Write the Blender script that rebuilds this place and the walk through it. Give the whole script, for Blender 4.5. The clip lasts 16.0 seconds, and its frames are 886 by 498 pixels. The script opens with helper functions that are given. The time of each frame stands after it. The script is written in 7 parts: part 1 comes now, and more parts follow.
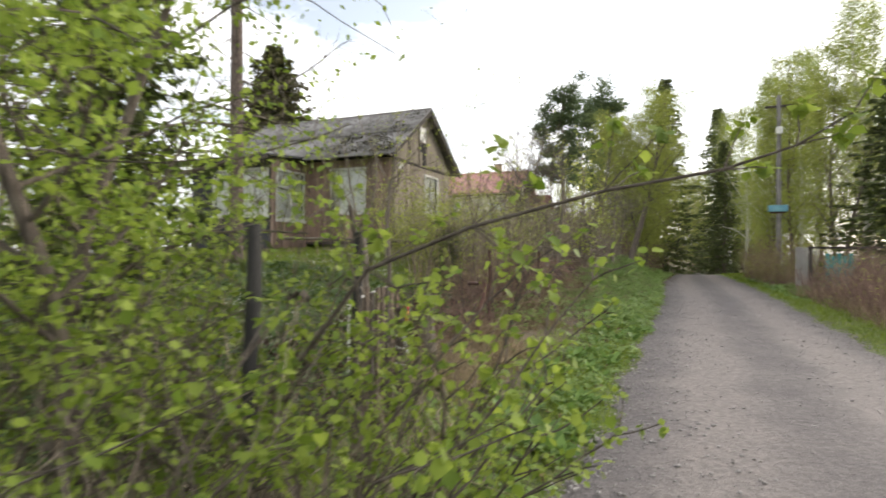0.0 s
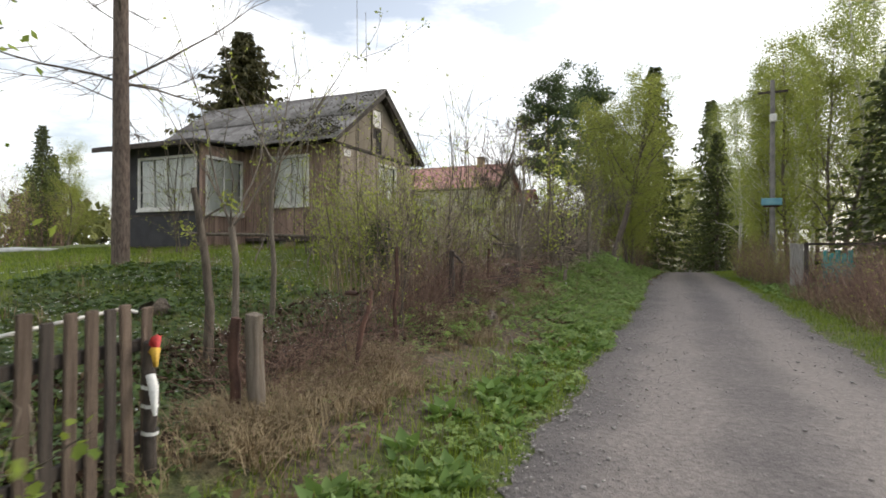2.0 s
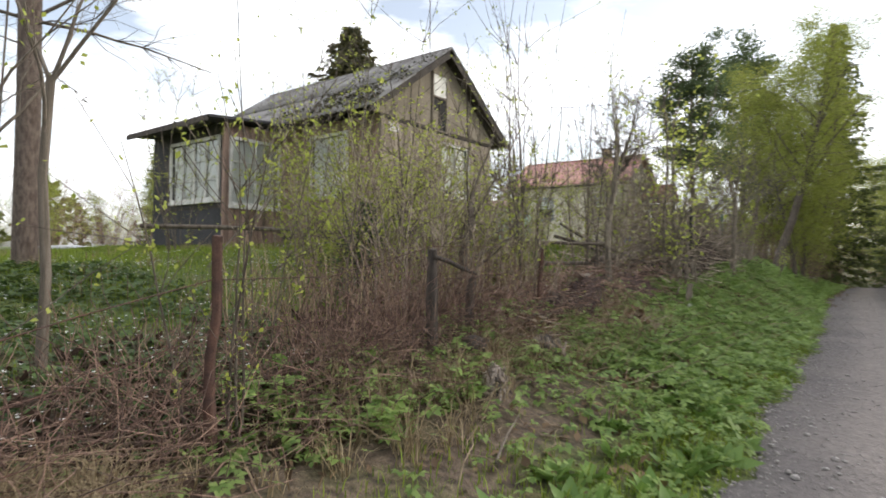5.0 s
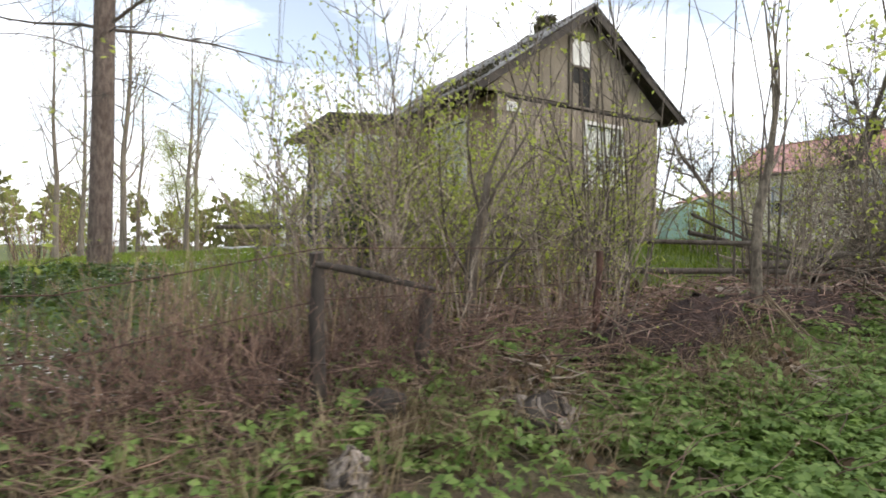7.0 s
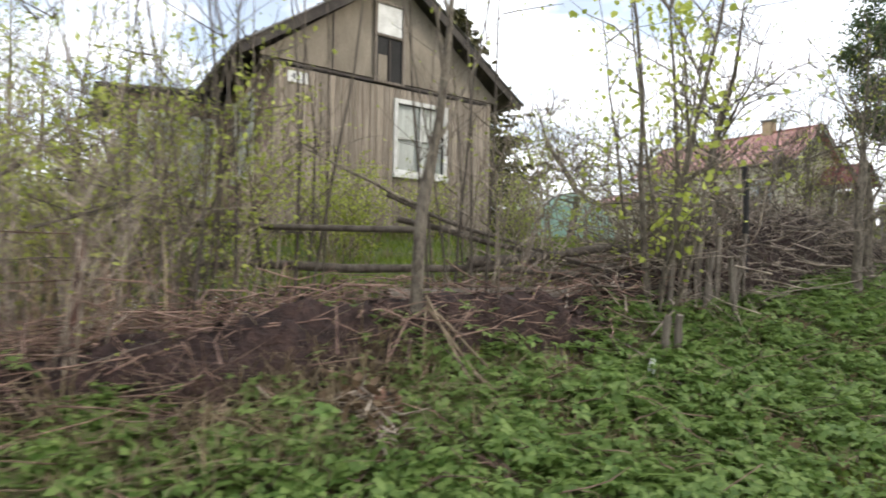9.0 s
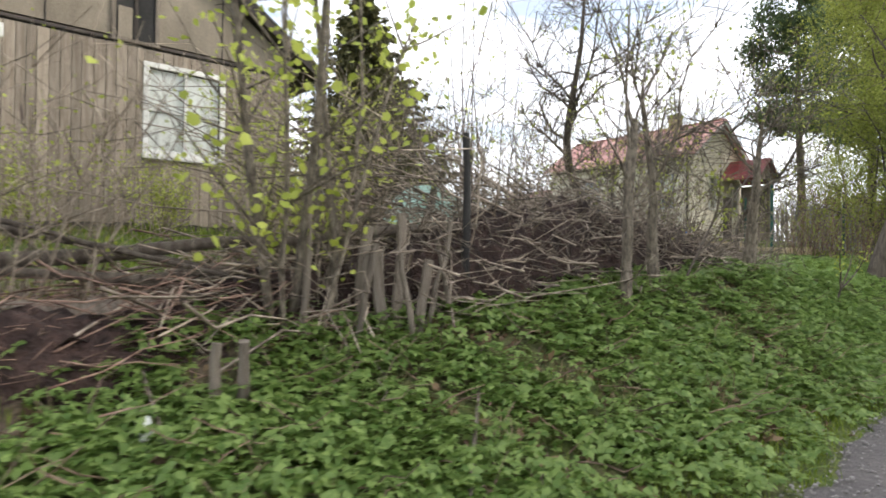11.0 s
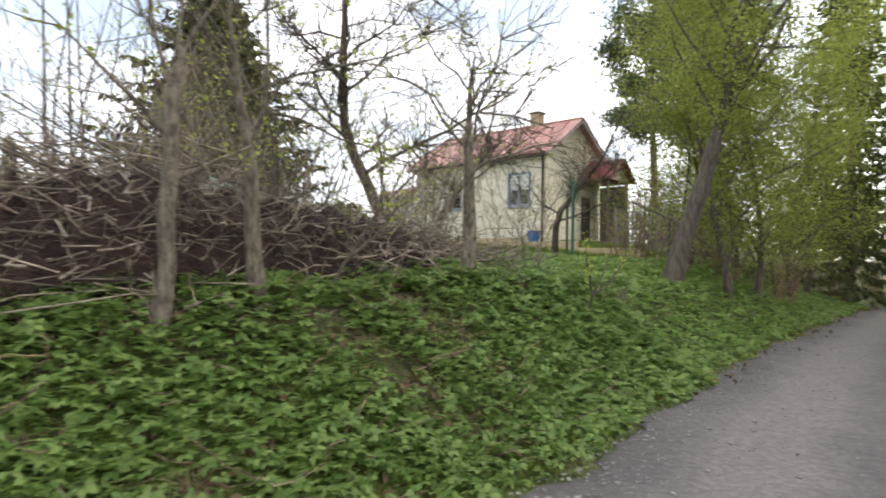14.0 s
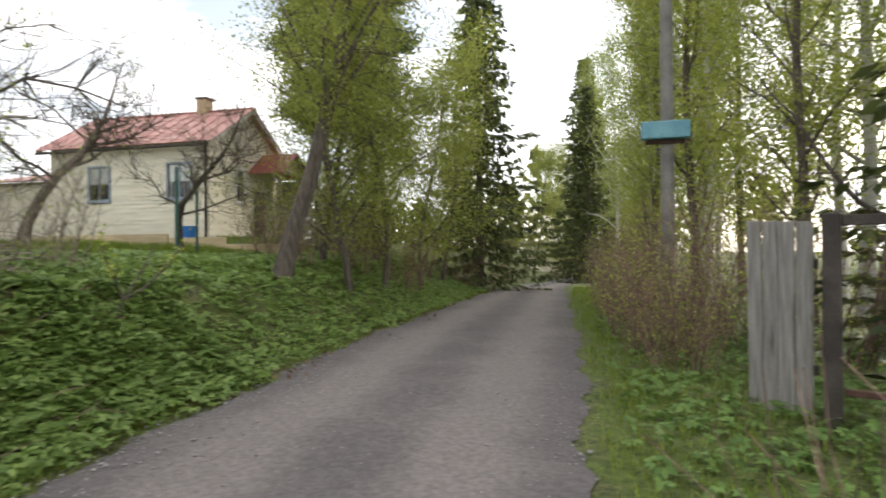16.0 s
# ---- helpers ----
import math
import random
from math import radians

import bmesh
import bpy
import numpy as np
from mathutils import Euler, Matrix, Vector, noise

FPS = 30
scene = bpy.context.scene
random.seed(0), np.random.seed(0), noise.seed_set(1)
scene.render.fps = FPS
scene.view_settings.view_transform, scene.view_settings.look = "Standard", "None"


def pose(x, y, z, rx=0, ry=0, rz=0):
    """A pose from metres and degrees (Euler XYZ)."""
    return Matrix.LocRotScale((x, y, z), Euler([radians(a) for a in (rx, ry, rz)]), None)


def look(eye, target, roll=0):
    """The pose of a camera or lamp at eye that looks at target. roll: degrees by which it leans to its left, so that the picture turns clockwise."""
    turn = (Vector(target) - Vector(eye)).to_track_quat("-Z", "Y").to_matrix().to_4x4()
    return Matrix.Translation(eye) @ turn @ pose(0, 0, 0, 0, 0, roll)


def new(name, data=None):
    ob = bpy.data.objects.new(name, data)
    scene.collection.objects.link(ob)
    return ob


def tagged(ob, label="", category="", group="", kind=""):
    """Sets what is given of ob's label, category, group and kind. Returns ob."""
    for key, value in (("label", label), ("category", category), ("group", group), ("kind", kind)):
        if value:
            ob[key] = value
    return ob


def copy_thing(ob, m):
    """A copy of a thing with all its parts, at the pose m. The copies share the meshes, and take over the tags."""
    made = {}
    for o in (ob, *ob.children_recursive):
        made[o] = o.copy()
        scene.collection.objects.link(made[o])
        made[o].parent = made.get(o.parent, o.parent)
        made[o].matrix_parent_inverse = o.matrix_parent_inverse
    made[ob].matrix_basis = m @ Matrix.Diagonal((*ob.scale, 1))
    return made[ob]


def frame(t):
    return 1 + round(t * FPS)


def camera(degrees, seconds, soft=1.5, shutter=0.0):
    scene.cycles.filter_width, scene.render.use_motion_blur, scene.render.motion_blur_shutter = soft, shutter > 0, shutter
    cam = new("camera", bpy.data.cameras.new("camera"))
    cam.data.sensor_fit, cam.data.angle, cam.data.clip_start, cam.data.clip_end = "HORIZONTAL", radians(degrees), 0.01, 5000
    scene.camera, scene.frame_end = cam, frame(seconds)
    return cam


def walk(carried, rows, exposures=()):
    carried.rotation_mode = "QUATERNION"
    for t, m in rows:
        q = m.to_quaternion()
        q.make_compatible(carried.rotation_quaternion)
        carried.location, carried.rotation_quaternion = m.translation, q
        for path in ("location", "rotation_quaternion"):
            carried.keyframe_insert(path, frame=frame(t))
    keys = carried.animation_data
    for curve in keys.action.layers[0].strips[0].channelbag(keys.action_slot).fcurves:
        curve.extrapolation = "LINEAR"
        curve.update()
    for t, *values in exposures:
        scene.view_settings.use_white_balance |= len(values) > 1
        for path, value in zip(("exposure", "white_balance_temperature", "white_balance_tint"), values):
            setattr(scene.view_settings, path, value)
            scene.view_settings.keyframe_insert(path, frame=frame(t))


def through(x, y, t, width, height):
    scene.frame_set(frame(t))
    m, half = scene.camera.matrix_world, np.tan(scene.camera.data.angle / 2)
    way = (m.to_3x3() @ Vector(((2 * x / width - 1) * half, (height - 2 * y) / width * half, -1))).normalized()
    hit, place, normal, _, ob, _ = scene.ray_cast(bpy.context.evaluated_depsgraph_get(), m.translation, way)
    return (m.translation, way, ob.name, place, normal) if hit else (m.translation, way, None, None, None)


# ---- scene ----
cam = camera(77.0, 16.0, soft=1.7, shutter=0.35)
PATH = [
    (0.0, (0.339, -1.484, 1.473), (-0.464, 0.347, 1.484), 0.2),
    (0.3, (0.361, -1.158, 1.505), (-0.322, 0.722, 1.523), 0.0),
    (0.6, (0.426, -0.846, 1.52), (-0.250, 1.037, 1.532), -0.2),
    (1.0, (0.591, -0.439, 1.495), (-0.097, 1.439, 1.502), -0.1),
    (1.5, (0.701, 0.182, 1.485), (-0.041, 2.039, 1.49), 0.1),
    (2.0, (0.725, 0.82, 1.49), (-0.068, 2.657, 1.49), 0.1),
    (2.5, (0.627, 1.558, 1.467), (-0.283, 3.339, 1.471), 0.2),
    (3.0, (0.618, 2.362, 1.458), (-0.332, 4.122, 1.46), 0.1),
    (3.5, (0.489, 3.166, 1.448), (-0.51, 4.899, 1.453), 0.4),
    (4.0, (0.431, 3.94, 1.434), (-0.594, 5.658, 1.443), 0.5),
    (4.5, (0.397, 4.596, 1.425), (-0.714, 6.259, 1.436), 0.6),
    (5.0, (0.372, 5.225, 1.43), (-0.846, 6.811, 1.445), 0.8),
    (5.2, (0.38, 5.487, 1.45), (-0.946, 6.984, 1.472), 0.8),
    (7.3, (0.48, 8.537, 1.49), (-1.27, 9.506, 1.491), 0.9),
    (7.5, (0.449, 8.835, 1.45), (-1.297, 9.809, 1.447), 1.0),
    (8.0, (0.47, 9.671, 1.433), (-1.264, 10.668, 1.434), 1.1),
    (8.5, (0.549, 10.525, 1.435), (-1.172, 11.542, 1.447), 1.1),
    (9.0, (0.624, 11.358, 1.43), (-1.028, 12.485, 1.447), 1.0),
    (9.5, (0.674, 12.081, 1.42), (-0.915, 13.296, 1.446), 0.7),
    (9.7, (0.685, 12.412, 1.417), (-0.89, 13.643, 1.445), 0.7),
    (11.8, (1.152, 15.651, 1.477), (-0.393, 16.921, 1.476), 0.9),
    (12.0, (1.190, 15.868, 1.485), (-0.347, 17.148, 1.476), 1.2),
    (12.5, (1.207, 16.404, 1.457), (-0.297, 17.722, 1.47), 1.2),
    (13.0, (1.21, 16.951, 1.451), (-0.254, 18.315, 1.467), 1.0),
    (13.5, (1.301, 17.417, 1.441), (-0.108, 18.836, 1.472), 0.9),
    (14.0, (1.435, 17.906, 1.459), (0.089, 19.385, 1.482), 0.9),
    (14.5, (1.559, 18.313, 1.447), (0.445, 19.973, 1.477), 0.7),
    (15.0, (1.921, 18.707, 1.454), (0.921, 20.439, 1.48), 0.7),
    (15.5, (2.415, 18.884, 1.45), (1.68, 20.743, 1.487), 0.2),
    (16.0, (2.864, 19.206, 1.466), (2.388, 21.149, 1.479), -0.4),
]
EXPOSURE = [(0.0, 0.75, 6700, 10), (0.4, 0.45, 6600, 10), (0.9, 0.27, 6600, 10), (1.5, 0.33, 6600, 10), (3.5, 0.55, 6600, 10), (5.0, 0.66, 6500, 10), (7.5, 0.85, 6350, 10), (9.0, 0.93, 6350, 10), (12.5, 1.1, 6450, 10), (14.0, 1.08, 6500, 10), (16.0, 0.88, 6700, 10)]
walk(cam, [(t, look(eye, aim, roll)) for t, eye, aim, roll in PATH], EXPOSURE)

# ---- light: bright thin overcast, low veiled sun ahead to the right ----
SUN_ELEV, SUN_AZ = 24.0, 40.0   # degrees; azimuth clockwise from +y
world = bpy.data.worlds.new("sky")
scene.world = world
world.use_nodes = True
wn, wl = world.node_tree.nodes, world.node_tree.links
wn.clear()
w_out, w_bg = wn.new("ShaderNodeOutputWorld"), wn.new("ShaderNodeBackground")
w_sky = wn.new("ShaderNodeTexSky")
w_sky.sky_type, w_sky.sun_disc = "NISHITA", False
w_sky.sun_elevation, w_sky.sun_rotation = radians(SUN_ELEV), radians(SUN_AZ)
w_sky.air_density, w_sky.dust_density = 1.0, 2.0
w_co, w_map = wn.new("ShaderNodeTexCoord"), wn.new("ShaderNodeMapping")
w_map.inputs["Scale"].default_value = (1.6, 1.6, 5.0)
w_cl = wn.new("ShaderNodeTexNoise")
w_cl.inputs["Scale"].default_value, w_cl.inputs["Detail"].default_value, w_cl.inputs["Roughness"].default_value = 1.7, 7.0, 0.58
w_ramp = wn.new("ShaderNodeValToRGB")
w_ramp.color_ramp.elements[0].position, w_ramp.color_ramp.elements[1].position = 0.38, 0.59
w_mix = wn.new("ShaderNodeMix")
w_mix.data_type = "RGBA"
w_mul = wn.new("ShaderNodeVectorMath")
w_mul.operation = "SCALE"
w_mul.inputs[3].default_value = 1.7
wl.new(w_co.outputs["Generated"], w_map.inputs["Vector"])
wl.new(w_map.outputs[0], w_cl.inputs["Vector"])
wl.new(w_cl.outputs[0], w_ramp.inputs[0])
wl.new(w_sky.outputs[0], w_mul.inputs[0])
wl.new(w_ramp.outputs[0], w_mix.inputs[0])
w_hsv = wn.new("ShaderNodeHueSaturation")
w_hsv.inputs["Saturation"].default_value = 0.55
wl.new(w_mul.outputs[0], w_hsv.inputs["Color"])
wl.new(w_hsv.outputs[0], w_mix.inputs[6])
w_mix.inputs[7].default_value = (11.2, 11.3, 11.6, 1)
wl.new(w_mix.outputs[2], w_bg.inputs[0])
w_bg.inputs[1].default_value = 0.112
wl.new(w_bg.outputs[0], w_out.inputs[0])

sun_data = bpy.data.lights.new("sun", "SUN")
sun_data.energy, sun_data.angle, sun_data.color = 1.25, radians(14), (1.0, 0.93, 0.82)
sun = new("sun", sun_data)
sa, se = radians(SUN_AZ), radians(SUN_ELEV)
sun.matrix_world = look((30, 30, 30), Vector((30, 30, 30)) - Vector((math.sin(sa) * math.cos(se), math.cos(sa) * math.cos(se), math.sin(se))))


# ---- materials ----
def nodes_of(name):
    m = bpy.data.materials.new(name)
    m.use_nodes = True
    m.node_tree.nodes.clear()
    return m, m.node_tree.nodes, m.node_tree.links


def rgba(c):
    return (*c, 1.0)


def surface(name, c1, c2, scale=6.0, rough=0.85, bump=0.3, grain=60.0, c3=None, stretch=(1, 1, 1), spot=0.0, spot_scale=2.5, metallic=0.0, vary=0.12, bump_scale=1.0, coords="Object", island=0.0):
    """A worn surface: two tones by a broad noise, a fine grain, spots of a third tone, relief, and a small change from piece to piece."""
    m, n, l = nodes_of(name)
    out, b = n.new("ShaderNodeOutputMaterial"), n.new("ShaderNodeBsdfPrincipled")
    co, mp = n.new("ShaderNodeTexCoord"), n.new("ShaderNodeMapping")
    info = n.new("ShaderNodeObjectInfo")
    add = n.new("ShaderNodeVectorMath")
    add.operation = "ADD"
    sc = n.new("ShaderNodeVectorMath")
    sc.operation = "SCALE"
    sc.inputs[3].default_value = 37.0
    comb = n.new("ShaderNodeCombineXYZ")
    for k in range(3):
        l.new(info.outputs["Random"], comb.inputs[k])
    l.new(comb.outputs[0], sc.inputs[0])
    mp.inputs["Scale"].default_value = stretch
    l.new(co.outputs[coords], mp.inputs[0])
    l.new(mp.outputs[0], add.inputs[0])
    l.new(sc.outputs[0], add.inputs[1])
    broad, fine = n.new("ShaderNodeTexNoise"), n.new("ShaderNodeTexNoise")
    broad.inputs["Scale"].default_value, broad.inputs["Detail"].default_value = scale, 5
    fine.inputs["Scale"].default_value, fine.inputs["Detail"].default_value = grain, 4
    l.new(add.outputs[0], broad.inputs["Vector"])
    l.new(add.outputs[0], fine.inputs["Vector"])
    r1 = n.new("ShaderNodeValToRGB")
    r1.color_ramp.elements[0].position, r1.color_ramp.elements[1].position = 0.35, 0.65
    r1.color_ramp.elements[0].color, r1.color_ramp.elements[1].color = rgba(c1), rgba(c2)
    l.new(broad.outputs[0], r1.inputs[0])
    gr = n.new("ShaderNodeMix")
    gr.data_type, gr.blend_type = "RGBA", "OVERLAY"
    gr.inputs[0].default_value = 0.55
    l.new(r1.outputs[0], gr.inputs[6])
    l.new(fine.outputs["Fac"], gr.inputs[7])
    col = gr.outputs[2]
    if c3:
        sp = n.new("ShaderNodeTexNoise")
        sp.inputs["Scale"].default_value, sp.inputs["Detail"].default_value = spot_scale, 8
        sp.inputs["Roughness"].default_value = 0.7
        l.new(add.outputs[0], sp.inputs["Vector"])
        r2 = n.new("ShaderNodeValToRGB")
        r2.color_ramp.elements[0].position, r2.color_ramp.elements[1].position = 0.62 - spot, 0.70 - spot
        l.new(sp.outputs[0], r2.inputs[0])
        mx = n.new("ShaderNodeMix")
        mx.data_type = "RGBA"
        l.new(r2.outputs[0], mx.inputs[0])
        l.new(col, mx.inputs[6])
        mx.inputs[7].default_value = rgba(c3)
        col = mx.outputs[2]
    hsv = n.new("ShaderNodeHueSaturation")
    mr = n.new("ShaderNodeMapRange")
    mr.inputs[3].default_value, mr.inputs[4].default_value = 1 - vary, 1 + vary
    l.new(info.outputs["Random"], mr.inputs[0])
    l.new(mr.outputs[0], hsv.inputs["Value"])
    l.new(col, hsv.inputs["Color"])
    col = hsv.outputs[0]
    if island:
        geo, mi, h2 = n.new("ShaderNodeNewGeometry"), n.new("ShaderNodeMapRange"), n.new("ShaderNodeHueSaturation")
        mi.inputs[3].default_value, mi.inputs[4].default_value = 1 - island, 1 + island
        l.new(geo.outputs["Random Per Island"], mi.inputs[0])
        l.new(mi.outputs[0], h2.inputs["Value"])
        l.new(col, h2.inputs["Color"])
        col = h2.outputs[0]
    l.new(col, b.inputs["Base Color"])
    b.inputs["Roughness"].default_value, b.inputs["Metallic"].default_value = rough, metallic
    bp = n.new("ShaderNodeBump")
    bp.inputs["Strength"].default_value, bp.inputs["Distance"].default_value = bump, 0.02 * bump_scale
    l.new(fine.outputs["Fac"], bp.inputs["Height"])
    l.new(bp.outputs[0], b.inputs["Normal"])
    l.new(b.outputs[0], out.inputs[0])
    return m


def leaf_mat(name, dark, light, through=0.35, rough=0.55, spread=0.5):
    """Thin leaves: colour changes from leaf to leaf, and some light comes through."""
    m, n, l = nodes_of(name)
    out, b, tr, mix = n.new("ShaderNodeOutputMaterial"), n.new("ShaderNodeBsdfPrincipled"), n.new("ShaderNodeBsdfTranslucent"), n.new("ShaderNodeMixShader")
    geo, r = n.new("ShaderNodeNewGeometry"), n.new("ShaderNodeValToRGB")
    r.color_ramp.elements[0].color, r.color_ramp.elements[1].color = rgba(dark), rgba(light)
    r.color_ramp.elements[1].position = spread + 0.5
    l.new(geo.outputs["Random Per Island"], r.inputs[0])
    info, hsv, mr = n.new("ShaderNodeObjectInfo"), n.new("ShaderNodeHueSaturation"), n.new("ShaderNodeMapRange")
    mr.inputs[3].default_value, mr.inputs[4].default_value = 0.85, 1.15
    l.new(info.outputs["Random"], mr.inputs[0])
    l.new(mr.outputs[0], hsv.inputs["Value"])
    l.new(r.outputs[0], hsv.inputs["Color"])
    l.new(hsv.outputs[0], b.inputs["Base Color"])
    l.new(hsv.outputs[0], tr.inputs["Color"])
    b.inputs["Roughness"].default_value = rough
    b.inputs["Specular IOR Level"].default_value = 0.3
    mix.inputs[0].default_value = through
    l.new(b.outputs[0], mix.inputs[1])
    l.new(tr.outputs[0], mix.inputs[2])
    l.new(mix.outputs[0], out.inputs[0])
    return m


def glass_mat(name):
    m, n, l = nodes_of(name)
    out, g, t, mix, f = n.new("ShaderNodeOutputMaterial"), n.new("ShaderNodeBsdfGlossy"), n.new("ShaderNodeBsdfTransparent"), n.new("ShaderNodeMixShader"), n.new("ShaderNodeFresnel")
    g.inputs["Roughness"].default_value = 0.03
    t.inputs["Color"].default_value = (0.86, 0.89, 0.88, 1)
    f.inputs["IOR"].default_value = 1.5
    l.new(f.outputs[0], mix.inputs[0])
    l.new(t.outputs[0], mix.inputs[1])
    l.new(g.outputs[0], mix.inputs[2])
    l.new(mix.outputs[0], out.inputs[0])
    return m


LONG = (1, 1, 0.08)   # grain along z
M_BOARD = surface("weathered_board", (0.20, 0.16, 0.12), (0.31, 0.26, 0.205), 3, 0.9, 0.5, 90, (0.07, 0.05, 0.04), (6, 6, 0.5), 0.0, 2.0, vary=0.25)
M_BOARD_RED = surface("faded_red_board", (0.205, 0.135, 0.105), (0.35, 0.245, 0.195), 3, 0.88, 0.5, 90, (0.05, 0.035, 0.03), (6, 6, 0.5), 0.02, 2.0, vary=0.25)
M_PLY = surface("weathered_panel", (0.17, 0.142, 0.106), (0.25, 0.212, 0.162), 1.6, 0.9, 0.25, 70, (0.10, 0.08, 0.06), (2, 2, 0.7), 0.0, 1.5, vary=0.08)
M_TAR = surface("black_roofing_felt", (0.022, 0.022, 0.025), (0.042, 0.041, 0.045), 2, 0.8, 0.4, 120, (0.05, 0.048, 0.046), (1, 1, 1), -0.02, 3, vary=0.1)
M_SLATE = surface("fibre_cement_sheet", (0.15, 0.14, 0.13), (0.27, 0.26, 0.25), 2.2, 0.92, 0.5, 60, (0.045, 0.045, 0.028), (1, 1, 1), 0.05, 3.0, vary=0.14)
M_FASCIA = surface("dark_weathered_trim", (0.035, 0.028, 0.024), (0.07, 0.058, 0.048), 4, 0.9, 0.4, 80, vary=0.15)
M_WHITE = surface("flaking_white_paint", (0.5, 0.49, 0.45), (0.66, 0.65, 0.61), 5, 0.7, 0.3, 60, (0.3, 0.26, 0.21), (1, 1, 1), 0.02, 9, vary=0.08)
M_CURTAIN = surface("pale_curtain", (0.66, 0.65, 0.61), (0.82, 0.81, 0.77), 3, 0.95, 0.2, 40, (0.40, 0.40, 0.37), (6, 6, 0.6), 0.0, 2, vary=0.08)
# near-black paints the shade of unlit rooms and behind board gaps
M_DARK = surface("shade_black_backing", (0.015, 0.014, 0.013), (0.03, 0.028, 0.026), 2, 0.95, 0.1, 20)
M_GLASS = glass_mat("window_glass")
M_CREAM = surface("cream_painted_siding", (0.62, 0.575, 0.45), (0.72, 0.675, 0.545), 1.6, 0.7, 0.2, 60, (0.45, 0.39, 0.27), (0.6, 0.6, 3), -0.02, 3, vary=0.06)
M_REDROOF = surface("faded_red_metal", (0.40, 0.185, 0.155), (0.52, 0.28, 0.24), 1.4, 0.6, 0.15, 40, (0.22, 0.10, 0.075), (1, 1, 1), 0.02, 3, vary=0.08)
M_REDROOF2 = surface("dark_red_metal", (0.17, 0.03, 0.035), (0.24, 0.05, 0.05), 2, 0.5, 0.15, 40, vary=0.05)
M_BLUEFRAME = surface("grey_blue_paint", (0.20, 0.25, 0.31), (0.30, 0.35, 0.40), 5, 0.6, 0.2, 50, vary=0.05)
M_BRICK = surface("sooty_brick", (0.34, 0.25, 0.15), (0.44, 0.34, 0.22), 8, 0.9, 0.4, 60)
M_STONE = surface("pier_stone", (0.12, 0.11, 0.10), (0.24, 0.23, 0.21), 5, 0.95, 0.5, 40, vary=0.2)
M_RUST = surface("rusty_iron", (0.055, 0.028, 0.022), (0.12, 0.06, 0.042), 7, 0.85, 0.5, 90, (0.03, 0.02, 0.018), (1, 1, 1), 0.02, 6, vary=0.2)
M_GREYWOOD = surface("grey_split_wood", (0.14, 0.115, 0.09), (0.25, 0.21, 0.17), 4, 0.95, 0.7, 80, (0.07, 0.055, 0.045), (8, 8, 0.6), 0.02, 2, vary=0.2)
M_PALEPLANK = surface("bleached_grey_plank", (0.19, 0.175, 0.16), (0.33, 0.31, 0.285), 4, 0.92, 0.6, 80, (0.10, 0.085, 0.07), (8, 8, 0.6), 0.0, 2, vary=0.22)
M_PICKET = surface("brown_old_picket", (0.09, 0.065, 0.048), (0.175, 0.13, 0.10), 4, 0.95, 0.7, 80, (0.06, 0.045, 0.035), (8, 8, 0.6), 0.02, 2, vary=0.25)
M_PEEL = surface("peeling_grey_bark", (0.12, 0.095, 0.078), (0.31, 0.26, 0.22), 6, 0.95, 0.7, 60, (0.08, 0.06, 0.05), (1, 1, 1), 0.02, 6, vary=0.3)
M_REDROT = surface("red_rotten_wood", (0.13, 0.06, 0.042), (0.28, 0.16, 0.115), 6, 0.95, 0.7, 60, (0.06, 0.04, 0.03), (1, 1, 1), 0.02, 6, vary=0.3)
M_DARKWOOD = surface("dark_damp_wood", (0.04, 0.032, 0.028), (0.085, 0.068, 0.055), 4, 0.92, 0.7, 80, None, (8, 8, 0.6), vary=0.25)
M_BLACKPOST = surface("tarred_post", (0.014, 0.013, 0.013), (0.035, 0.032, 0.03), 5, 0.8, 0.6, 80, None, (6, 6, 0.6))
M_BARK = surface("grey_brown_bark", (0.075, 0.058, 0.045), (0.17, 0.14, 0.11), 5, 0.95, 0.9, 50, (0.10, 0.11, 0.06), (4, 4, 1.0), 0.0, 3, vary=0.2)
M_PINEBARK = surface("pine_bark", (0.10, 0.072, 0.058), (0.20, 0.155, 0.13), 8, 0.95, 1.0, 40, (0.06, 0.045, 0.04), (3, 3, 1.0), 0.02, 5, vary=0.1, bump_scale=2)
M_BIRCHBARK = surface("birch_bark", (0.42, 0.40, 0.36), (0.58, 0.56, 0.52), 3, 0.8, 0.4, 40, (0.05, 0.045, 0.04), (1, 1, 6), 0.0, 3, vary=0.1)
M_STICK = surface("dry_sticks", (0.12, 0.093, 0.07), (0.37, 0.305, 0.24), 9, 0.95, 0.4, 70, vary=0.2, island=0.6)
M_CANE = surface("red_brown_canes", (0.10, 0.055, 0.042), (0.31, 0.205, 0.155), 9, 0.9, 0.3, 70, island=0.55)
M_TEAL = surface("teal_paint", (0.02, 0.17, 0.16), (0.04, 0.25, 0.23), 6, 0.6, 0.2, 60)
M_GREENPOST = surface("dark_green_paint", (0.012, 0.06, 0.045), (0.022, 0.09, 0.065), 6, 0.5, 0.2, 60)
M_BLUE = surface("blue_plastic", (0.02, 0.13, 0.42), (0.03, 0.17, 0.5), 4, 0.4, 0.1, 40)
M_LIGHTBLUE = surface("pale_blue_enamel", (0.10, 0.27, 0.33), (0.16, 0.35, 0.40), 3, 0.5, 0.2, 40, (0.16, 0.10, 0.06), (1, 1, 1), -0.03, 5)
M_CONCRETE = surface("pole_concrete", (0.15, 0.14, 0.13), (0.24, 0.225, 0.205), 3, 0.9, 0.4, 70, vary=0.05)
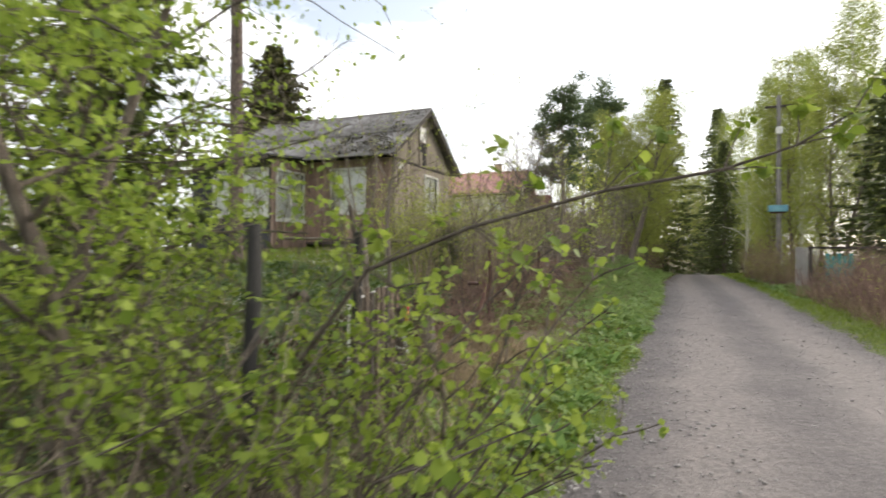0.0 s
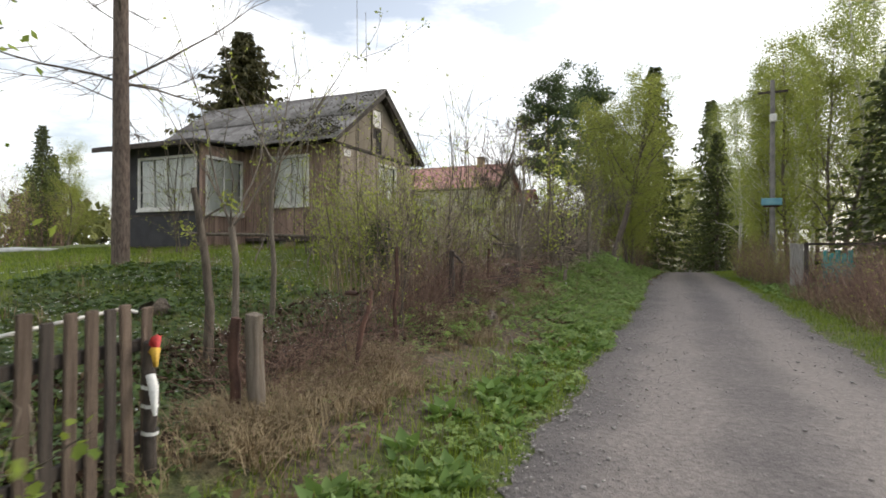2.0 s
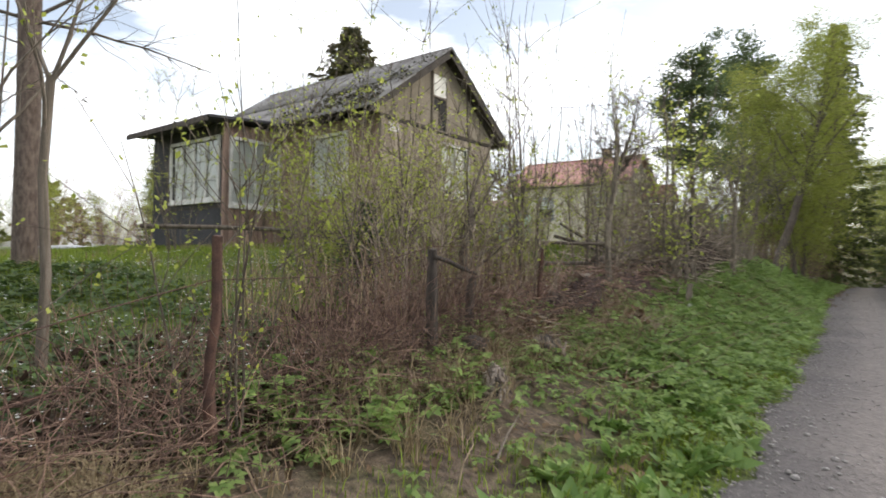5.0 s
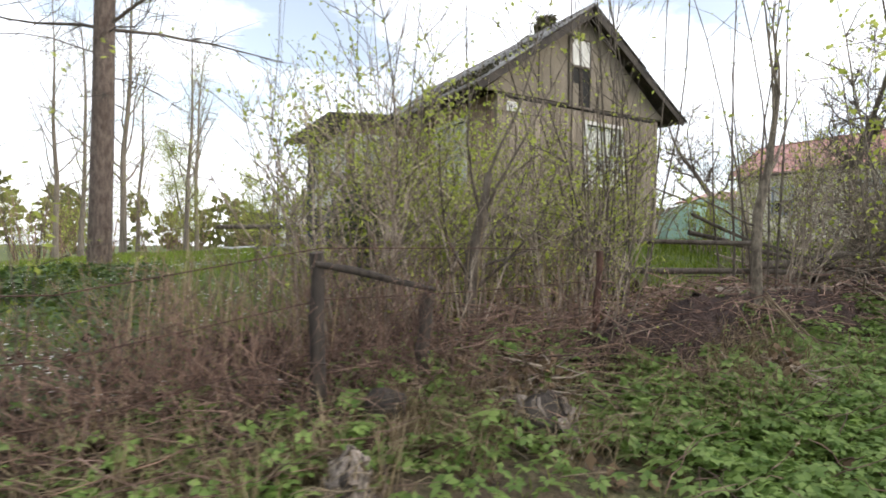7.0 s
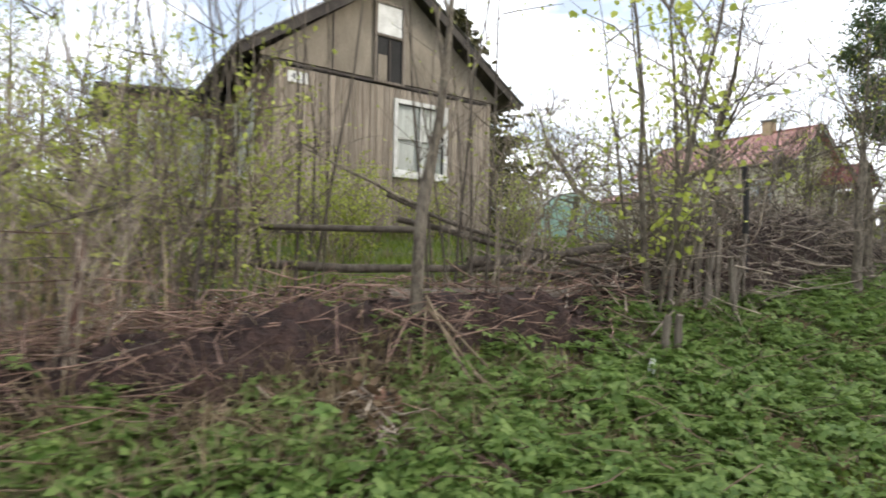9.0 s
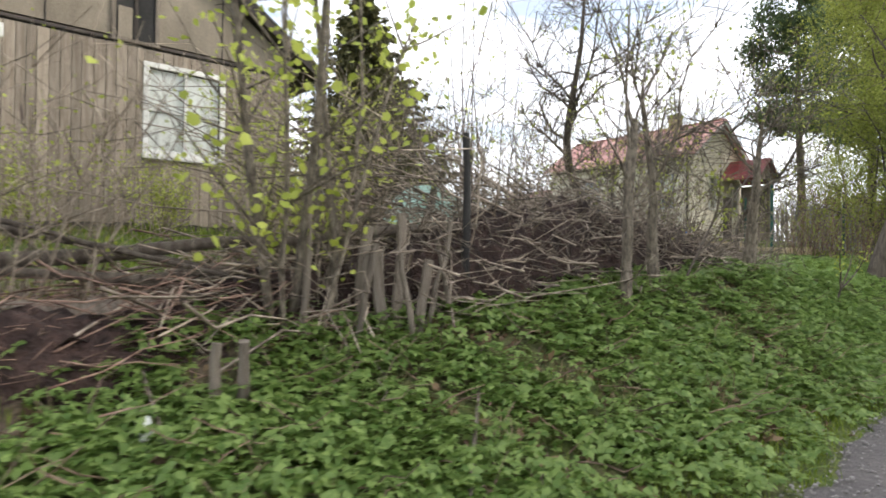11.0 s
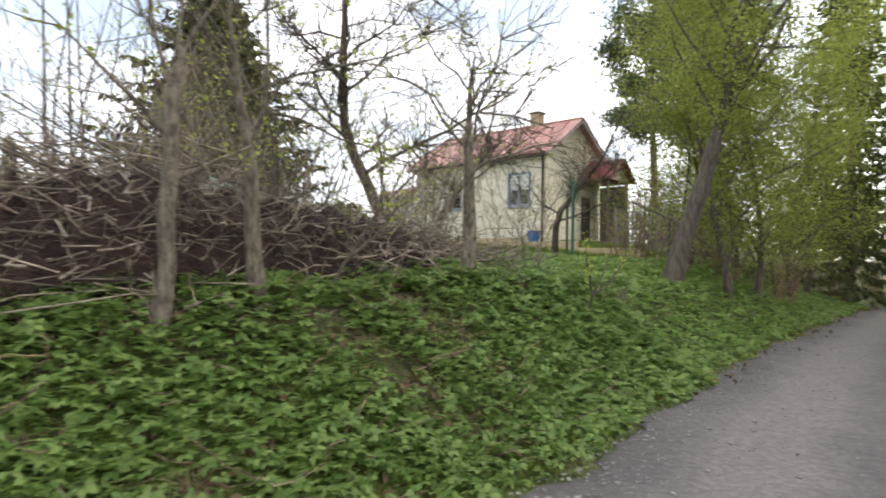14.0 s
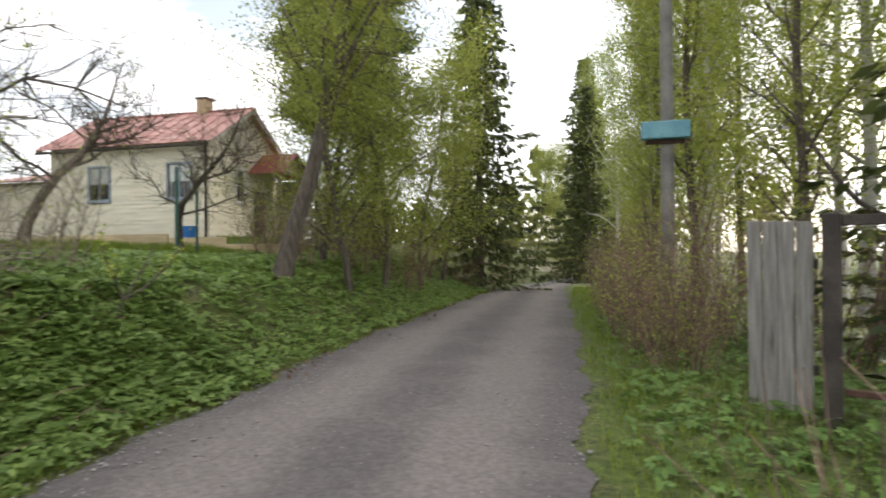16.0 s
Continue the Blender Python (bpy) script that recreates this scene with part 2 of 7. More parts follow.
M_PLATE = surface("enamel_plate", (0.62, 0.61, 0.57), (0.72, 0.71, 0.67), 6, 0.4, 0.1, 40, (0.3, 0.16, 0.08), (1, 1, 1), -0.05, 12)
M_INK = surface("black_enamel", (0.02, 0.02, 0.025), (0.03, 0.03, 0.035), 6, 0.4, 0.1, 40)
M_PLANK = surface("raw_yellow_plank", (0.44, 0.34, 0.20), (0.56, 0.45, 0.28), 3, 0.8, 0.4, 60, (0.3, 0.22, 0.13), (0.6, 5, 5), 0.0, 2, vary=0.12)
M_TAPE = surface("white_cloth", (0.62, 0.62, 0.60), (0.75, 0.75, 0.73), 8, 0.9, 0.2, 60)
M_REDTAPE = surface("red_ribbon", (0.42, 0.03, 0.03), (0.55, 0.05, 0.04), 8, 0.6, 0.2, 60)
M_YELTAPE = surface("yellow_ribbon", (0.55, 0.32, 0.03), (0.65, 0.40, 0.05), 8, 0.6, 0.2, 60)
M_TARP = surface("grey_tarpaulin", (0.35, 0.35, 0.34), (0.5, 0.5, 0.49), 3, 0.6, 0.4, 30)

M_POLY = leaf_mat("pale_green_film", (0.42, 0.60, 0.52), (0.46, 0.64, 0.56), 0.55, 0.3)
# rotted wood, also used as painted shade in the gaps of the heap
M_MULCH_SHADE = surface("rotted_brush_and_gap_shade", (0.022, 0.011, 0.009), (0.06, 0.033, 0.026), 9, 0.95, 1.0, 35, (0.12, 0.085, 0.065), (1, 1, 1), -0.03, 14, bump_scale=3)
M_TANSTALK = surface("tan_dry_stalk", (0.15, 0.11, 0.07), (0.30, 0.235, 0.155), 9, 0.9, 0.3, 60)
M_PALEBARK = surface("pale_mottled_bark", (0.085, 0.068, 0.05), (0.25, 0.21, 0.16), 11, 0.92, 1.0, 45, (0.06, 0.048, 0.036), (2.5, 2.5, 1), 0.03, 7, vary=0.15)
L_WILLOW = leaf_mat("willow_leaves", (0.20, 0.235, 0.045), (0.40, 0.43, 0.10), 0.5)
L_BIRCH = leaf_mat("birch_leaves", (0.18, 0.225, 0.05), (0.38, 0.42, 0.115), 0.5)
L_BUD = leaf_mat("opening_buds", (0.26, 0.31, 0.05), (0.50, 0.54, 0.12), 0.5)
L_NEAR = leaf_mat("fresh_shrub_leaves", (0.13, 0.20, 0.025), (0.33, 0.41, 0.07), 0.5)
L_MOSS = leaf_mat("dark_moss", (0.03, 0.03, 0.016), (0.085, 0.075, 0.04), 0.05, 0.9)
L_SLOPE_SHADE = leaf_mat("slope_plants_with_shade", (0.03, 0.062, 0.014), (0.115, 0.18, 0.042), 0.3, 0.5)
L_SPRUCE = leaf_mat("spruce_needles", (0.04, 0.055, 0.02), (0.125, 0.15, 0.046), 0.2, 0.7)
L_OLDSPRUCE = leaf_mat("old_spruce_needles", (0.035, 0.038, 0.016), (0.125, 0.115, 0.045), 0.15, 0.7)
L_PINE = leaf_mat("pine_needles", (0.05, 0.08, 0.035), (0.135, 0.175, 0.075), 0.25, 0.7)
L_ELDER = leaf_mat("ground_elder_leaves", (0.125, 0.215, 0.05), (0.335, 0.45, 0.135), 0.5, 0.45)
L_DOCK = leaf_mat("dock_leaves", (0.065, 0.13, 0.025), (0.17, 0.27, 0.065), 0.3, 0.5)
L_GRASS = leaf_mat("spring_grass", (0.085, 0.135, 0.012), (0.24, 0.305, 0.04), 0.35, 0.6)
L_STRAW = leaf_mat("dead_grass", (0.15, 0.108, 0.06), (0.41, 0.325, 0.20), 0.2, 0.8)
L_LITTER = leaf_mat("fallen_leaves", (0.08, 0.05, 0.03), (0.25, 0.17, 0.10), 0.1, 0.85)
L_DARKLITTER = leaf_mat("dark_fallen_leaves", (0.025, 0.015, 0.010), (0.10, 0.06, 0.042), 0.05, 0.9)
L_FLOWER = leaf_mat("anemone_petals", (0.62, 0.63, 0.60), (0.78, 0.78, 0.76), 0.3, 0.7)
L_FAR = leaf_mat("distant_foliage", (0.09, 0.10, 0.03), (0.19, 0.20, 0.06), 0.2, 0.8)


# ---- mesh helpers ----
def mesh_of(name, verts, faces, smooth=False):
    """A mesh from an array of vertices and an array of faces that all have the same number of corners."""
    verts, faces = np.asarray(verts, np.float32), np.asarray(faces, np.int32)
    me = bpy.data.meshes.new(name)
    me.vertices.add(len(verts))
    me.vertices.foreach_set("co", verts.ravel())
    k = faces.shape[1]
    me.loops.add(faces.size)
    me.loops.foreach_set("vertex_index", faces.ravel())
    me.polygons.add(len(faces))
    me.polygons.foreach_set("loop_start", np.arange(0, faces.size, k, dtype=np.int32))
    if smooth:
        me.polygons.foreach_set("use_smooth", np.ones(len(faces), bool))
    me.update(calc_edges=True)
    return me


def part(name, data, material, parent, label="", at=None):
    """One mesh object under a thing or a part; data is a bmesh or a mesh."""
    if isinstance(data, bmesh.types.BMesh):
        me = bpy.data.meshes.new(name)
        data.to_mesh(me)
        data.free()
    else:
        me = data
    if material and not me.materials:
        me.materials.append(material)
    ob = new(name, me)
    ob.parent = parent
    if at is not None:
        ob.matrix_basis = at
    if label:
        ob["label"] = label
    return ob


def thing(name, label, category, group="", kind="", at=None):
    ob = new(name)
    ob.empty_display_size = 0.1
    if at is not None:
        ob.matrix_basis = at
    return tagged(ob, label, category, group, kind)


def solo(name, data, material, label, category, group="", kind="", at=None):
    return tagged(part(name, data, material, None, "", at), label, category, group, kind)


def box(x0, y0, z0, x1, y1, z1, bevel=0.006):
    bm = bmesh.new()
    bmesh.ops.create_cube(bm, size=1.0)
    bmesh.ops.scale(bm, vec=(x1 - x0, y1 - y0, z1 - z0), verts=bm.verts)
    bmesh.ops.translate(bm, vec=((x0 + x1) / 2, (y0 + y1) / 2, (z0 + z1) / 2), verts=bm.verts)
    if bevel:
        bmesh.ops.bevel(bm, geom=bm.edges[:], offset=min(bevel, 0.4 * min(x1 - x0, y1 - y0, z1 - z0)), segments=1, affect="EDGES")
    return bm


def box_mesh(name, *a, **k):
    bm = box(*a, **k)
    me = bpy.data.meshes.new(name)
    bm.to_mesh(me)
    bm.free()
    return me


def tube_arrays(pts, radii, sides=6, cap=True):
    """A tapered round stem along a line of points."""
    pts = np.asarray(pts, float)
    radii = np.asarray(radii, float)
    tang = np.gradient(pts, axis=0)
    tang /= np.linalg.norm(tang, axis=1, keepdims=True) + 1e-9
    ref = np.array([0.31, 0.95, 0.05]) if abs(tang[0][2]) > 0.7 else np.array([0.0, 0.05, 1.0])
    u = np.cross(tang, ref)
    u /= np.linalg.norm(u, axis=1, keepdims=True) + 1e-9
    v = np.cross(tang, u)
    a = np.linspace(0, 2 * np.pi, sides, endpoint=False)
    ring = u[:, None, :] * np.cos(a)[None, :, None] + v[:, None, :] * np.sin(a)[None, :, None]
    verts = (pts[:, None, :] + ring * radii[:, None, None]).reshape(-1, 3)
    n = len(pts)
    i = np.arange(n - 1)[:, None] * sides + np.arange(sides)[None, :]
    j = np.arange(n - 1)[:, None] * sides + (np.arange(sides)[None, :] + 1) % sides
    faces = np.stack([i, j, j + sides, i + sides], -1).reshape(-1, 4)
    if cap:
        verts = np.vstack([verts, pts[-1] + tang[-1] * radii[-1] * 0.3])
        k = (n - 1) * sides
        top = np.stack([k + np.arange(sides), k + (np.arange(sides) + 1) % sides, np.full(sides, len(verts) - 1), np.full(sides, len(verts) - 1)], -1)
        tri = top[:, :3]
        return verts, faces, tri
    return verts, faces, np.zeros((0, 3), int)


def tubes_mesh(name, lines, sides=6):
    """Many stems (points, radii) in one mesh."""
    vs, fs, off = [], [], 0
    for pts, radii in lines:
        v, f, _ = tube_arrays(pts, radii, sides, cap=False)
        vs.append(v)
        fs.append(f + off)
        off += len(v)
    return mesh_of(name, np.vstack(vs), np.vstack(fs), smooth=True)


def unit(v):
    return v / (np.linalg.norm(v, axis=-1, keepdims=True) + 1e-9)


def sticks_mesh(name, rng, a, b, r0, r1, bend=0.05, sides=3, segs=3):
    """Many thin bent sticks from the points a to the points b."""
    n = len(a)
    t = np.linspace(0, 1, segs + 1)
    d = b - a
    length = np.linalg.norm(d, axis=1, keepdims=True)
    w = unit(d)
    ref = np.where(np.abs(w[:, 2:3]) > 0.8, np.array([[1.0, 0.1, 0]]), np.array([[0, 0.1, 1.0]]))
    u = unit(np.cross(w, ref))
    v = np.cross(w, u)
    off = rng.normal(0, bend, (n, segs + 1, 2)) * length[:, :, None] if False else rng.normal(0, bend, (n, segs + 1, 2)) * length[:, None, :]
    off[:, 0] = 0
    p = a[:, None, :] + d[:, None, :] * t[None, :, None] + u[:, None, :] * off[:, :, 0:1] + v[:, None, :] * off[:, :, 1:2]
    r = (np.asarray(r0).reshape(-1, 1) * (1 - t) + np.asarray(r1).reshape(-1, 1) * t) * np.ones((n, 1))
    ang = np.linspace(0, 2 * np.pi, sides, endpoint=False)
    ring = u[:, None, None, :] * np.cos(ang)[None, None, :, None] + v[:, None, None, :] * np.sin(ang)[None, None, :, None]
    verts = (p[:, :, None, :] + ring * r[:, :, None, None]).reshape(-1, 3)
    i = np.arange(segs)[:, None] * sides + np.arange(sides)[None, :]
    j = np.arange(segs)[:, None] * sides + (np.arange(sides)[None, :] + 1) % sides
    f = np.stack([i, j, j + sides, i + sides], -1).reshape(1, -1, 4) + (np.arange(n) * sides * (segs + 1))[:, None, None]
    return mesh_of(name, verts, f.reshape(-1, 4), smooth=True)


def leaves_mesh(name, rng, p, length, width, up=0.3, droop=0.0, axis=None):
    """Folded pointed leaves (two triangles on each side of the rib) at the points p."""
    n = len(p)
    d = rng.normal(0, 1, (n, 3)) if axis is None else axis + rng.normal(0, 0.35, (n, 3))
    d[:, 2] -= droop
    d = unit(d)
    nrm = rng.normal(0, 1, (n, 3))
    nrm[:, 2] = np.abs(nrm[:, 2]) + up * 3
    side = unit(np.cross(d, nrm))
    nrm = np.cross(side, d)
    s = rng.uniform(0.65, 1.3, (n, 1))
    L, W = length * s, width * s
    base = p
    mid = p + d * L * 0.45 - nrm * W * 0.12
    tip = p + d * L - nrm * L * 0.12
    a = p + d * L * 0.42 + side * W * 0.5 + nrm * W * 0.12
    b = p + d * L * 0.42 - side * W * 0.5 + nrm * W * 0.12
    verts = np.stack([base, a, tip, b, mid], 1).reshape(-1, 3)
    f = np.array([[0, 4, 1], [4, 2, 1], [0, 3, 4], [4, 3, 2]])[None] + (np.arange(n) * 5)[:, None, None]
    return mesh_of(name, verts, f.reshape(-1, 3))


def simple_leaves(name, rng, p, length, width, up=0.3, droop=0.0, axis=None, jitter=0.35):
    """Small leaves for crowns: one folded pair of triangles each."""
    n = len(p)
    d = rng.normal(0, 1, (n, 3)) if axis is None else axis + rng.normal(0, jitter, (n, 3))
    d[:, 2] -= droop
    d = unit(d)
    nrm = rng.normal(0, 1, (n, 3))
    nrm[:, 2] += up * 3
    side = unit(np.cross(d, nrm))
    s = rng.uniform(0.6, 1.35, (n, 1))
    L, W = length * s, width * s
    lift = np.cross(side, d)
    verts = np.stack([p, p + d * L * 0.5 + side * W * 0.5 + lift * W * 0.15, p + d * L, p + d * L * 0.5 - side * W * 0.5 + lift * W * 0.15], 1).reshape(-1, 3)
    f = np.array([[0, 1, 2], [0, 2, 3]])[None] + (np.arange(n) * 4)[:, None, None]
    return mesh_of(name, verts, f.reshape(-1, 3))


def lobed_leaves(name, rng, p, size, up=0.6):
    """Five-lobed leaves, each a folded fan of ten small triangles."""
    n = len(p)
    d = unit(rng.normal(0, 1, (n, 3)) + np.array([0, 0, -0.3]))
    nrm = rng.normal(0, 0.7, (n, 3))
    nrm[:, 2] = np.abs(nrm[:, 2]) + up
    side = unit(np.cross(d, nrm))
    nrm = unit(np.cross(side, d))
    s = size * rng.uniform(0.6, 1.35, (n, 1))
    outline = [(0.0, 0.0, 0.0), (0.10, 0.36, 0.08), (0.33, 0.40, 0.04), (0.52, 0.52, 0.06), (0.76, 0.30, -0.02), (1.05, 0.0, -0.14), (0.76, -0.30, -0.02), (0.52, -0.52, 0.06), (0.33, -0.40, 0.04), (0.10, -0.36, 0.08)]
    vs = [p + (d * f + side * w + nrm * h) * s for f, w, h in [(0.38, 0.0, -0.04)] + outline]
    f = np.array([[0, 1 + k, 1 + (k + 1) % 10] for k in range(10)])[None] + (np.arange(n) * 11)[:, None, None]
    return mesh_of(name, np.stack(vs, 1).reshape(-1, 3), f.reshape(-1, 3))


def blades_mesh(name, rng, p, height, width, lean=0.5):
    """Grass blades: a bent strip that narrows to a point."""
    n = len(p)
    az = rng.uniform(0, 2 * np.pi, n)
    dirv = np.stack([np.cos(az), np.sin(az), np.zeros(n)], 1)
    side = np.stack([-np.sin(az), np.cos(az), np.zeros(n)], 1)
    h = (height * rng.uniform(0.5, 1.4, n))[:, None]
    ln = (lean * rng.uniform(0.1, 1.2, n))[:, None] * h
    w = (width * rng.uniform(0.7, 1.3, n))[:, None]
    z = np.array([[0, 0, 1.0]])
    m = p + z * h * 0.6 + dirv * ln * 0.35
    tip = p + z * h * (1 - 0.25 * np.minimum(ln / h, 1.2)) + dirv * ln
    verts = np.stack([p - side * w, p + side * w, m - side * w * 0.7, m + side * w * 0.7, tip], 1).reshape(-1, 3)
    f = np.array([[0, 1, 3], [0, 3, 2], [2, 3, 4]])[None] + (np.arange(n) * 5)[:, None, None]
    return mesh_of(name, verts, f.reshape(-1, 3))


# ---- the lie of the land ----
A_Y = ([-60, 2, 5, 7, 9, 12, 15, 17, 19, 22, 28, 35, 45, 60], [0.1, 0.1, 0.14, 0.26, 0.36, 0.40, 0.46, 0.72, 1.0, 1.15, 0.98, 0.6, 0.35, 0.2])
B_Y = ([-60, 2, 5, 7, 9, 13.4, 16, 19, 22, 28, 36, 45, 60], [0.15, 0.12, 0.18, 0.42, 0.60, 0.88, 1.05, 1.22, 1.32, 1.25, 1.2, 1.0, 0.5])
C_Y = ([-60, 0, 5, 8, 12, 16, 22, 28, 33, 36, 45, 80], [0.5, 0.6, 0.95, 1.2, 1.45, 1.72, 1.75, 1.7, 1.68, 2.05, 2.1, 1.6])


def rough2(x, y):
    """A gentle unevenness made of a few waves."""
    return (np.sin(1.7 * x + 0.6 * y + 1.1) * np.sin(1.3 * y - 0.4 * x) * 0.55 + np.sin(4.1 * x - 2.3 * y) * 0.25 + np.sin(5.7 * y + 2.9 * x + 0.7) * 0.2)


def road_left(y):
    y = np.asarray(y, float)
    return np.interp(y, [-60, 0, 18, 22, 28, 36, 44, 60], [-0.2, -0.3, -0.35, -0.52, -0.85, -0.65, -0.3, 0.5]) + 0.06 * np.sin(2.1 * y) + 0.04 * np.sin(5.3 * y + 1)


def road_right(y):
    y = np.asarray(y, float)
    return np.interp(y, [-60, 0, 20, 28, 34, 44, 60], [3.1, 3.0, 2.95, 2.88, 2.62, 2.15, 2.7]) + 0.06 * np.sin(1.7 * y + 2) + 0.04 * np.sin(4.7 * y)


def ground_z(x, y):
    x, y = np.asarray(x, float), np.asarray(y, float)
    a, b, c = np.interp(y, *A_Y), np.interp(y, *B_Y), np.interp(y, *C_Y)
    rl, rr = road_left(y), road_right(y)
    x0 = rl - 0.25
    t1 = np.clip((x0 - x) / (x0 + 2.1), 0, 1)
    z1 = a * (t1 ** 1.25)
    t2 = np.clip((-2.1 - x) / 0.9, 0, 1)
    z2 = (b - a) * (t2 * t2 * (3 - 2 * t2))
    t3 = np.clip((-3.0 - x) / 5.0, 0, 1)
    z3 = (c - b) * t3
    t4 = np.clip((-17 - x) / 30, 0, 1)
    z = z1 + z2 + z3 - t4 * 0.6
    right = np.clip((x - rr - 0.2) / 2.5, 0, 1)
    z = z + right * 0.12
    soft = np.clip(np.maximum((x0 - x) / 0.8, (x - rr - 0.1) / 0.8), 0, 1)
    on_road = np.clip(1 - np.maximum((rl - x), (x - rr)) / 0.3, 0, 1)
    dip = -0.9 * np.clip((y - 38) / 25, 0, 1) ** 1.5 * np.clip((x + 6) / 4, 0, 1)
    return z + soft * rough2(x, y) * 0.06 - on_road * 0.04 + dip


def spots(rng, n, x0, x1, y0, y1):
    x, y = rng.uniform(x0, x1, n), rng.uniform(y0, y1, n)
    return x, y


def on_ground(x, y, dz=0.0):
    return np.stack([x, y, ground_z(x, y) + dz], 1)


def patch(x, y, s=0.9, seed=0.0):
    """A soft random field between 0 and 1, to gather plants in patches."""
    return 0.5 + 0.5 * (np.sin(s * 1.9 * x + 1.3 * seed + 2 * np.sin(s * 1.1 * y + seed)) * np.sin(s * 2.3 * y - seed + 1.7 * np.sin(s * 0.9 * x + 2 * seed)))


# ground: one sheet, fine near the walk and coarse to the horizon
gx = np.unique(np.concatenate([np.linspace(-900, -140, 9), np.linspace(-120, -26, 24), np.linspace(-24, -6, 46), np.linspace(-5.9, 6, 110), np.linspace(6.4, 30, 40), np.linspace(35, 140, 15), np.linspace(200, 900, 8)]))
gy = np.unique(np.concatenate([np.linspace(-900, -80, 9), np.linspace(-60, -6, 20), np.linspace(-5, 46, 340), np.linspace(47, 90, 44), np.linspace(100, 900, 14)]))
GX, GY = np.meshgrid(gx, gy)
GZ = ground_z(GX, GY)
gv = np.stack([GX, GY, GZ], -1).reshape(-1, 3)
nx, ny = len(gx), len(gy)
gi = np.arange(ny - 1)[:, None] * nx + np.arange(nx - 1)[None, :]
gf = np.stack([gi, gi + 1, gi + nx + 1, gi + nx], -1).reshape(-1, 4)
ground_me = mesh_of("ground", gv, gf, smooth=True)
# what covers the soil: 0 bare earth and litter, 1 grass
gxx, gyy = gv[:, 0], gv[:, 1]
bare = np.clip(1.25 - np.abs(gxx + 1.75) / 0.75, 0, 1) * np.clip((gyy - 2.5) / 1.5, 0, 1) * np.clip((11.5 - gyy) / 2, 0, 1)
under = np.clip(1.3 - np.abs(gxx + 3.3) / 1.3, 0, 1) * np.clip((gyy - 4) / 2, 0, 1) * np.clip((24 - gyy) / 2, 0, 1)
cover = np.clip(0.85 - 0.95 * np.maximum(bare, under * 0.9) + 0.35 * (patch(gxx, gyy, 1.3, 0.4) - 0.5), 0, 1)
att = ground_me.attributes.new("cover", "FLOAT", "POINT")
att.data.foreach_set("value", cover.astype(np.float32))


def ground_material():
    m, n, l = nodes_of("earth_and_turf")
    out, b = n.new("ShaderNodeOutputMaterial"), n.new("ShaderNodeBsdfPrincipled")
    co, at = n.new("ShaderNodeTexCoord"), n.new("ShaderNodeAttribute")
    at.attribute_name = "cover"
    noises = []
    for s, d in ((3.0, 8), (14.0, 6), (70.0, 5)):
        t = n.new("ShaderNodeTexNoise")
        t.inputs["Scale"].default_value, t.inputs["Detail"].default_value = s, d
        l.new(co.outputs["Object"], t.inputs["Vector"])
        noises.append(t)

    def ramp(src, c1, c2, p1=0.35, p2=0.65):
        r = n.new("ShaderNodeValToRGB")
        r.color_ramp.elements[0].position, r.color_ramp.elements[1].position = p1, p2
        r.color_ramp.elements[0].color, r.color_ramp.elements[1].color = rgba(c1), rgba(c2)
        l.new(src, r.inputs[0])
        return r

    turf = ramp(noises[1].outputs[0], (0.045, 0.075, 0.012), (0.125, 0.165, 0.03))
    soil = ramp(noises[1].outputs[0], (0.055, 0.039, 0.028), (0.165, 0.122, 0.087))
    fine = ramp(noises[2].outputs[0], (0.45, 0.45, 0.45), (1.35, 1.3, 1.2), 0.3, 0.7)
    add = n.new("ShaderNodeMath")
    add.operation = "ADD"
    sub = n.new("ShaderNodeMath")
    sub.operation = "MULTIPLY_ADD"
    sub.inputs[1].default_value, sub.inputs[2].default_value = 1.6, -0.8
    l.new(noises[0].outputs[0], sub.inputs[0])
    l.new(sub.outputs[0], add.inputs[0])
    l.new(at.outputs["Fac"], add.inputs[1])
    mx = n.new("ShaderNodeMix")
    mx.data_type, mx.clamp_factor = "RGBA", True
    l.new(add.outputs[0], mx.inputs[0])
    l.new(soil.outputs[0], mx.inputs[6])
    l.new(turf.outputs[0], mx.inputs[7])
    mu = n.new("ShaderNodeMix")
    mu.data_type, mu.blend_type = "RGBA", "MULTIPLY"
    mu.inputs[0].default_value = 0.8
    l.new(mx.outputs[2], mu.inputs[6])
    l.new(fine.outputs[0], mu.inputs[7])
    l.new(mu.outputs[2], b.inputs["Base Color"])
    b.inputs["Roughness"].default_value = 0.95
    bp = n.new("ShaderNodeBump")
    bp.inputs["Strength"].default_value, bp.inputs["Distance"].default_value = 0.9, 0.05
    l.new(noises[1].outputs[0], bp.inputs["Height"])
    bp2 = n.new("ShaderNodeBump")
    bp2.inputs["Strength"].default_value, bp2.inputs["Distance"].default_value = 0.8, 0.015
    l.new(noises[2].outputs[0], bp2.inputs["Height"])
    l.new(bp.outputs[0], bp2.inputs["Normal"])
    l.new(bp2.outputs[0], b.inputs["Normal"])
    l.new(b.outputs[0], out.inputs[0])
    return m


ground_me.materials.append(ground_material())
tagged(new("ground", ground_me), "uneven grassy bank and yard with bare earth patches", "ground", kind="structure")


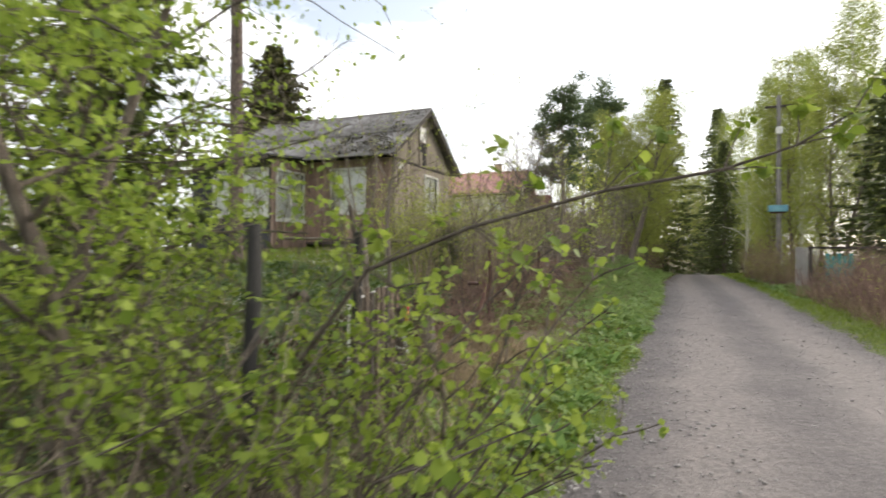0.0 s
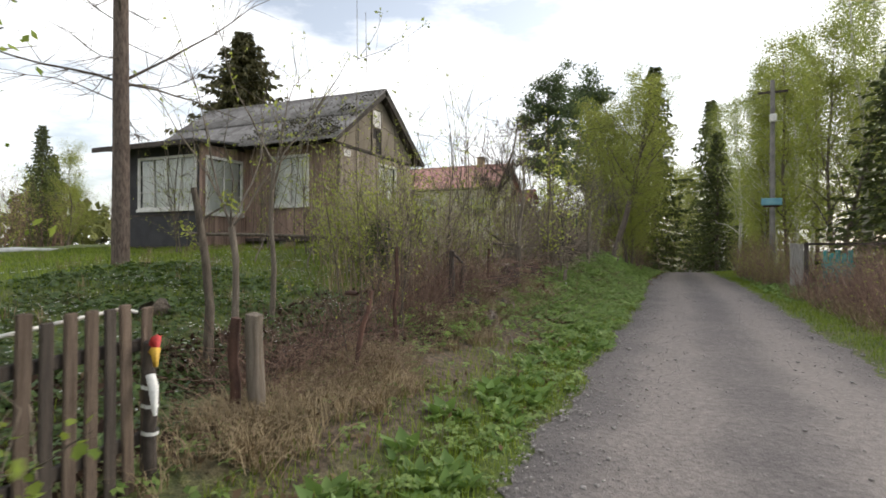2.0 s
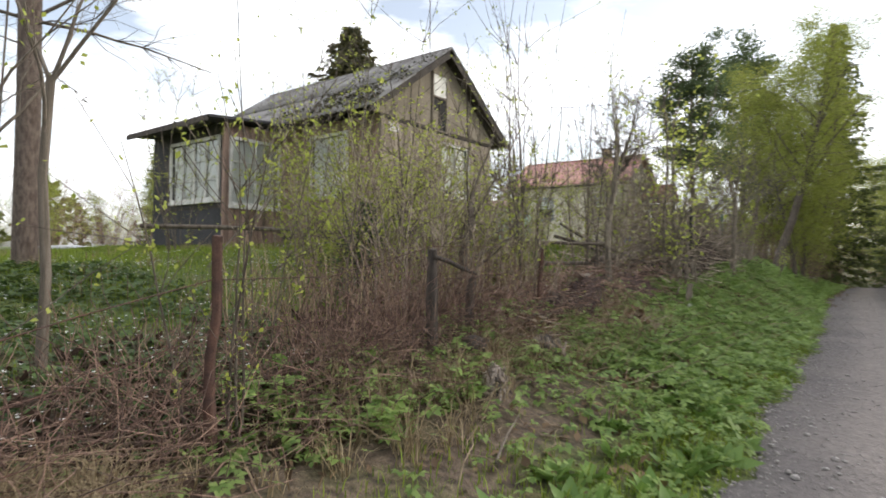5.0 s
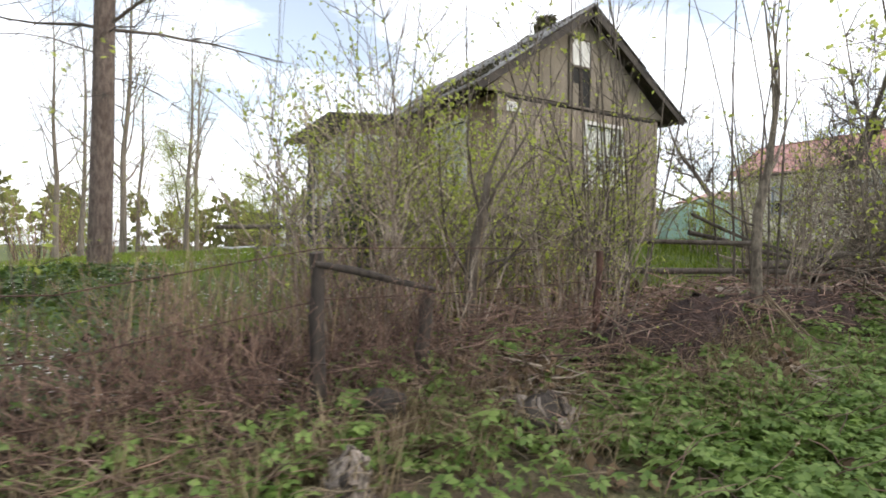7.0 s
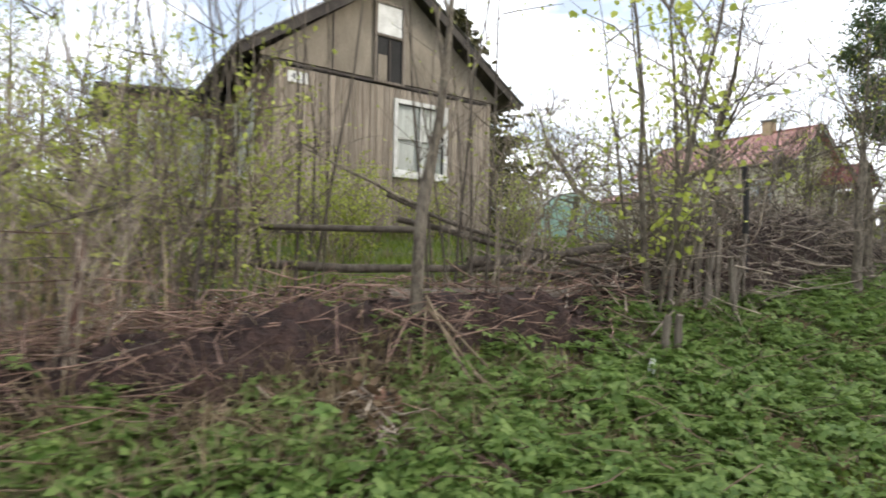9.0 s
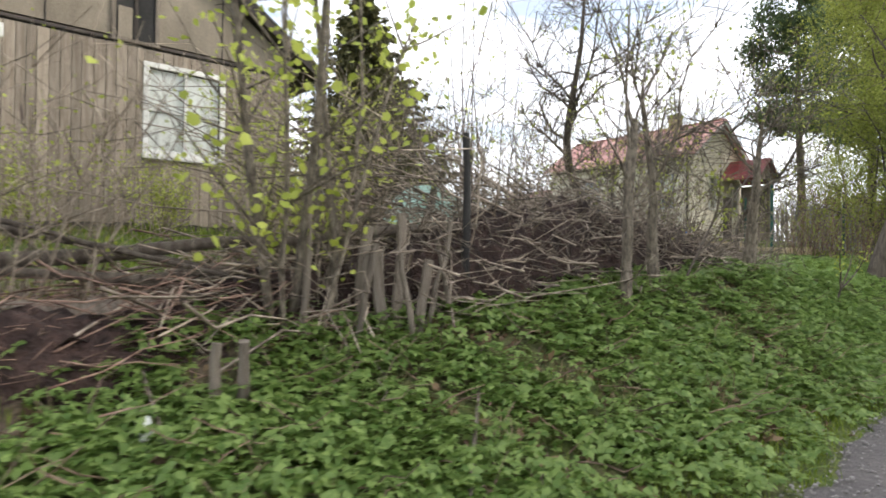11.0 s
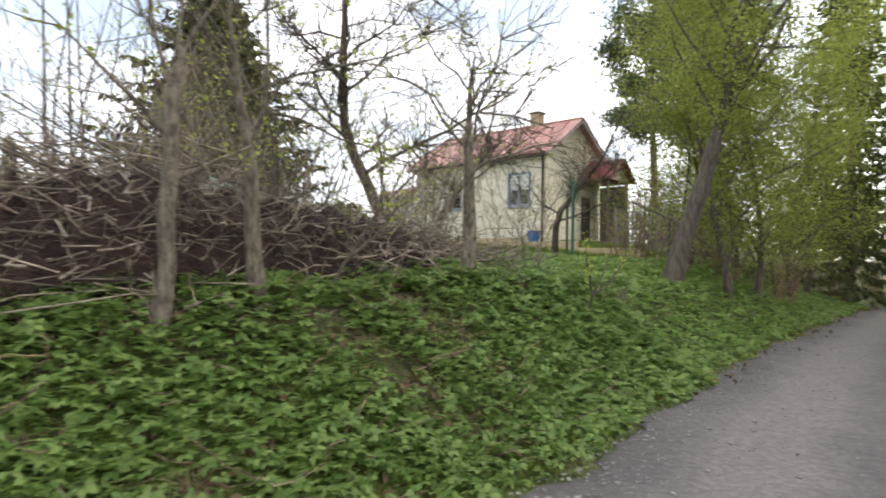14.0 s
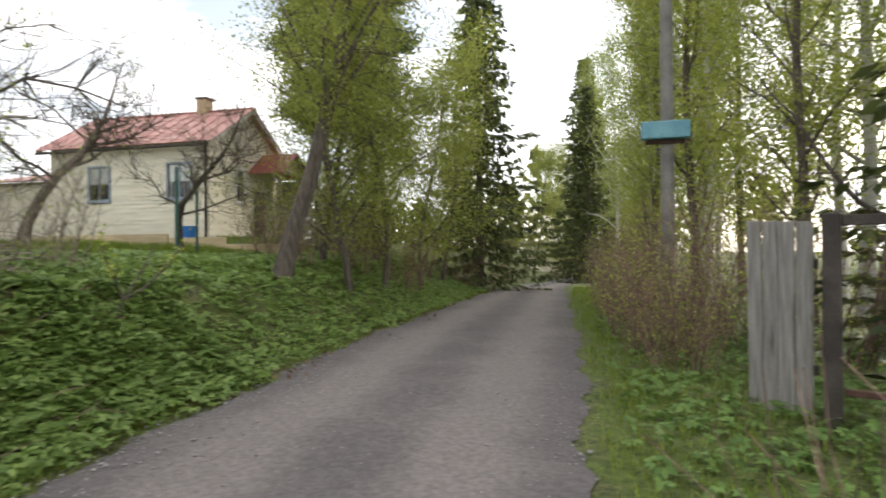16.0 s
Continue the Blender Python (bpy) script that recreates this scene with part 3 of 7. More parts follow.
def road_material():
    m, n, l = nodes_of("packed_gravel")
    out, b = n.new("ShaderNodeOutputMaterial"), n.new("ShaderNodeBsdfPrincipled")
    co, at = n.new("ShaderNodeTexCoord"), n.new("ShaderNodeAttribute")
    at.attribute_name = "wear"
    big, mid = n.new("ShaderNodeTexNoise"), n.new("ShaderNodeTexNoise")
    big.inputs["Scale"].default_value, big.inputs["Detail"].default_value = 0.9, 8
    mid.inputs["Scale"].default_value, mid.inputs["Detail"].default_value = 17, 8
    vo = n.new("ShaderNodeTexVoronoi")
    vo.inputs["Scale"].default_value = 75
    for t in (big, mid, vo):
        l.new(co.outputs["Object"], t.inputs["Vector"])
    r = n.new("ShaderNodeValToRGB")
    r.color_ramp.elements[0].position, r.color_ramp.elements[1].position = 0.3, 0.72
    r.color_ramp.elements[0].color, r.color_ramp.elements[1].color = (0.112, 0.1, 0.098, 1), (0.19, 0.168, 0.156, 1)
    mixf = n.new("ShaderNodeMath")
    mixf.operation = "MULTIPLY_ADD"
    mixf.inputs[1].default_value = 0.55
    l.new(at.outputs["Fac"], mixf.inputs[0])
    sc = n.new("ShaderNodeMath")
    sc.operation = "MULTIPLY"
    sc.inputs[1].default_value = 0.62
    l.new(big.outputs[0], sc.inputs[0])
    l.new(sc.outputs[0], mixf.inputs[2])
    l.new(mixf.outputs[0], r.inputs[0])
    r2 = n.new("ShaderNodeValToRGB")
    r2.color_ramp.elements[0].position, r2.color_ramp.elements[1].position = 0.3, 0.7
    r2.color_ramp.elements[0].color, r2.color_ramp.elements[1].color = (0.68, 0.68, 0.68, 1), (1.22, 1.22, 1.22, 1)
    l.new(mid.outputs[0], r2.inputs[0])
    r3 = n.new("ShaderNodeValToRGB")
    r3.color_ramp.elements[0].color, r3.color_ramp.elements[1].color = (0.66, 0.66, 0.67, 1), (1.28, 1.26, 1.25, 1)
    l.new(vo.outputs["Color"], r3.inputs[0])
    m1, m2 = n.new("ShaderNodeMix"), n.new("ShaderNodeMix")
    for mm, f in ((m1, 0.8), (m2, 0.6)):
        mm.data_type, mm.blend_type = "RGBA", "MULTIPLY"
        mm.inputs[0].default_value = f
    l.new(r.outputs[0], m1.inputs[6])
    l.new(r2.outputs[0], m1.inputs[7])
    l.new(m1.outputs[2], m2.inputs[6])
    l.new(r3.outputs[0], m2.inputs[7])
    l.new(m2.outputs[2], b.inputs["Base Color"])
    b.inputs["Roughness"].default_value = 0.9
    bp, bp2 = n.new("ShaderNodeBump"), n.new("ShaderNodeBump")
    bp.inputs["Strength"].default_value, bp.inputs["Distance"].default_value = 0.7, 0.012
    bp2.inputs["Strength"].default_value, bp2.inputs["Distance"].default_value = 0.6, 0.03
    l.new(vo.outputs["Distance"], bp.inputs["Height"])
    l.new(mid.outputs[0], bp2.inputs["Height"])
    l.new(bp.outputs[0], bp2.inputs["Normal"])
    l.new(bp2.outputs[0], b.inputs["Normal"])
    l.new(b.outputs[0], out.inputs[0])
    return m


# road: a crowned gravel strip with ragged edges
ry = np.concatenate([np.linspace(-60, -6, 30), np.linspace(-5.9, 46, 520), np.linspace(46.5, 75, 50)])
ru = np.linspace(0, 1, 29)
RL = road_left(ry) + 0.03 * np.sin(13 * ry + 2 * np.sin(3.1 * ry)) + 0.025 * np.sin(29 * ry + 3 * np.sin(1.7 * ry))
RR = road_right(ry) + 0.03 * np.sin(11 * ry + 1 + 2 * np.sin(2.7 * ry)) + 0.025 * np.sin(31 * ry + 3 * np.sin(1.3 * ry))
RX = RL[:, None] + (RR - RL)[:, None] * ru[None, :]
RY = np.repeat(ry[:, None], len(ru), 1)
DIP = -0.9 * np.clip((RY - 38) / 25, 0, 1) ** 1.5
RUT = -0.012 * (np.exp(-((ru - 0.28) / 0.09) ** 2) + np.exp(-((ru - 0.75) / 0.09) ** 2))
RZ = 0.022 * (1 - (2 * ru - 1) ** 2)[None, :] + RUT[None, :] + DIP + 0.004 * np.sin(7 * RX + 3 * RY) - 0.03 * (np.abs(2 * ru - 1) ** 8)[None, :]
RZ = RZ + 0.004
rv = np.stack([RX, RY, RZ], -1).reshape(-1, 3)
rn = len(ru)
ri = np.arange(len(ry) - 1)[:, None] * rn + np.arange(rn - 1)[None, :]
road_me = mesh_of("road", rv, np.stack([ri, ri + 1, ri + rn + 1, ri + rn], -1).reshape(-1, 4), smooth=True)
wear = np.exp(-((ru - 0.28) / 0.12) ** 2) + np.exp(-((ru - 0.75) / 0.12) ** 2)
watt = road_me.attributes.new("wear", "FLOAT", "POINT")
watt.data.foreach_set("value", np.repeat(wear[None, :], len(ry), 0).ravel().astype(np.float32))
road_me.materials.append(road_material())
tagged(new("road", road_me), "narrow grey gravel road with worn wheel tracks", "road", kind="structure")


# ---- the old cottage ----
def window(parent, axis, fixed, a0, a1, z0, z1, cols, rows, out, frame_mat, back_mat, cover=1.0, name="window"):
    """A casement set in a wall. axis 'x': the wall runs along x at y=fixed; 'y': along y at x=fixed. out: +1 or -1, the way it faces."""
    def bx(b0, b1, c0, c1, d0, d1, bevel=0.006):
        lo, hi = sorted((fixed + out * d0, fixed + out * d1))
        return box(b0, lo, c0, b1, hi, c1, bevel) if axis == "x" else box(lo, b0, c0, hi, b1, c1, bevel)
    w = part(name, bx(a0 - 0.09, a1 + 0.09, z0 - 0.11, z0 - 0.03, -0.02, 0.10), frame_mat, parent, "weathered sill and painted frame")
    for b0, b1, c0, c1 in ((a0 - 0.08, a0, z0 - 0.03, z1 + 0.08), (a1, a1 + 0.08, z0 - 0.03, z1 + 0.08), (a0, a1, z1, z1 + 0.08), (a0, a1, z0 - 0.03, z0 + 0.03)):
        part("window_frame", bx(b0, b1, c0, c1, 0.0, 0.055), frame_mat, w)
    for i in range(1, cols):
        c = a0 + (a1 - a0) * i / cols
        part("mullion", bx(c - 0.022, c + 0.022, z0 + 0.03, z1, -0.03, 0.03, 0.004), frame_mat, w)
    for j in range(1, rows):
        c = z0 + (z1 - z0) * j / rows
        part("glazing_bar", bx(a0, a1, c - 0.014, c + 0.014, -0.025, 0.022, 0.003), frame_mat, w)
    for i in range(cols):
        p0, p1 = a0 + (a1 - a0) * i / cols, a0 + (a1 - a0) * (i + 1) / cols
        gb, gd = bmesh.new(), fixed - out * 0.009
        ring = [(p0 + 0.005, z0 + 0.02), (p1 - 0.005, z0 + 0.02), (p1 - 0.005, z1 - 0.002), (p0 + 0.005, z1 - 0.002)]
        if (out > 0) == (axis == "x"):
            ring.reverse()
        gb.faces.new([gb.verts.new((a, gd, c) if axis == "x" else (gd, a, c)) for a, c in ring])
        g = part("pane", gb, M_GLASS, w)
        g.visible_shadow = False
    if cover > 0:
        part("curtain", bx(a0 + 0.004, a1 - 0.004, z1 - (z1 - z0) * cover, z1, -0.06, -0.045, 0), back_mat, w, "pale cloth hung behind the glass")
    # flat near-black slab paints the unlit room behind the glass
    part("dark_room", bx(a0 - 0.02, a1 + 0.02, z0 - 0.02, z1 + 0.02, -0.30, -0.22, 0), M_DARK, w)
    return w


def boarded(parent, rng, axis, fixed, a0, a1, z0, ztop, out, mat, width=0.125, holes=(), thick=0.024):
    """Upright boards on a wall, each a piece of its own, left out where the holes (a0, a1, z0, z1) are."""
    a = a0
    while a < a1 - 0.02:
        wd = min(width * rng.uniform(0.85, 1.15), a1 - a)
        for h in holes:
            for edge_at in h[:2]:
                if a + 0.004 < edge_at < a + wd:
                    wd = edge_at - a
        top = ztop(a + wd / 2) if callable(ztop) else ztop
        spans = [(z0 + rng.uniform(-0.03, 0.03), top)]
        for h0, h1, k0, k1 in holes:
            if h0 - 0.002 < a + wd / 2 < h1 + 0.002:
                nxt = []
                for s0, s1 in spans:
                    if k0 > s0 and k1 < s1:
                        nxt += [(s0, k0), (k1, s1)]
                    else:
                        nxt.append((s0, s1))
                spans = nxt
        for s0, s1 in spans:
            if s1 - s0 < 0.05:
                continue
            off = rng.uniform(0, 0.008)
            lo, hi = sorted((fixed + out * off, fixed + out * (thick + off)))
            bm = box(a + 0.003, lo, s0, a + wd - 0.003, hi, s1, 0.004) if axis == "x" else box(lo, a + 0.003, s0, hi, a + wd - 0.003, s1, 0.004)
            part("board", bm, mat, parent)
        a += wd


def solid_wall(parent, name, axis, fixed, depth, a0, a1, z0, z1, holes, mat):
    """A wall slab with real openings: the strips round the holes."""
    edges = sorted({a0, a1, *[h for hole in holes for h in hole[:2]]})
    for e0, e1 in zip(edges, edges[1:]):
        cuts = [(h[2], h[3]) for h in holes if h[0] <= e0 + 1e-6 and h[1] >= e1 - 1e-6]
        zs = [z0, *[c for cut in sorted(cuts) for c in cut], z1]
        for k0, k1 in zip(zs[::2], zs[1::2]):
            lo, hi = sorted((fixed, fixed + depth))
            part(name, box(e0, lo, k0, e1, hi, k1, 0) if axis == "x" else box(lo, e0, k0, hi, e1, k1, 0), mat, parent)


rng = np.random.default_rng(11)
X0, X1, Y0, Y1, ZB, ZT, ZR = -15.0, -8.2, 14.1, 18.4, 1.82, 4.45, 6.5
YR = (Y0 + Y1) / 2
SLOPE = 0.70
cottage = thing("cottage", "weathered brown wooden cottage with mossy corrugated roof, on piers", "house")
front_holes = [(-10.52, -9.27, 2.78, 4.18)]
gable_holes = [(16.29, 17.34, 2.88, 4.16)]
solid_wall(cottage, "wall", "x", Y0, 0.12, X0, X1, ZB, ZT, front_holes, M_DARK)
solid_wall(cottage, "wall", "x", Y1 - 0.12, 0.12, X0, X1, ZB, ZT, [], M_BOARD)
solid_wall(cottage, "wall", "y", X1 - 0.12, 0.12, Y0 + 0.12, Y1 - 0.12, ZB, ZT, gable_holes, M_DARK)
solid_wall(cottage, "wall", "y", X0, 0.12, Y0 + 0.12, Y1 - 0.12, ZB, ZT, [], M_BOARD)
boarded(cottage, rng, "x", Y0 - 0.004, -11.6, X1 - 0.02, ZB, ZT + 0.05, -1, M_BOARD_RED, 0.12, [(-10.57, -9.22, 2.70, 4.23)])
boarded(cottage, rng, "y", X1 + 0.004, Y0 - 0.02, Y1, ZB, ZT - 0.05, 1, M_BOARD, 0.13, [(16.24, 17.39, 2.80, 4.21)])


def gable_panel(x, thick):
    """The triangle of the gable, with the slope of the roof."""
    bm = bmesh.new()
    prof = [(Y0 - 0.25, ZT + 0.06), (Y1 + 0.25, ZT + 0.06), (Y1 + 0.25, ZT + 0.10), (YR, ZR - 0.12), (Y0 - 0.25, ZT + 0.10)]
    f = bm.faces.new([bm.verts.new((x, y, z)) for y, z in prof])
    ext = bmesh.ops.extrude_face_region(bm, geom=[f])
    bmesh.ops.translate(bm, vec=(thick, 0, 0), verts=[v for v in ext["geom"] if isinstance(v, bmesh.types.BMVert)])
    bmesh.ops.recalc_face_normals(bm, faces=bm.faces)
    return bm


part("gable_panel", gable_panel(X1 - 0.06, 0.075), M_PLY, cottage, "grey plywood gable")
part("gable_panel", gable_panel(X0, 0.06), M_PLY, cottage)
part("gable_strip", box(X1 + 0.016, Y0 - 0.1, ZT - 0.02, X1 + 0.04, Y1 + 0.06, ZT + 0.03), M_FASCIA, cottage)
for yy in (15.05, 17.35):
    part("gable_strip", box(X1 + 0.016, yy - 0.011, ZT + 0.03, X1 + 0.03, yy + 0.011, ZR - 0.15 - SLOPE * abs(yy - YR)), M_FASCIA, cottage)
# attic window: pale upper pane, near-black panel painting the unlit opening below
attic = part("attic_window", box(X1 + 0.017, 15.85, 4.46, X1 + 0.024, 16.41, 5.88, 0), M_DARK, cottage, "half-boarded attic window")
for b0 in (15.81, 16.38):
    part("window_frame", box(X1 + 0.02, b0, 4.44, X1 + 0.06, b0 + 0.06, 5.90), M_GREYWOOD, attic)
for zz in (4.44, 5.27, 5.85):
    part("window_frame", box(X1 + 0.02, 15.87, zz, X1 + 0.058, 16.38, zz + 0.05), M_GREYWOOD, attic)
part("upper_pane", box(X1 + 0.026, 15.87, 5.32, X1 + 0.034, 16.38, 5.85, 0), M_WHITE, attic, "flat white panel in the upper pane")
part("open_shutter", box(X1 + 0.03, 16.1, 4.49, X1 + 0.05, 16.15, 5.27), M_DARKWOOD, attic)
part("loose_panel", box(X1 + 0.026, 15.9, 4.5, X1 + 0.032, 16.08, 4.95, 0), M_PLY, attic)
window(cottage, "x", Y0 - 0.012, -10.50, -9.29, 2.80, 4.16, 2, 2, -1, M_WHITE, M_CURTAIN)
window(cottage, "y", X1 + 0.012, 16.31, 17.32, 2.9, 4.14, 2, 2, 1, M_WHITE, M_CURTAIN)
for yy in (Y0 - 0.03, Y1 - 0.03):
    part("corner_board", box(X1 - 0.06, yy - 0.02, ZB, X1 + 0.045, yy + 0.08, ZT), M_BOARD, cottage)
# house number
plate = part("number_plate", box(X1 + 0.032, 14.28, 4.16, X1 + 0.042, 14.62, 4.34, 0.003), M_PLATE, cottage, "white enamel number plate")
num = bpy.data.curves.new("number", "FONT")
num.body, num.size, num.align_x, num.align_y, num.extrude = "423", 0.16, "CENTER", "CENTER", 0.001
tmp = bpy.data.objects.new("number", num)
scene.collection.objects.link(tmp)
bpy.context.view_layer.update()
num_me = bpy.data.meshes.new_from_object(tmp.evaluated_get(bpy.context.evaluated_depsgraph_get()))
bpy.data.objects.remove(tmp)
part("number", num_me, M_INK, plate, "black house number 423", Matrix.Translation((X1 + 0.0445, 14.45, 4.25)) @ pose(0, 0, 0, 90, 0, 90))
# piers
for px in (-8.45, -10.2, -12.2, -14.6):
    for py in (Y0 + 0.15, Y1 - 0.25):
        g = float(ground_z(px, py))
        part("pier", box(px - 0.14, py - 0.14, g - 0.1, px + 0.14, py + 0.14, ZB + 0.01, 0.02), M_STONE, cottage)
part("sill_beam", box(X0, Y0 - 0.03, ZB - 0.10, X1, Y0 + 0.10, ZB + 0.0), M_DARKWOOD, cottage)
part("sill_beam", box(X1 - 0.10, Y0 + 0.1, ZB - 0.10, X1 + 0.04, Y1, ZB + 0.0), M_DARKWOOD, cottage)


def wavy_sheet(width, length, waves, amp=0.025, thick=0.008):
    """One corrugated sheet: the waves run across x, its length along y, lying flat."""
    cols = waves * 4 + 1
    x = np.linspace(0, width, cols)
    z = amp * np.sin(2 * np.pi * waves * x / width)
    v, f = [], []
    for y in (0, length):
        for dz in (0, -thick):
            v += [(a, y, b + dz) for a, b in zip(x, z)]
    for i in range(cols - 1):
        f += [(i, i + 1, 2 * cols + i + 1, 2 * cols + i), (cols + i, 3 * cols + i, 3 * cols + i + 1, cols + i + 1), (i, cols + i, cols + i + 1, i + 1), (2 * cols + i, 2 * cols + i + 1, 3 * cols + i + 1, 3 * cols + i)]
    return mesh_of("roof_sheet", v, f, smooth=False)


ang = math.degrees(math.atan(SLOPE))
EAVE = 2.85
run = EAVE / math.cos(math.radians(ang))
SW, SL = 1.06, run / 2 + 0.07
sheet = wavy_sheet(1.12, SL, 8)
sheet.materials.append(M_SLATE)
roof = part("roof", box(-15.35, YR - 0.06, ZR - 0.03, -7.88, YR + 0.06, ZR + 0.045, 0.02), M_SLATE, cottage, "mossy grey corrugated roof with capped ridge")
for side in (-1, 1):
    for r in range(2):
        for c in range(7):
            base = Matrix.Translation((-15.35 + c * SW, YR, ZR)) if side > 0 else Matrix.Translation((-15.35 + c * SW + 1.12, YR, ZR)) @ pose(0, 0, 0, 0, 0, 180)
            m = base @ pose(0, 0, 0, -ang, 0, 0) @ pose(0, r * (SL - 0.12), 0.03 * (1 - r) - 0.02 + 0.008 * (c % 2) + rng.uniform(0, 0.006), rng.uniform(-0.3, 0.3), 0, rng.uniform(-0.5, 0.5))
            part("roof_sheet", sheet, None, roof, "", m)
for side in (-1, 1):
    for xx in (-7.93, -15.35):
        bm = box(xx, 0, -0.17, xx + 0.03, run - 0.02, -0.02, 0.004)
        part("barge_board", bm, M_FASCIA, roof, "", Matrix.Translation((0, YR, ZR)) @ (pose(0, 0, 0, -ang, 0, 0) if side > 0 else Matrix.Scale(-1, 4, (0, 1, 0)) @ pose(0, 0, 0, -ang, 0, 0)))
    bm = box(-15.3, 0, -0.06, -7.95, run - 0.1, -0.045, 0)
    part("roof_deck", bm, M_DARKWOOD, roof, "", Matrix.Translation((0, YR, ZR)) @ (pose(0, 0, 0, -ang, 0, 0) if side > 0 else Matrix.Scale(-1, 4, (0, 1, 0)) @ pose(0, 0, 0, -ang, 0, 0)))
# moss in the troughs of the roof near the gable
m_n = 9000
m_x, m_d = rng.uniform(-11.6, -7.95, m_n), rng.uniform(0.1, 2.75, m_n)
m_k = (patch(m_x, m_d, 1.7, 1.0) * np.clip((m_x + 12.2) / 2.5, 0, 1) * (0.35 + 0.25 * m_d)) > rng.uniform(0.1, 1.0, m_n)
m_x, m_d = m_x[m_k], m_d[m_k]
m_x = np.round(m_x / 0.14) * 0.14 + rng.normal(0, 0.022, len(m_x))
p = np.stack([m_x, YR - m_d, ZR - SLOPE * m_d + 0.012], 1)
part("moss", simple_leaves("moss", rng, p, 0.06, 0.05, 0.5), L_MOSS, roof, "dark moss and fallen needles")
# veranda
PX0, PX1, PY0, PZ0, PZ1 = -15.04, -11.6, 12.39, 1.55, 4.42
porch_win = [(-14.0, -11.8, 2.64, 4.08)]
solid_wall(cottage, "veranda_wall", "x", PY0, 0.06, PX0, PX1, PZ0, PZ1, porch_win, M_TAR)
solid_wall(cottage, "veranda_wall", "y", PX1 - 0.06, 0.06, PY0 + 0.06, Y0 - 0.03, PZ0, PZ1, [(12.56, 13.86, 2.5, 4.06)], M_DARK)
solid_wall(cottage, "veranda_wall", "y", PX0, 0.06, PY0 + 0.06, Y0, PZ0, PZ1, [], M_TAR)
boarded(cottage, rng, "y", PX1 + 0.004, PY0, Y0 - 0.04, PZ0, PZ1, 1, M_BOARD_RED, 0.115, [(12.51, 13.91, 2.42, 4.11)])
window(cottage, "x", PY0 - 0.008, -13.98, -11.82, 2.66, 4.06, 4, 3, -1, M_WHITE, M_CURTAIN)
window(cottage, "y", PX1 + 0.012, 12.58, 13.84, 2.53, 4.04, 2, 3, 1, M_WHITE, M_CURTAIN)
part("felt_seam", box(-15.04, PY0 - 0.02, 2.42, -11.62, PY0 - 0.003, 2.47, 0.003), M_FASCIA, cottage)
part("corner_board", box(PX1 - 0.05, PY0 - 0.03, PZ0, PX1 + 0.03, PY0 + 0.06, PZ1), M_BOARD_RED, cottage)
bm = box(-15.3, -0.6, 0, -11.25, 1.75, 0.07, 0.01)
part("veranda_roof", bm, M_TAR, cottage, "thin flat felt roof over the veranda", Matrix.Translation((0, PY0, 4.43)) @ pose(0, 0, 0, 5, 0, 0))
part("eave_board", box(-15.28, PY0 - 0.62, 4.30, -11.27, PY0 - 0.59, 4.42), M_FASCIA, cottage)
part("floor_beam", box(-15.0, PY0 + 0.02, PZ0 - 0.12, -11.62, PY0 + 0.14, PZ0), M_DARKWOOD, cottage)
for px in (-14.8, -13.2, -11.8):
    g = float(ground_z(px, PY0 + 0.15))
    part("pier", box(px - 0.13, PY0 + 0.03, g - 0.1, px + 0.13, PY0 + 0.29, PZ0 - 0.1, 0.02), M_STONE, cottage)
# thin aerial wire rods on the ridge
part("aerial", tubes_mesh("aerial", [([(-8.6, YR, ZR), (-8.62, YR, ZR + 1.2), (-8.66, YR, ZR + 2.6)], [0.012, 0.01, 0.006])]), M_RUST, cottage)

# ---- the cream house with the red roof ----
cream = thing("cream_house", "cream clapboard house with faded red metal roof", "house")
HX0, HX1, HY0, HY1, HZ0, HZ1, HZR = -19.15, -11.4, 38.42, 43.5, 2.05, 6.18, 7.85
HYR = (HY0 + HY1) / 2
win_front = [(-13.25, -12.17, 3.72, 5.12), (-17.12, -16.09, 3.72, 5.12)]
win_gable = [(40.2, 40.75, 3.7, 5.1), (42.5, 42.95, 3.7, 4.9)]
solid_wall(cream, "wall", "x", HY0, 0.14, HX0, HX1, HZ0 - 0.4, HZ1, [(a, b, c, d) for a, b, c, d in win_front], M_CREAM)
solid_wall(cream, "wall", "y", HX1 - 0.14, 0.14, HY0 + 0.14, HY1 - 0.14, HZ0 - 0.4, HZ1, win_gable, M_CREAM)
solid_wall(cream, "wall", "x", HY1 - 0.14, 0.14, HX0, HX1, HZ0 - 0.4, HZ1, [], M_CREAM)
solid_wall(cream, "wall", "y", HX0, 0.14, HY0 + 0.14, HY1 - 0.14, HZ0 - 0.4, HZ1, [], M_CREAM)


def siding(axis, fixed, a0, a1, z, h, out):
    bm = bmesh.new()
    d0, d1 = fixed + out * 0.012, fixed + out * 0.034
    c = [(fixed + out * 0.002, z), (d1, z), (d0, z + h), (fixed + out * 0.002, z + h)]
    vs = []
    for a in (a0, a1):
        vs.append([bm.verts.new((a, d, zz) if axis == "x" else (d, a, zz)) for d, zz in c])
    for i in range(4):
        bm.faces.new((vs[0][i], vs[0][(i + 1) % 4], vs[1][(i + 1) % 4], vs[1][i]))
    bm.faces.new(vs[0])
    bm.faces.new(vs[1][::-1])
    bmesh.ops.recalc_face_normals(bm, faces=bm.faces)
    return bm


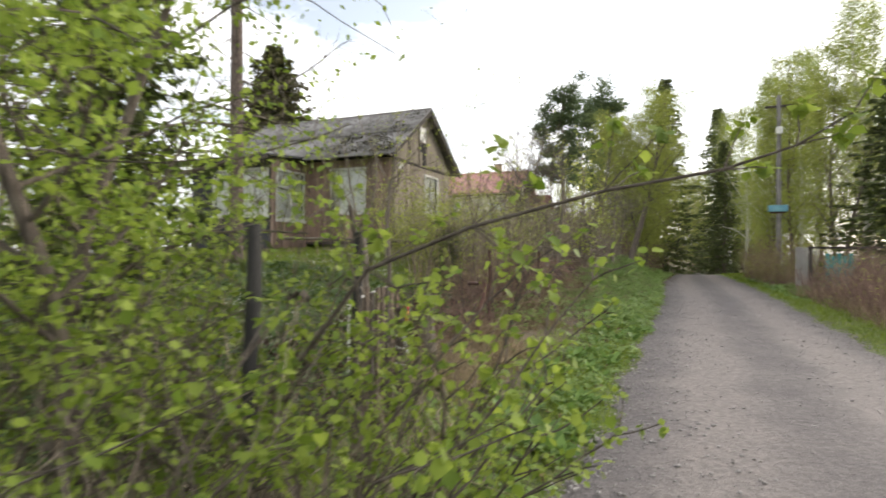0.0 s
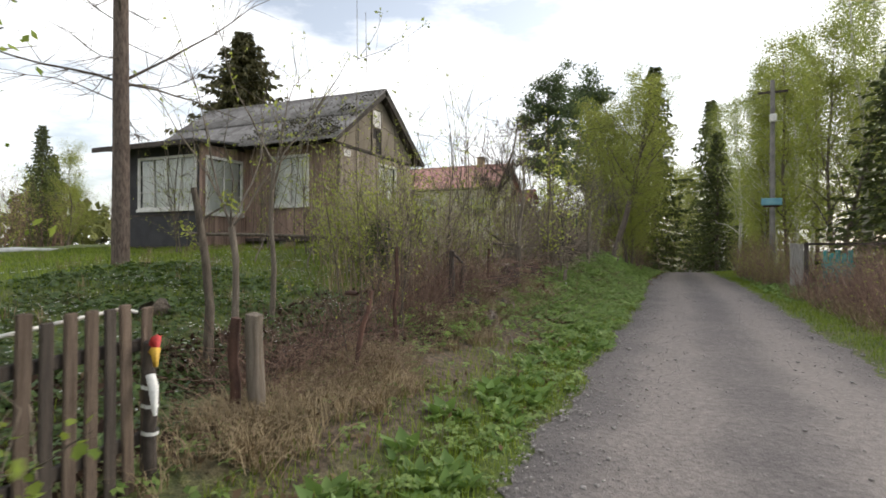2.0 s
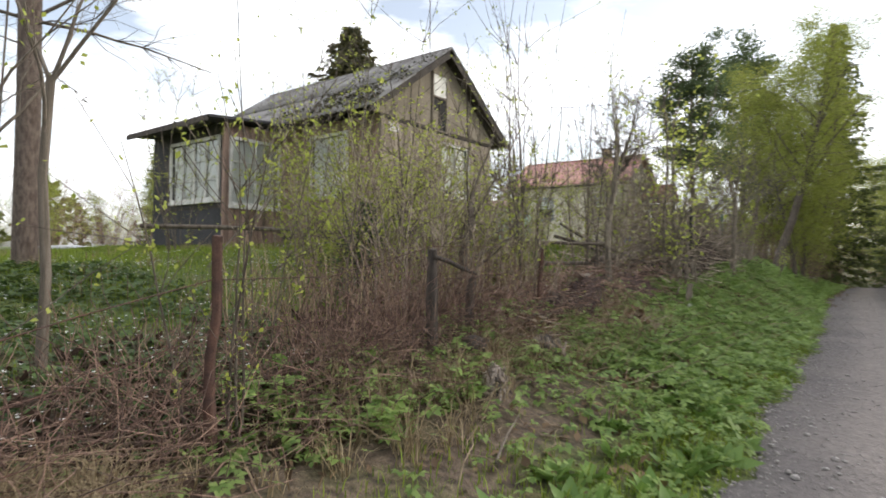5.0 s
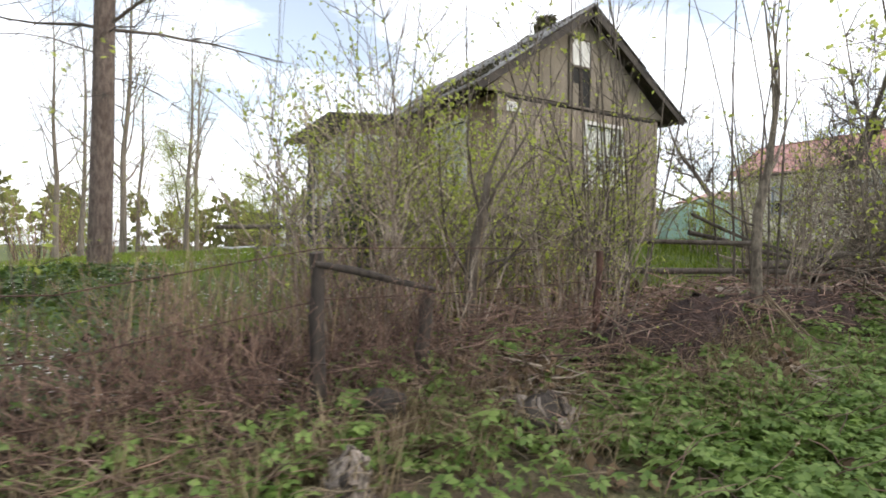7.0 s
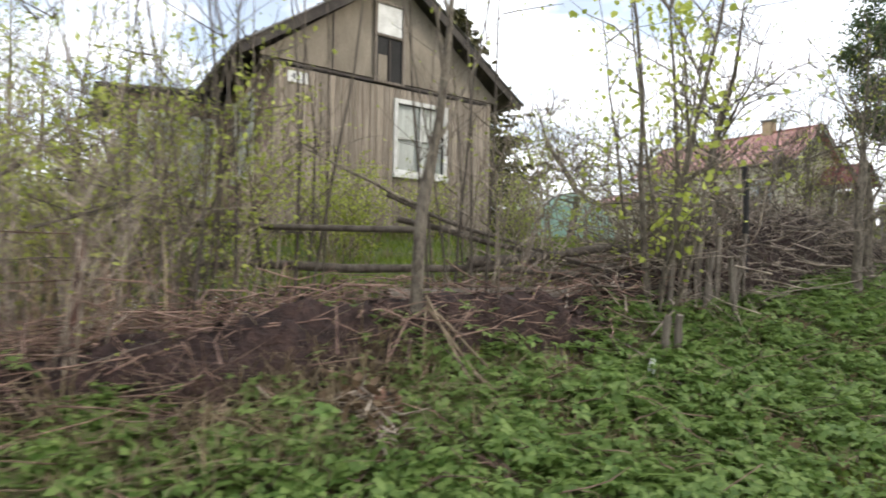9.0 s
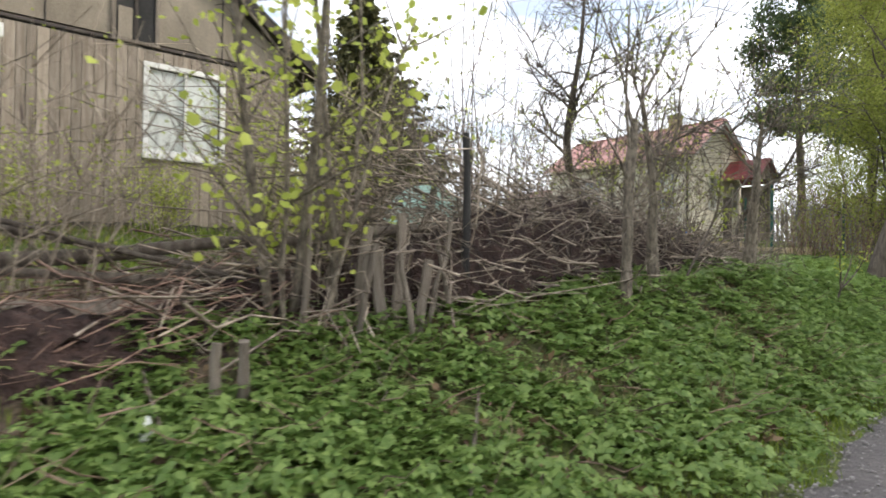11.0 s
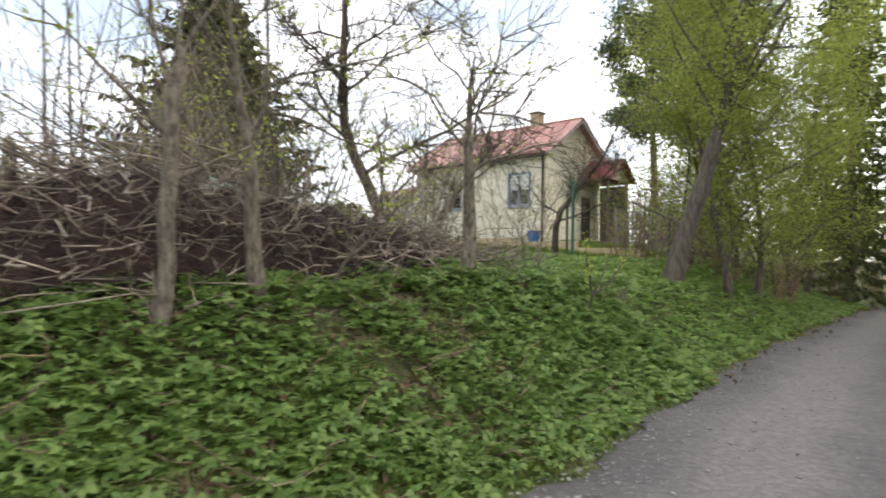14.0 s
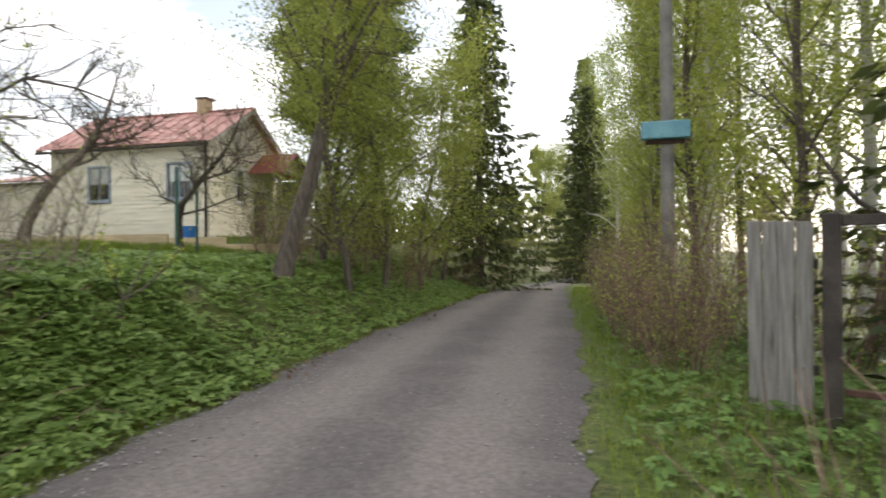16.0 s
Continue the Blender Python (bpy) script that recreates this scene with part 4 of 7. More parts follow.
z = HZ0
while z < HZR - 0.3:
    h = 0.165
    half = (HZR - 0.1 - z - h) / ((HZR - HZ1) / (HYR - HY0 + 0.3))
    for axis, fixed, out, lo, hi, wins in (("x", HY0, -1, HX0, HX1, win_front), ("y", HX1, 1, max(HY0, HYR - half), min(HY1, HYR + half), win_gable)):
        if axis == "x" and z > HZ1 - 0.1:
            continue
        cuts = sorted((w[0] - 0.08, w[1] + 0.08) for w in wins if z + h > w[2] - 0.1 and z < w[3] + 0.1)
        marks = [lo, *[c for cut in cuts for c in cut], hi]
        for a0, a1 in zip(marks[::2], marks[1::2]):
            if a1 - a0 > 0.05:
                part("clapboard", siding(axis, fixed, a0, a1, z, h + 0.012, out), M_CREAM, cream)
    z += h
bm = bmesh.new()
f = bm.faces.new([bm.verts.new((HX1 - 0.1, y, zz)) for y, zz in ((HY0, HZ1), (HY1, HZ1), (HYR, HZR - 0.08))])
ext = bmesh.ops.extrude_face_region(bm, geom=[f])
bmesh.ops.translate(bm, vec=(0.1, 0, 0), verts=[v for v in ext["geom"] if isinstance(v, bmesh.types.BMVert)])
bmesh.ops.recalc_face_normals(bm, faces=bm.faces)
part("gable_wall", bm, M_CREAM, cream)
for a, b, c, d in win_front:
    window(cream, "x", HY0 - 0.02, a + 0.02, b - 0.02, c + 0.02, d - 0.02, 2, 1, -1, M_BLUEFRAME, M_CURTAIN, 0.5)
for a, b, c, d in win_gable:
    window(cream, "y", HX1 + 0.02, a + 0.02, b - 0.02, c + 0.02, d - 0.02, 1, 2, 1, M_WHITE, M_CURTAIN, 0.4)
hs = math.degrees(math.atan((HZR - HZ1) / (HYR - HY0)))
hrun = (HYR - HY0 + 0.42) / math.cos(radians(hs))
croof = part("roof", box(HX0 - 0.35, HYR - 0.09, HZR - 0.02, HX1 + 0.4, HYR + 0.09, HZR + 0.05, 0.02), M_REDROOF, cream, "faded red sheet-metal roof with standing seams")
cp = box_mesh("roof_panel", 0, 0, -0.02, 0.60, hrun, 0.0, bevel=0)
cs = box_mesh("roof_seam", 0.585, 0, -0.01, 0.61, hrun, 0.035, bevel=0)
for me in (cp, cs):
    me.materials.append(M_REDROOF)
for side in (-1, 1):
    for c in range(14):
        x = HX0 - 0.35 + c * 0.61
        base = Matrix.Translation((x, HYR, HZR)) if side > 0 else Matrix.Translation((x + 0.61, HYR, HZR)) @ pose(0, 0, 0, 0, 0, 180)
        m = base @ pose(0, 0, 0, -hs, 0, 0)
        part("roof_panel", cp, None, croof, "", m @ pose(0, 0, 0.004 * (c % 2)))
        part("roof_seam", cs, None, croof, "", m)
    for xx in (HX1 + 0.38, HX0 - 0.37):
        bm = box(xx, 0, -0.18, xx + 0.03, hrun, -0.025, 0.004)
        part("barge_board", bm, M_WHITE, croof, "", Matrix.Translation((0, HYR, HZR)) @ (pose(0, 0, 0, -hs, 0, 0) if side > 0 else Matrix.Scale(-1, 4, (0, 1, 0)) @ pose(0, 0, 0, -hs, 0, 0)))
part("gutter", tubes_mesh("gutter", [([(HX0 - 0.3, HY0 - 0.45, HZ1 - 0.42), (HX1 + 0.3, HY0 - 0.45, HZ1 - 0.42)], [0.06, 0.06])], 8), M_FASCIA, croof)
part("downpipe", tubes_mesh("downpipe", [([(HX1 - 0.05, HY0 - 0.1, HZ1 - 0.1), (HX1 - 0.05, HY0 - 0.1, 3.5), (HX1 - 0.05, HY0 - 0.1, HZ0)], [0.05, 0.05, 0.05])], 8), M_FASCIA, cream, "dark downpipe")
chim = part("chimney", box(-13.71, HYR - 0.25, HZR - 0.3, -13.21, HYR + 0.25, HZR + 0.55, 0.02), M_BRICK, croof, "yellow-brown brick chimney")
part("cap", box(-13.77, HYR - 0.31, HZR + 0.55, -13.15, HYR + 0.31, HZR + 0.63, 0.01), M_STONE, chim)
# annexe at the far end and the entrance porch on the gable
part("annexe_wall", box(-23.2, 39.0, 1.6, HX0 - 0.02, 41.6, 4.75, 0.01), M_CREAM, cream)
part("annexe_roof", box(-23.5, 0, 0, HX0 - 0.37, 3.2, 0.07, 0.01), M_REDROOF, cream, "", Matrix.Translation((0, 38.6, 4.7)) @ pose(0, 0, 0, 14, 0, 0))
for yy in (41.35, 43.3):
    part("porch_post", box(-10.0, yy - 0.06, 1.3, -9.88, yy + 0.06, 4.95), M_GREYWOOD, cream)
part("porch_door", box(HX1 + 0.04, 41.55, 1.9, HX1 + 0.12, 42.3, 4.3, 0.01), M_DARKWOOD, cream, "dark plank house door")
part("porch_side", box(-11.3, 43.3, 1.6, -9.9, 43.38, 4.9, 0.01), M_GREYWOOD, cream, "grey boarded porch side")
for k in range(9):
    part("porch_baluster", box(-9.97, 41.45 + 0.2 * k, 1.7, -9.93, 41.55 + 0.2 * k, 2.9, 0.006), M_GREYWOOD, cream)
for side in (1, -1):
    bm = box(0, 0, 0, 1.8, 1.62, 0.05, 0.01)
    part("porch_roof", bm, M_REDROOF2, cream, "dark red porch roof", Matrix.Translation((HX1 + 0.05, 42.3 - 1.26 * side, 4.98)) @ Matrix.Diagonal((1, side, 1, 1)) @ pose(0, 0, 0, 39, 0, 0))
bm = bmesh.new()
f = bm.faces.new([bm.verts.new((-9.9, y, zz)) for y, zz in ((41.2, 5.02), (43.4, 5.02), (42.3, 5.92))])
ext = bmesh.ops.extrude_face_region(bm, geom=[f])
bmesh.ops.translate(bm, vec=(0.05, 0, 0), verts=[v for v in ext["geom"] if isinstance(v, bmesh.types.BMVert)])
part("porch_gable", bm, M_GREYWOOD, cream)
# grey picket fence between the porch and the trees
yard_fence = thing("picket_fence", "weathered grey picket fence beside the cream house", "fence", at=pose(-7.3, 36.6, float(ground_z(-6.0, 36.6))))
frng = np.random.default_rng(17)
for k in range(22):
    part("picket", box(-0.05, -0.012, 0.0, 0.05, 0.012, 1.5 + frng.uniform(-0.08, 0.08), 0.008), M_PALEPLANK, yard_fence, "", pose(k * 0.145, 0, 0, 0, frng.uniform(-1.5, 1.5), frng.uniform(-3, 3)))
for zz in (0.4, 1.15):
    part("rail", box(-0.06, 0.014, zz, 3.12, 0.05, zz + 0.08), M_GREYWOOD, yard_fence)

# low plank edging along the yard of the cream house
for k in range(5):
    x0 = -14.4 + k * 1.9
    g = min(float(ground_z(x0, 33)), float(ground_z(x0 + 1.9, 33)))
    pl = solo("edging_plank", box(0, -0.025, 0, 1.88, 0.025, 0.36, 0.006), M_PLANK, "raw yellow plank edging of a garden bed", "plank", "garden bed planks", at=Matrix.Translation((x0, 33 + 0.02 * (k % 2), g + 0.02)))
# fence wires, posts and things in the far yard
gp = [(-3.93, 27.5, 2.95), (-5.6, 30.2, 3.0), (-4.3, 33.5, 3.0), (-4.1, 37.5, 3.0)]
for x, y, top in gp:
    g = float(ground_z(x, y))
    post = thing("fence_post", "dark green steel fence post on the bank", "post", "green fence posts", at=pose(x, y, g))
    part("pole", tubes_mesh("pole", [([(0, 0, -0.1), (0, 0, (top - g) / 2), (0, 0, top - g)], [0.03, 0.03, 0.03])], 8), M_GREENPOST, post)
    part("cap", tubes_mesh("cap", [([(0, 0, top - g), (0, 0, top - g + 0.04)], [0.035, 0.02])], 8), M_GREENPOST, post)
bucket = thing("bucket", "bright blue plastic bucket on the ground by the house wall", "bucket", at=pose(-10.3, 35.9, float(ground_z(-10.3, 35.9))))
part("body", tubes_mesh("body", [([(0, 0, 0), (0, 0, 0.2), (0, 0, 0.4)], [0.19, 0.22, 0.25])], 14), M_BLUE, bucket)
part("rim", tubes_mesh("rim", [([(0, 0, 0.39), (0, 0, 0.42)], [0.265, 0.265])], 14), M_BLUE, bucket)
# plastic tunnel behind the brush pile
tun = thing("garden_tunnel", "pale green plastic film garden tunnel on hoops", "greenhouse", at=pose(-12.6, 25.0, float(ground_z(-12.6, 25.0)), 0, 0, -40))
nseg, L = 15, 3.6
th = np.linspace(0, np.pi, nseg)
v = np.array([(x, -1.15 * math.cos(t), 1.4 * math.sin(t) + 0.03 * math.sin(9 * x)) for x in np.linspace(0, L, 9) for t in th])
i = np.arange(8)[:, None] * nseg + np.arange(nseg - 1)[None, :]
part("film", mesh_of("film", v, np.stack([i, i + 1, i + nseg + 1, i + nseg], -1).reshape(-1, 4), True), M_POLY, tun)
for k in range(4):
    part("hoop", tubes_mesh("hoop", [([(L * k / 3, -1.17 * math.cos(t), 1.42 * math.sin(t)) for t in th], [0.02] * nseg)], 6), M_GREYWOOD, tun)
bm = bmesh.new()
bm.faces.new([bm.verts.new((0.02, -1.15 * math.cos(t), 1.4 * math.sin(t))) for t in th])
part("end_wall", bm, M_POLY, tun)

# ---- posts and fence along the bank ----
def rough_post(name, label, x, y, top, r, mat, lean=(0, 0), sides=8, group="", extra=None, coarse=0.07, category="post"):
    g = float(ground_z(x, y))
    h = top - g
    k = np.linspace(-0.15 / max(h, 0.2), 1, 7)
    lr = np.random.default_rng(int(abs(x * 1000 + y * 100)))
    pts = np.stack([lean[0] * k + lr.normal(0, 0.008, 7), lean[1] * k + lr.normal(0, 0.008, 7), h * k], 1)
    rad = r * (1.05 - 0.12 * k) * (1 + lr.normal(0, 0.04, 7))
    v, f, tri = tube_arrays(pts, rad, sides)
    v = v + lr.normal(0, r * coarse, v.shape)
    t = thing(name, label, category, group, at=pose(x, y, g))
    shaft = part("shaft", mesh_of("shaft", v, f, smooth=sides > 6), mat, t)
    used = np.unique(tri)
    part("top_end", mesh_of("top_end", v[used], np.searchsorted(used, tri)), mat, shaft)
    if extra:
        extra(t, h)
    return t


def pipe_cap(t, h):
    part("cross_cap", tubes_mesh("cross_cap", [([(-0.07, 0.02, h - 0.01), (0.0, 0.0, h), (0.08, -0.02, h - 0.01)], [0.022, 0.026, 0.02])], 7), M_RUST, t)


rough_post("fence_post", "leaning rusty iron fence pipe with a cross cap", -2.28, 5.5, 1.06, 0.026, M_RUST, (0.08, 0.26), group="rusty fence posts", extra=pipe_cap)
rough_post("fence_post", "rusty iron fence post among dead canes", -2.54, 6.9, 1.51, 0.033, M_RUST, (0.0, 0.05), 4, "rusty fence posts")
rough_post("fence_post", "dark old fence post with a split top", -2.67, 9.05, 1.46, 0.047, M_DARKWOOD, (0.0, -0.02), 6, "rusty fence posts")
rough_post("fence_post", "thin rusty iron fence post in the scrub", -2.88, 11.42, 1.5, 0.03, M_RUST, (0.03, 0.02), 5, "rusty fence posts")
rough_post("fence_post", "short dark rotten fence post under a sagging rail", -2.78, 9.78, 1.2, 0.05, M_DARKWOOD, (0.0, 0.02), 7, "rusty fence posts")
solo("sagging_rail", tubes_mesh("sagging_rail", [([(-2.62, 9.0, 1.40), (-2.66, 9.25, 1.36), (-2.72, 9.55, 1.29), (-2.76, 9.85, 1.23)], [0.018, 0.024, 0.022, 0.015])], 8), M_DARKWOOD, "sagging grey rail resting on two old fence posts", "rail")
rough_post("fence_post", "tall black tarred fence post by the picket gate", -1.96, 2.12, 1.62, 0.035, M_BLACKPOST, (0.02, 0.0), 8, "old gate posts")
rough_post("fence_post", "stout sawn grey wooden gate post", -2.30, 4.21, 0.98, 0.07, M_GREYWOOD, (-0.03, -0.02), 7, "old gate posts")
rough_post("fence_post", "dark iron post beside the sawn wooden post", -2.46, 4.14, 0.95, 0.045, M_RUST, (0.0, 0.0), 4, "old gate posts")
rough_post("fence_post", "tall black tarred fence post in the shrub", -1.31, 0.30, 1.58, 0.033, M_BLACKPOST, (0.0, 0.02), 8, "old gate posts")


def ribbons(t, h):
    for z in (0.55, 0.68, 0.36):
        part("white_tape", tubes_mesh("white_tape", [([(0, 0, z * h), (0.004, 0, z * h + 0.022)], [0.05, 0.05])], 8), M_TAPE, t, "white tape band")
    for nm, mat, pts in (("red_ribbon", M_REDTAPE, [(0.045, -0.01, h - 0.01), (0.075, -0.02, h + 0.03), (0.09, -0.025, h - 0.04)]), ("yellow_ribbon", M_YELTAPE, [(0.045, -0.015, h - 0.05), (0.08, -0.03, h - 0.03), (0.085, -0.03, h - 0.13)]), ("white_rag", M_TAPE, [(0.04, -0.03, h - 0.18), (0.075, -0.04, h - 0.25), (0.10, -0.05, h - 0.40)])):
        part(nm, tubes_mesh(nm, [(pts, [0.028, 0.03, 0.012])], 5), mat, t)


rough_post("marker_post", "dark stake with white tape bands and red and yellow ribbon", -2.10, 3.10, 0.95, 0.042, M_DARKWOOD, (0.0, 0.0), 7, extra=ribbons)
# picket gate
gate = thing("picket_gate", "old dark wooden picket gate with a white pipe along its top", "gate", at=pose(-2.0, 2.22, float(ground_z(-2.1, 2.6)) + 0.02, 0, 0, 99))
for k in range(8):
    x = 0.02 + k * 0.125
    lr = rng.uniform(-1, 1, 3)
    part("picket", box(-0.038, -0.012, -0.04, 0.038, 0.012, 1.03 + 0.03 * lr[0], 0.008), M_DARKWOOD if k in (2, 5) else M_PICKET, gate, "", pose(x, 0.0, 0, 0, lr[1] * 1.5, lr[2] * 4))
for z in (0.22, 0.76):
    part("rail", box(-0.05, 0.014, z, 0.94, 0.05, z + 0.07), M_DARKWOOD, gate)
part("pipe", tubes_mesh("pipe", [([(-0.03, 0.07, 0.4), (-0.02, 0.07, 0.90), (0.05, 0.07, 0.95), (0.4, 0.07, 0.98), (0.8, 0.07, 1.01), (0.9, 0.07, 0.98)], [0.011] * 6)], 7), M_WHITE, gate, "white painted pipe")
# fence wires
for z in (0.35, 0.65, 0.95):
    pts = [(-2.3, 5.5, float(ground_z(-2.3, 5.5)) + z * 0.8), (-2.42, 6.2, float(ground_z(-2.4, 6.2)) + z - 0.08), (-2.54, 6.9, float(ground_z(-2.54, 6.9)) + z), (-2.58, 7.8, float(ground_z(-2.58, 7.8)) + z - 0.07), (-2.67, 9.05, float(ground_z(-2.67, 9.05)) + z), (-2.77, 10.2, float(ground_z(-2.77, 10.2)) + z - 0.1), (-2.88, 11.42, float(ground_z(-2.88, 11.42)) + z * 0.8)]
    solo("fence_wire", tubes_mesh("fence_wire", [(pts, [0.0035] * 7)], 4), M_RUST, "thin rusty wire strung between fence posts", "wire", "fence wires")

# posts by the brush pile
rough_post("fence_post", "dark steel pipe standing in the brush pile", -2.64, 17.7, 2.47, 0.035, M_BLACKPOST, (0.0, 0.0), 7, "posts by the brush pile")
for x, y, t, r, ln in ((-2.45, 16.55, 1.5, 0.026, 0.12), (-2.35, 16.95, 1.45, 0.024, -0.14), (-2.5, 17.2, 1.7, 0.024, 0.22), (-2.6, 16.2, 1.95, 0.03, 0.05), (-2.5, 17.45, 1.55, 0.02, -0.2), (-2.15, 15.5, 0.95, 0.035, 0.0), (-2.15, 15.65, 0.95, 0.035, 0.0)):
    rough_post("stake", "pale old fence stake leaning by the brush pile", x, y, t, r, M_GREYWOOD, (0.03, ln), 6, "old stakes", category="stake")

# ---- the brush pile ----
rng = np.random.default_rng(5)
# core of the heap, its near-black brown painting the shade between the sticks
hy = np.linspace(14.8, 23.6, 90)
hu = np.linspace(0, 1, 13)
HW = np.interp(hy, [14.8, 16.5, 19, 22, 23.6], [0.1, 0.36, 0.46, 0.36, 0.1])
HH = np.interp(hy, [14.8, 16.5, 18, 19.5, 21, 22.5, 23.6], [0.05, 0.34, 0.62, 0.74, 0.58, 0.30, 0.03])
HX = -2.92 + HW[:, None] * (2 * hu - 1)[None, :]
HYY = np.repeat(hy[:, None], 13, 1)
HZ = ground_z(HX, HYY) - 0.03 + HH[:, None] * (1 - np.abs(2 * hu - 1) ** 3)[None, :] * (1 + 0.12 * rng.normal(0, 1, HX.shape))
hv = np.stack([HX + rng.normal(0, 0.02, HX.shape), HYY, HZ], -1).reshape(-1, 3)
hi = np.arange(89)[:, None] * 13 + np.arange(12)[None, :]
solo("rotted_heap", mesh_of("rotted_heap", hv, np.stack([hi, hi + 1, hi + 14, hi + 13], -1).reshape(-1, 4), True), M_MULCH_SHADE, "dark brown mound painting the shaded hollows of the brush heap", "heap", kind="stuff")
hy = np.linspace(10.4, 15.7, 60)
HW = np.interp(hy, [10.4, 11.5, 13.5, 15, 15.7], [0.08, 0.26, 0.3, 0.28, 0.1])
HH = np.interp(hy, [10.4, 11.5, 12.6, 13.4, 14.6, 15.7], [0.0, 0.22, 0.3, 0.2, 0.26, 0.02])
HX = -2.78 + 0.08 * np.sin(hy * 1.7)[:, None] + HW[:, None] * (2 * hu - 1)[None, :]
HYY = np.repeat(hy[:, None], 13, 1)
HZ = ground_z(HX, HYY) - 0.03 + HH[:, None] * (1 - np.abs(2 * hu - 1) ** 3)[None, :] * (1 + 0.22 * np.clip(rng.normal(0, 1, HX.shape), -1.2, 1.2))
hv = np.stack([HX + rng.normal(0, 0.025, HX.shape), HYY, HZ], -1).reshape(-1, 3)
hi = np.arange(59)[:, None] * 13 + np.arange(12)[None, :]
solo("rotted_heap", mesh_of("rotted_heap", hv, np.stack([hi, hi + 1, hi + 14, hi + 13], -1).reshape(-1, 4), True), M_MULCH_SHADE, "low dark red-brown bank of rotted wood under brush", "heap", kind="stuff")
rough_log = np.array([(-3.3, 13.5), (-3.22, 14.1), (-3.12, 14.8), (-3.05, 15.5)])
solo("old_log", tubes_mesh("old_log", [(np.stack([rough_log[:, 0], rough_log[:, 1], ground_z(rough_log[:, 0], rough_log[:, 1]) + np.array([0.14, 0.1, 0.08, 0.05])], 1), [0.10, 0.115, 0.11, 0.09])], 9), M_GREYWOOD, "thick grey weathered log lying behind a thin tree", "log")
for dx, dy, L, r in ((0.75, 0.1, 0.4, 0.011), (0.6, 0.5, 0.34, 0.010), (0.8, 0.3, 0.3, 0.013), (0.5, -0.35, 0.3, 0.009)):
    ax, ay = -2.72, 13.5
    q = np.linspace(0, 1, 5)
    xs, ys = ax + dx * q, ay + dy * q
    solo("dry_stalk", tubes_mesh("dry_stalk", [(np.stack([xs, ys, ground_z(xs, ys) + 0.02 + L * 0.75 * (1 - q) ** 1.2], 1), np.linspace(r, r * 0.7, 5))], 6), M_TANSTALK, "pale tan broken stalk leaning against a thin tree", "stalk", "broken stalks")
n = 1250
cy = 15.2 + 8.4 * rng.beta(1.5, 1.2, n)
cx = -3.28 + rng.normal(0, 0.36, n)
hp = np.interp(cy, [15, 16.3, 17.5, 19, 20.5, 22, 23.6], [0.15, 0.3, 0.52, 0.72, 0.6, 0.4, 0.15])
cz = ground_z(cx, cy) + hp * rng.uniform(0.02, 1.0, n) * np.clip(1.2 - np.abs(cx + 3.1) / 0.9, 0.15, 1)
ln = rng.uniform(0.5, 1.9, n)
az = rng.normal(np.pi / 2, 0.95, n)
el = rng.normal(0.04, 0.28, n)
d = np.stack([np.cos(az) * np.cos(el), np.sin(az) * np.cos(el), np.sin(el)], 1) * ln[:, None] / 2
c = np.stack([cx, cy, cz], 1)
a, b = c - d, c + d
for q in (a, b):
    q[:, 2] = np.maximum(q[:, 2], ground_z(q[:, 0], q[:, 1]) + 0.01)
solo("brush_pile", sticks_mesh("brush_pile", rng, a, b, rng.uniform(0.004, 0.013, n), rng.uniform(0.002, 0.005, n), 0.04, 4, 4), M_STICK, "long heap of grey cut branches and twigs", "brush pile", kind="stuff")
# older, browner brush under the thin tree
n = 560
cy = rng.uniform(10.2, 16.6, n)
cx = -3.0 + rng.normal(0, 0.30, n)
cz = ground_z(cx, cy) + 0.32 * rng.uniform(0.0, 1.0, n) * np.clip(1.2 - np.abs(cx + 3.0) / 0.8, 0.1, 1)
az, el, ln = rng.normal(np.pi / 2, 0.8, n), rng.normal(0.0, 0.2, n), rng.uniform(0.3, 1.3, n)
d = np.stack([np.cos(az) * np.cos(el), np.sin(az) * np.cos(el), np.sin(el)], 1) * ln[:, None] / 2
c = np.stack([cx, cy, cz], 1)
a, b = c - d, c + d
for q in (a, b):
    q[:, 2] = np.maximum(q[:, 2], ground_z(q[:, 0], q[:, 1]) + 0.01)
solo("brush_pile", sticks_mesh("brush_pile", rng, a, b, rng.uniform(0.003, 0.008, n), 0.002, 0.06, 4, 4), M_CANE, "low heap of old red-brown brushwood", "brush pile", kind="stuff")
# long springy branches sticking out over the pile
n = 46
by = rng.uniform(16.5, 20.5, n)
a = np.stack([-3.2 + rng.normal(0, 0.25, n), by, ground_z(-3.2 + 0 * by, by) + rng.uniform(0.4, 1.0, n)], 1)
az = np.pi * 1.5 + rng.normal(0, 0.35, n)
el = rng.uniform(0.02, 0.42, n)
b = a + np.stack([np.cos(az) * np.cos(el), np.sin(az) * np.cos(el), np.sin(el)], 1) * rng.uniform(1.2, 3.0, n)[:, None]
solo("cut_branches", sticks_mesh("cut_branches", rng, a, b, rng.uniform(0.005, 0.012, n), 0.0025, 0.03, 4, 5), M_STICK, "springy bare cut branches leaning out of the heap", "branches", kind="stuff")
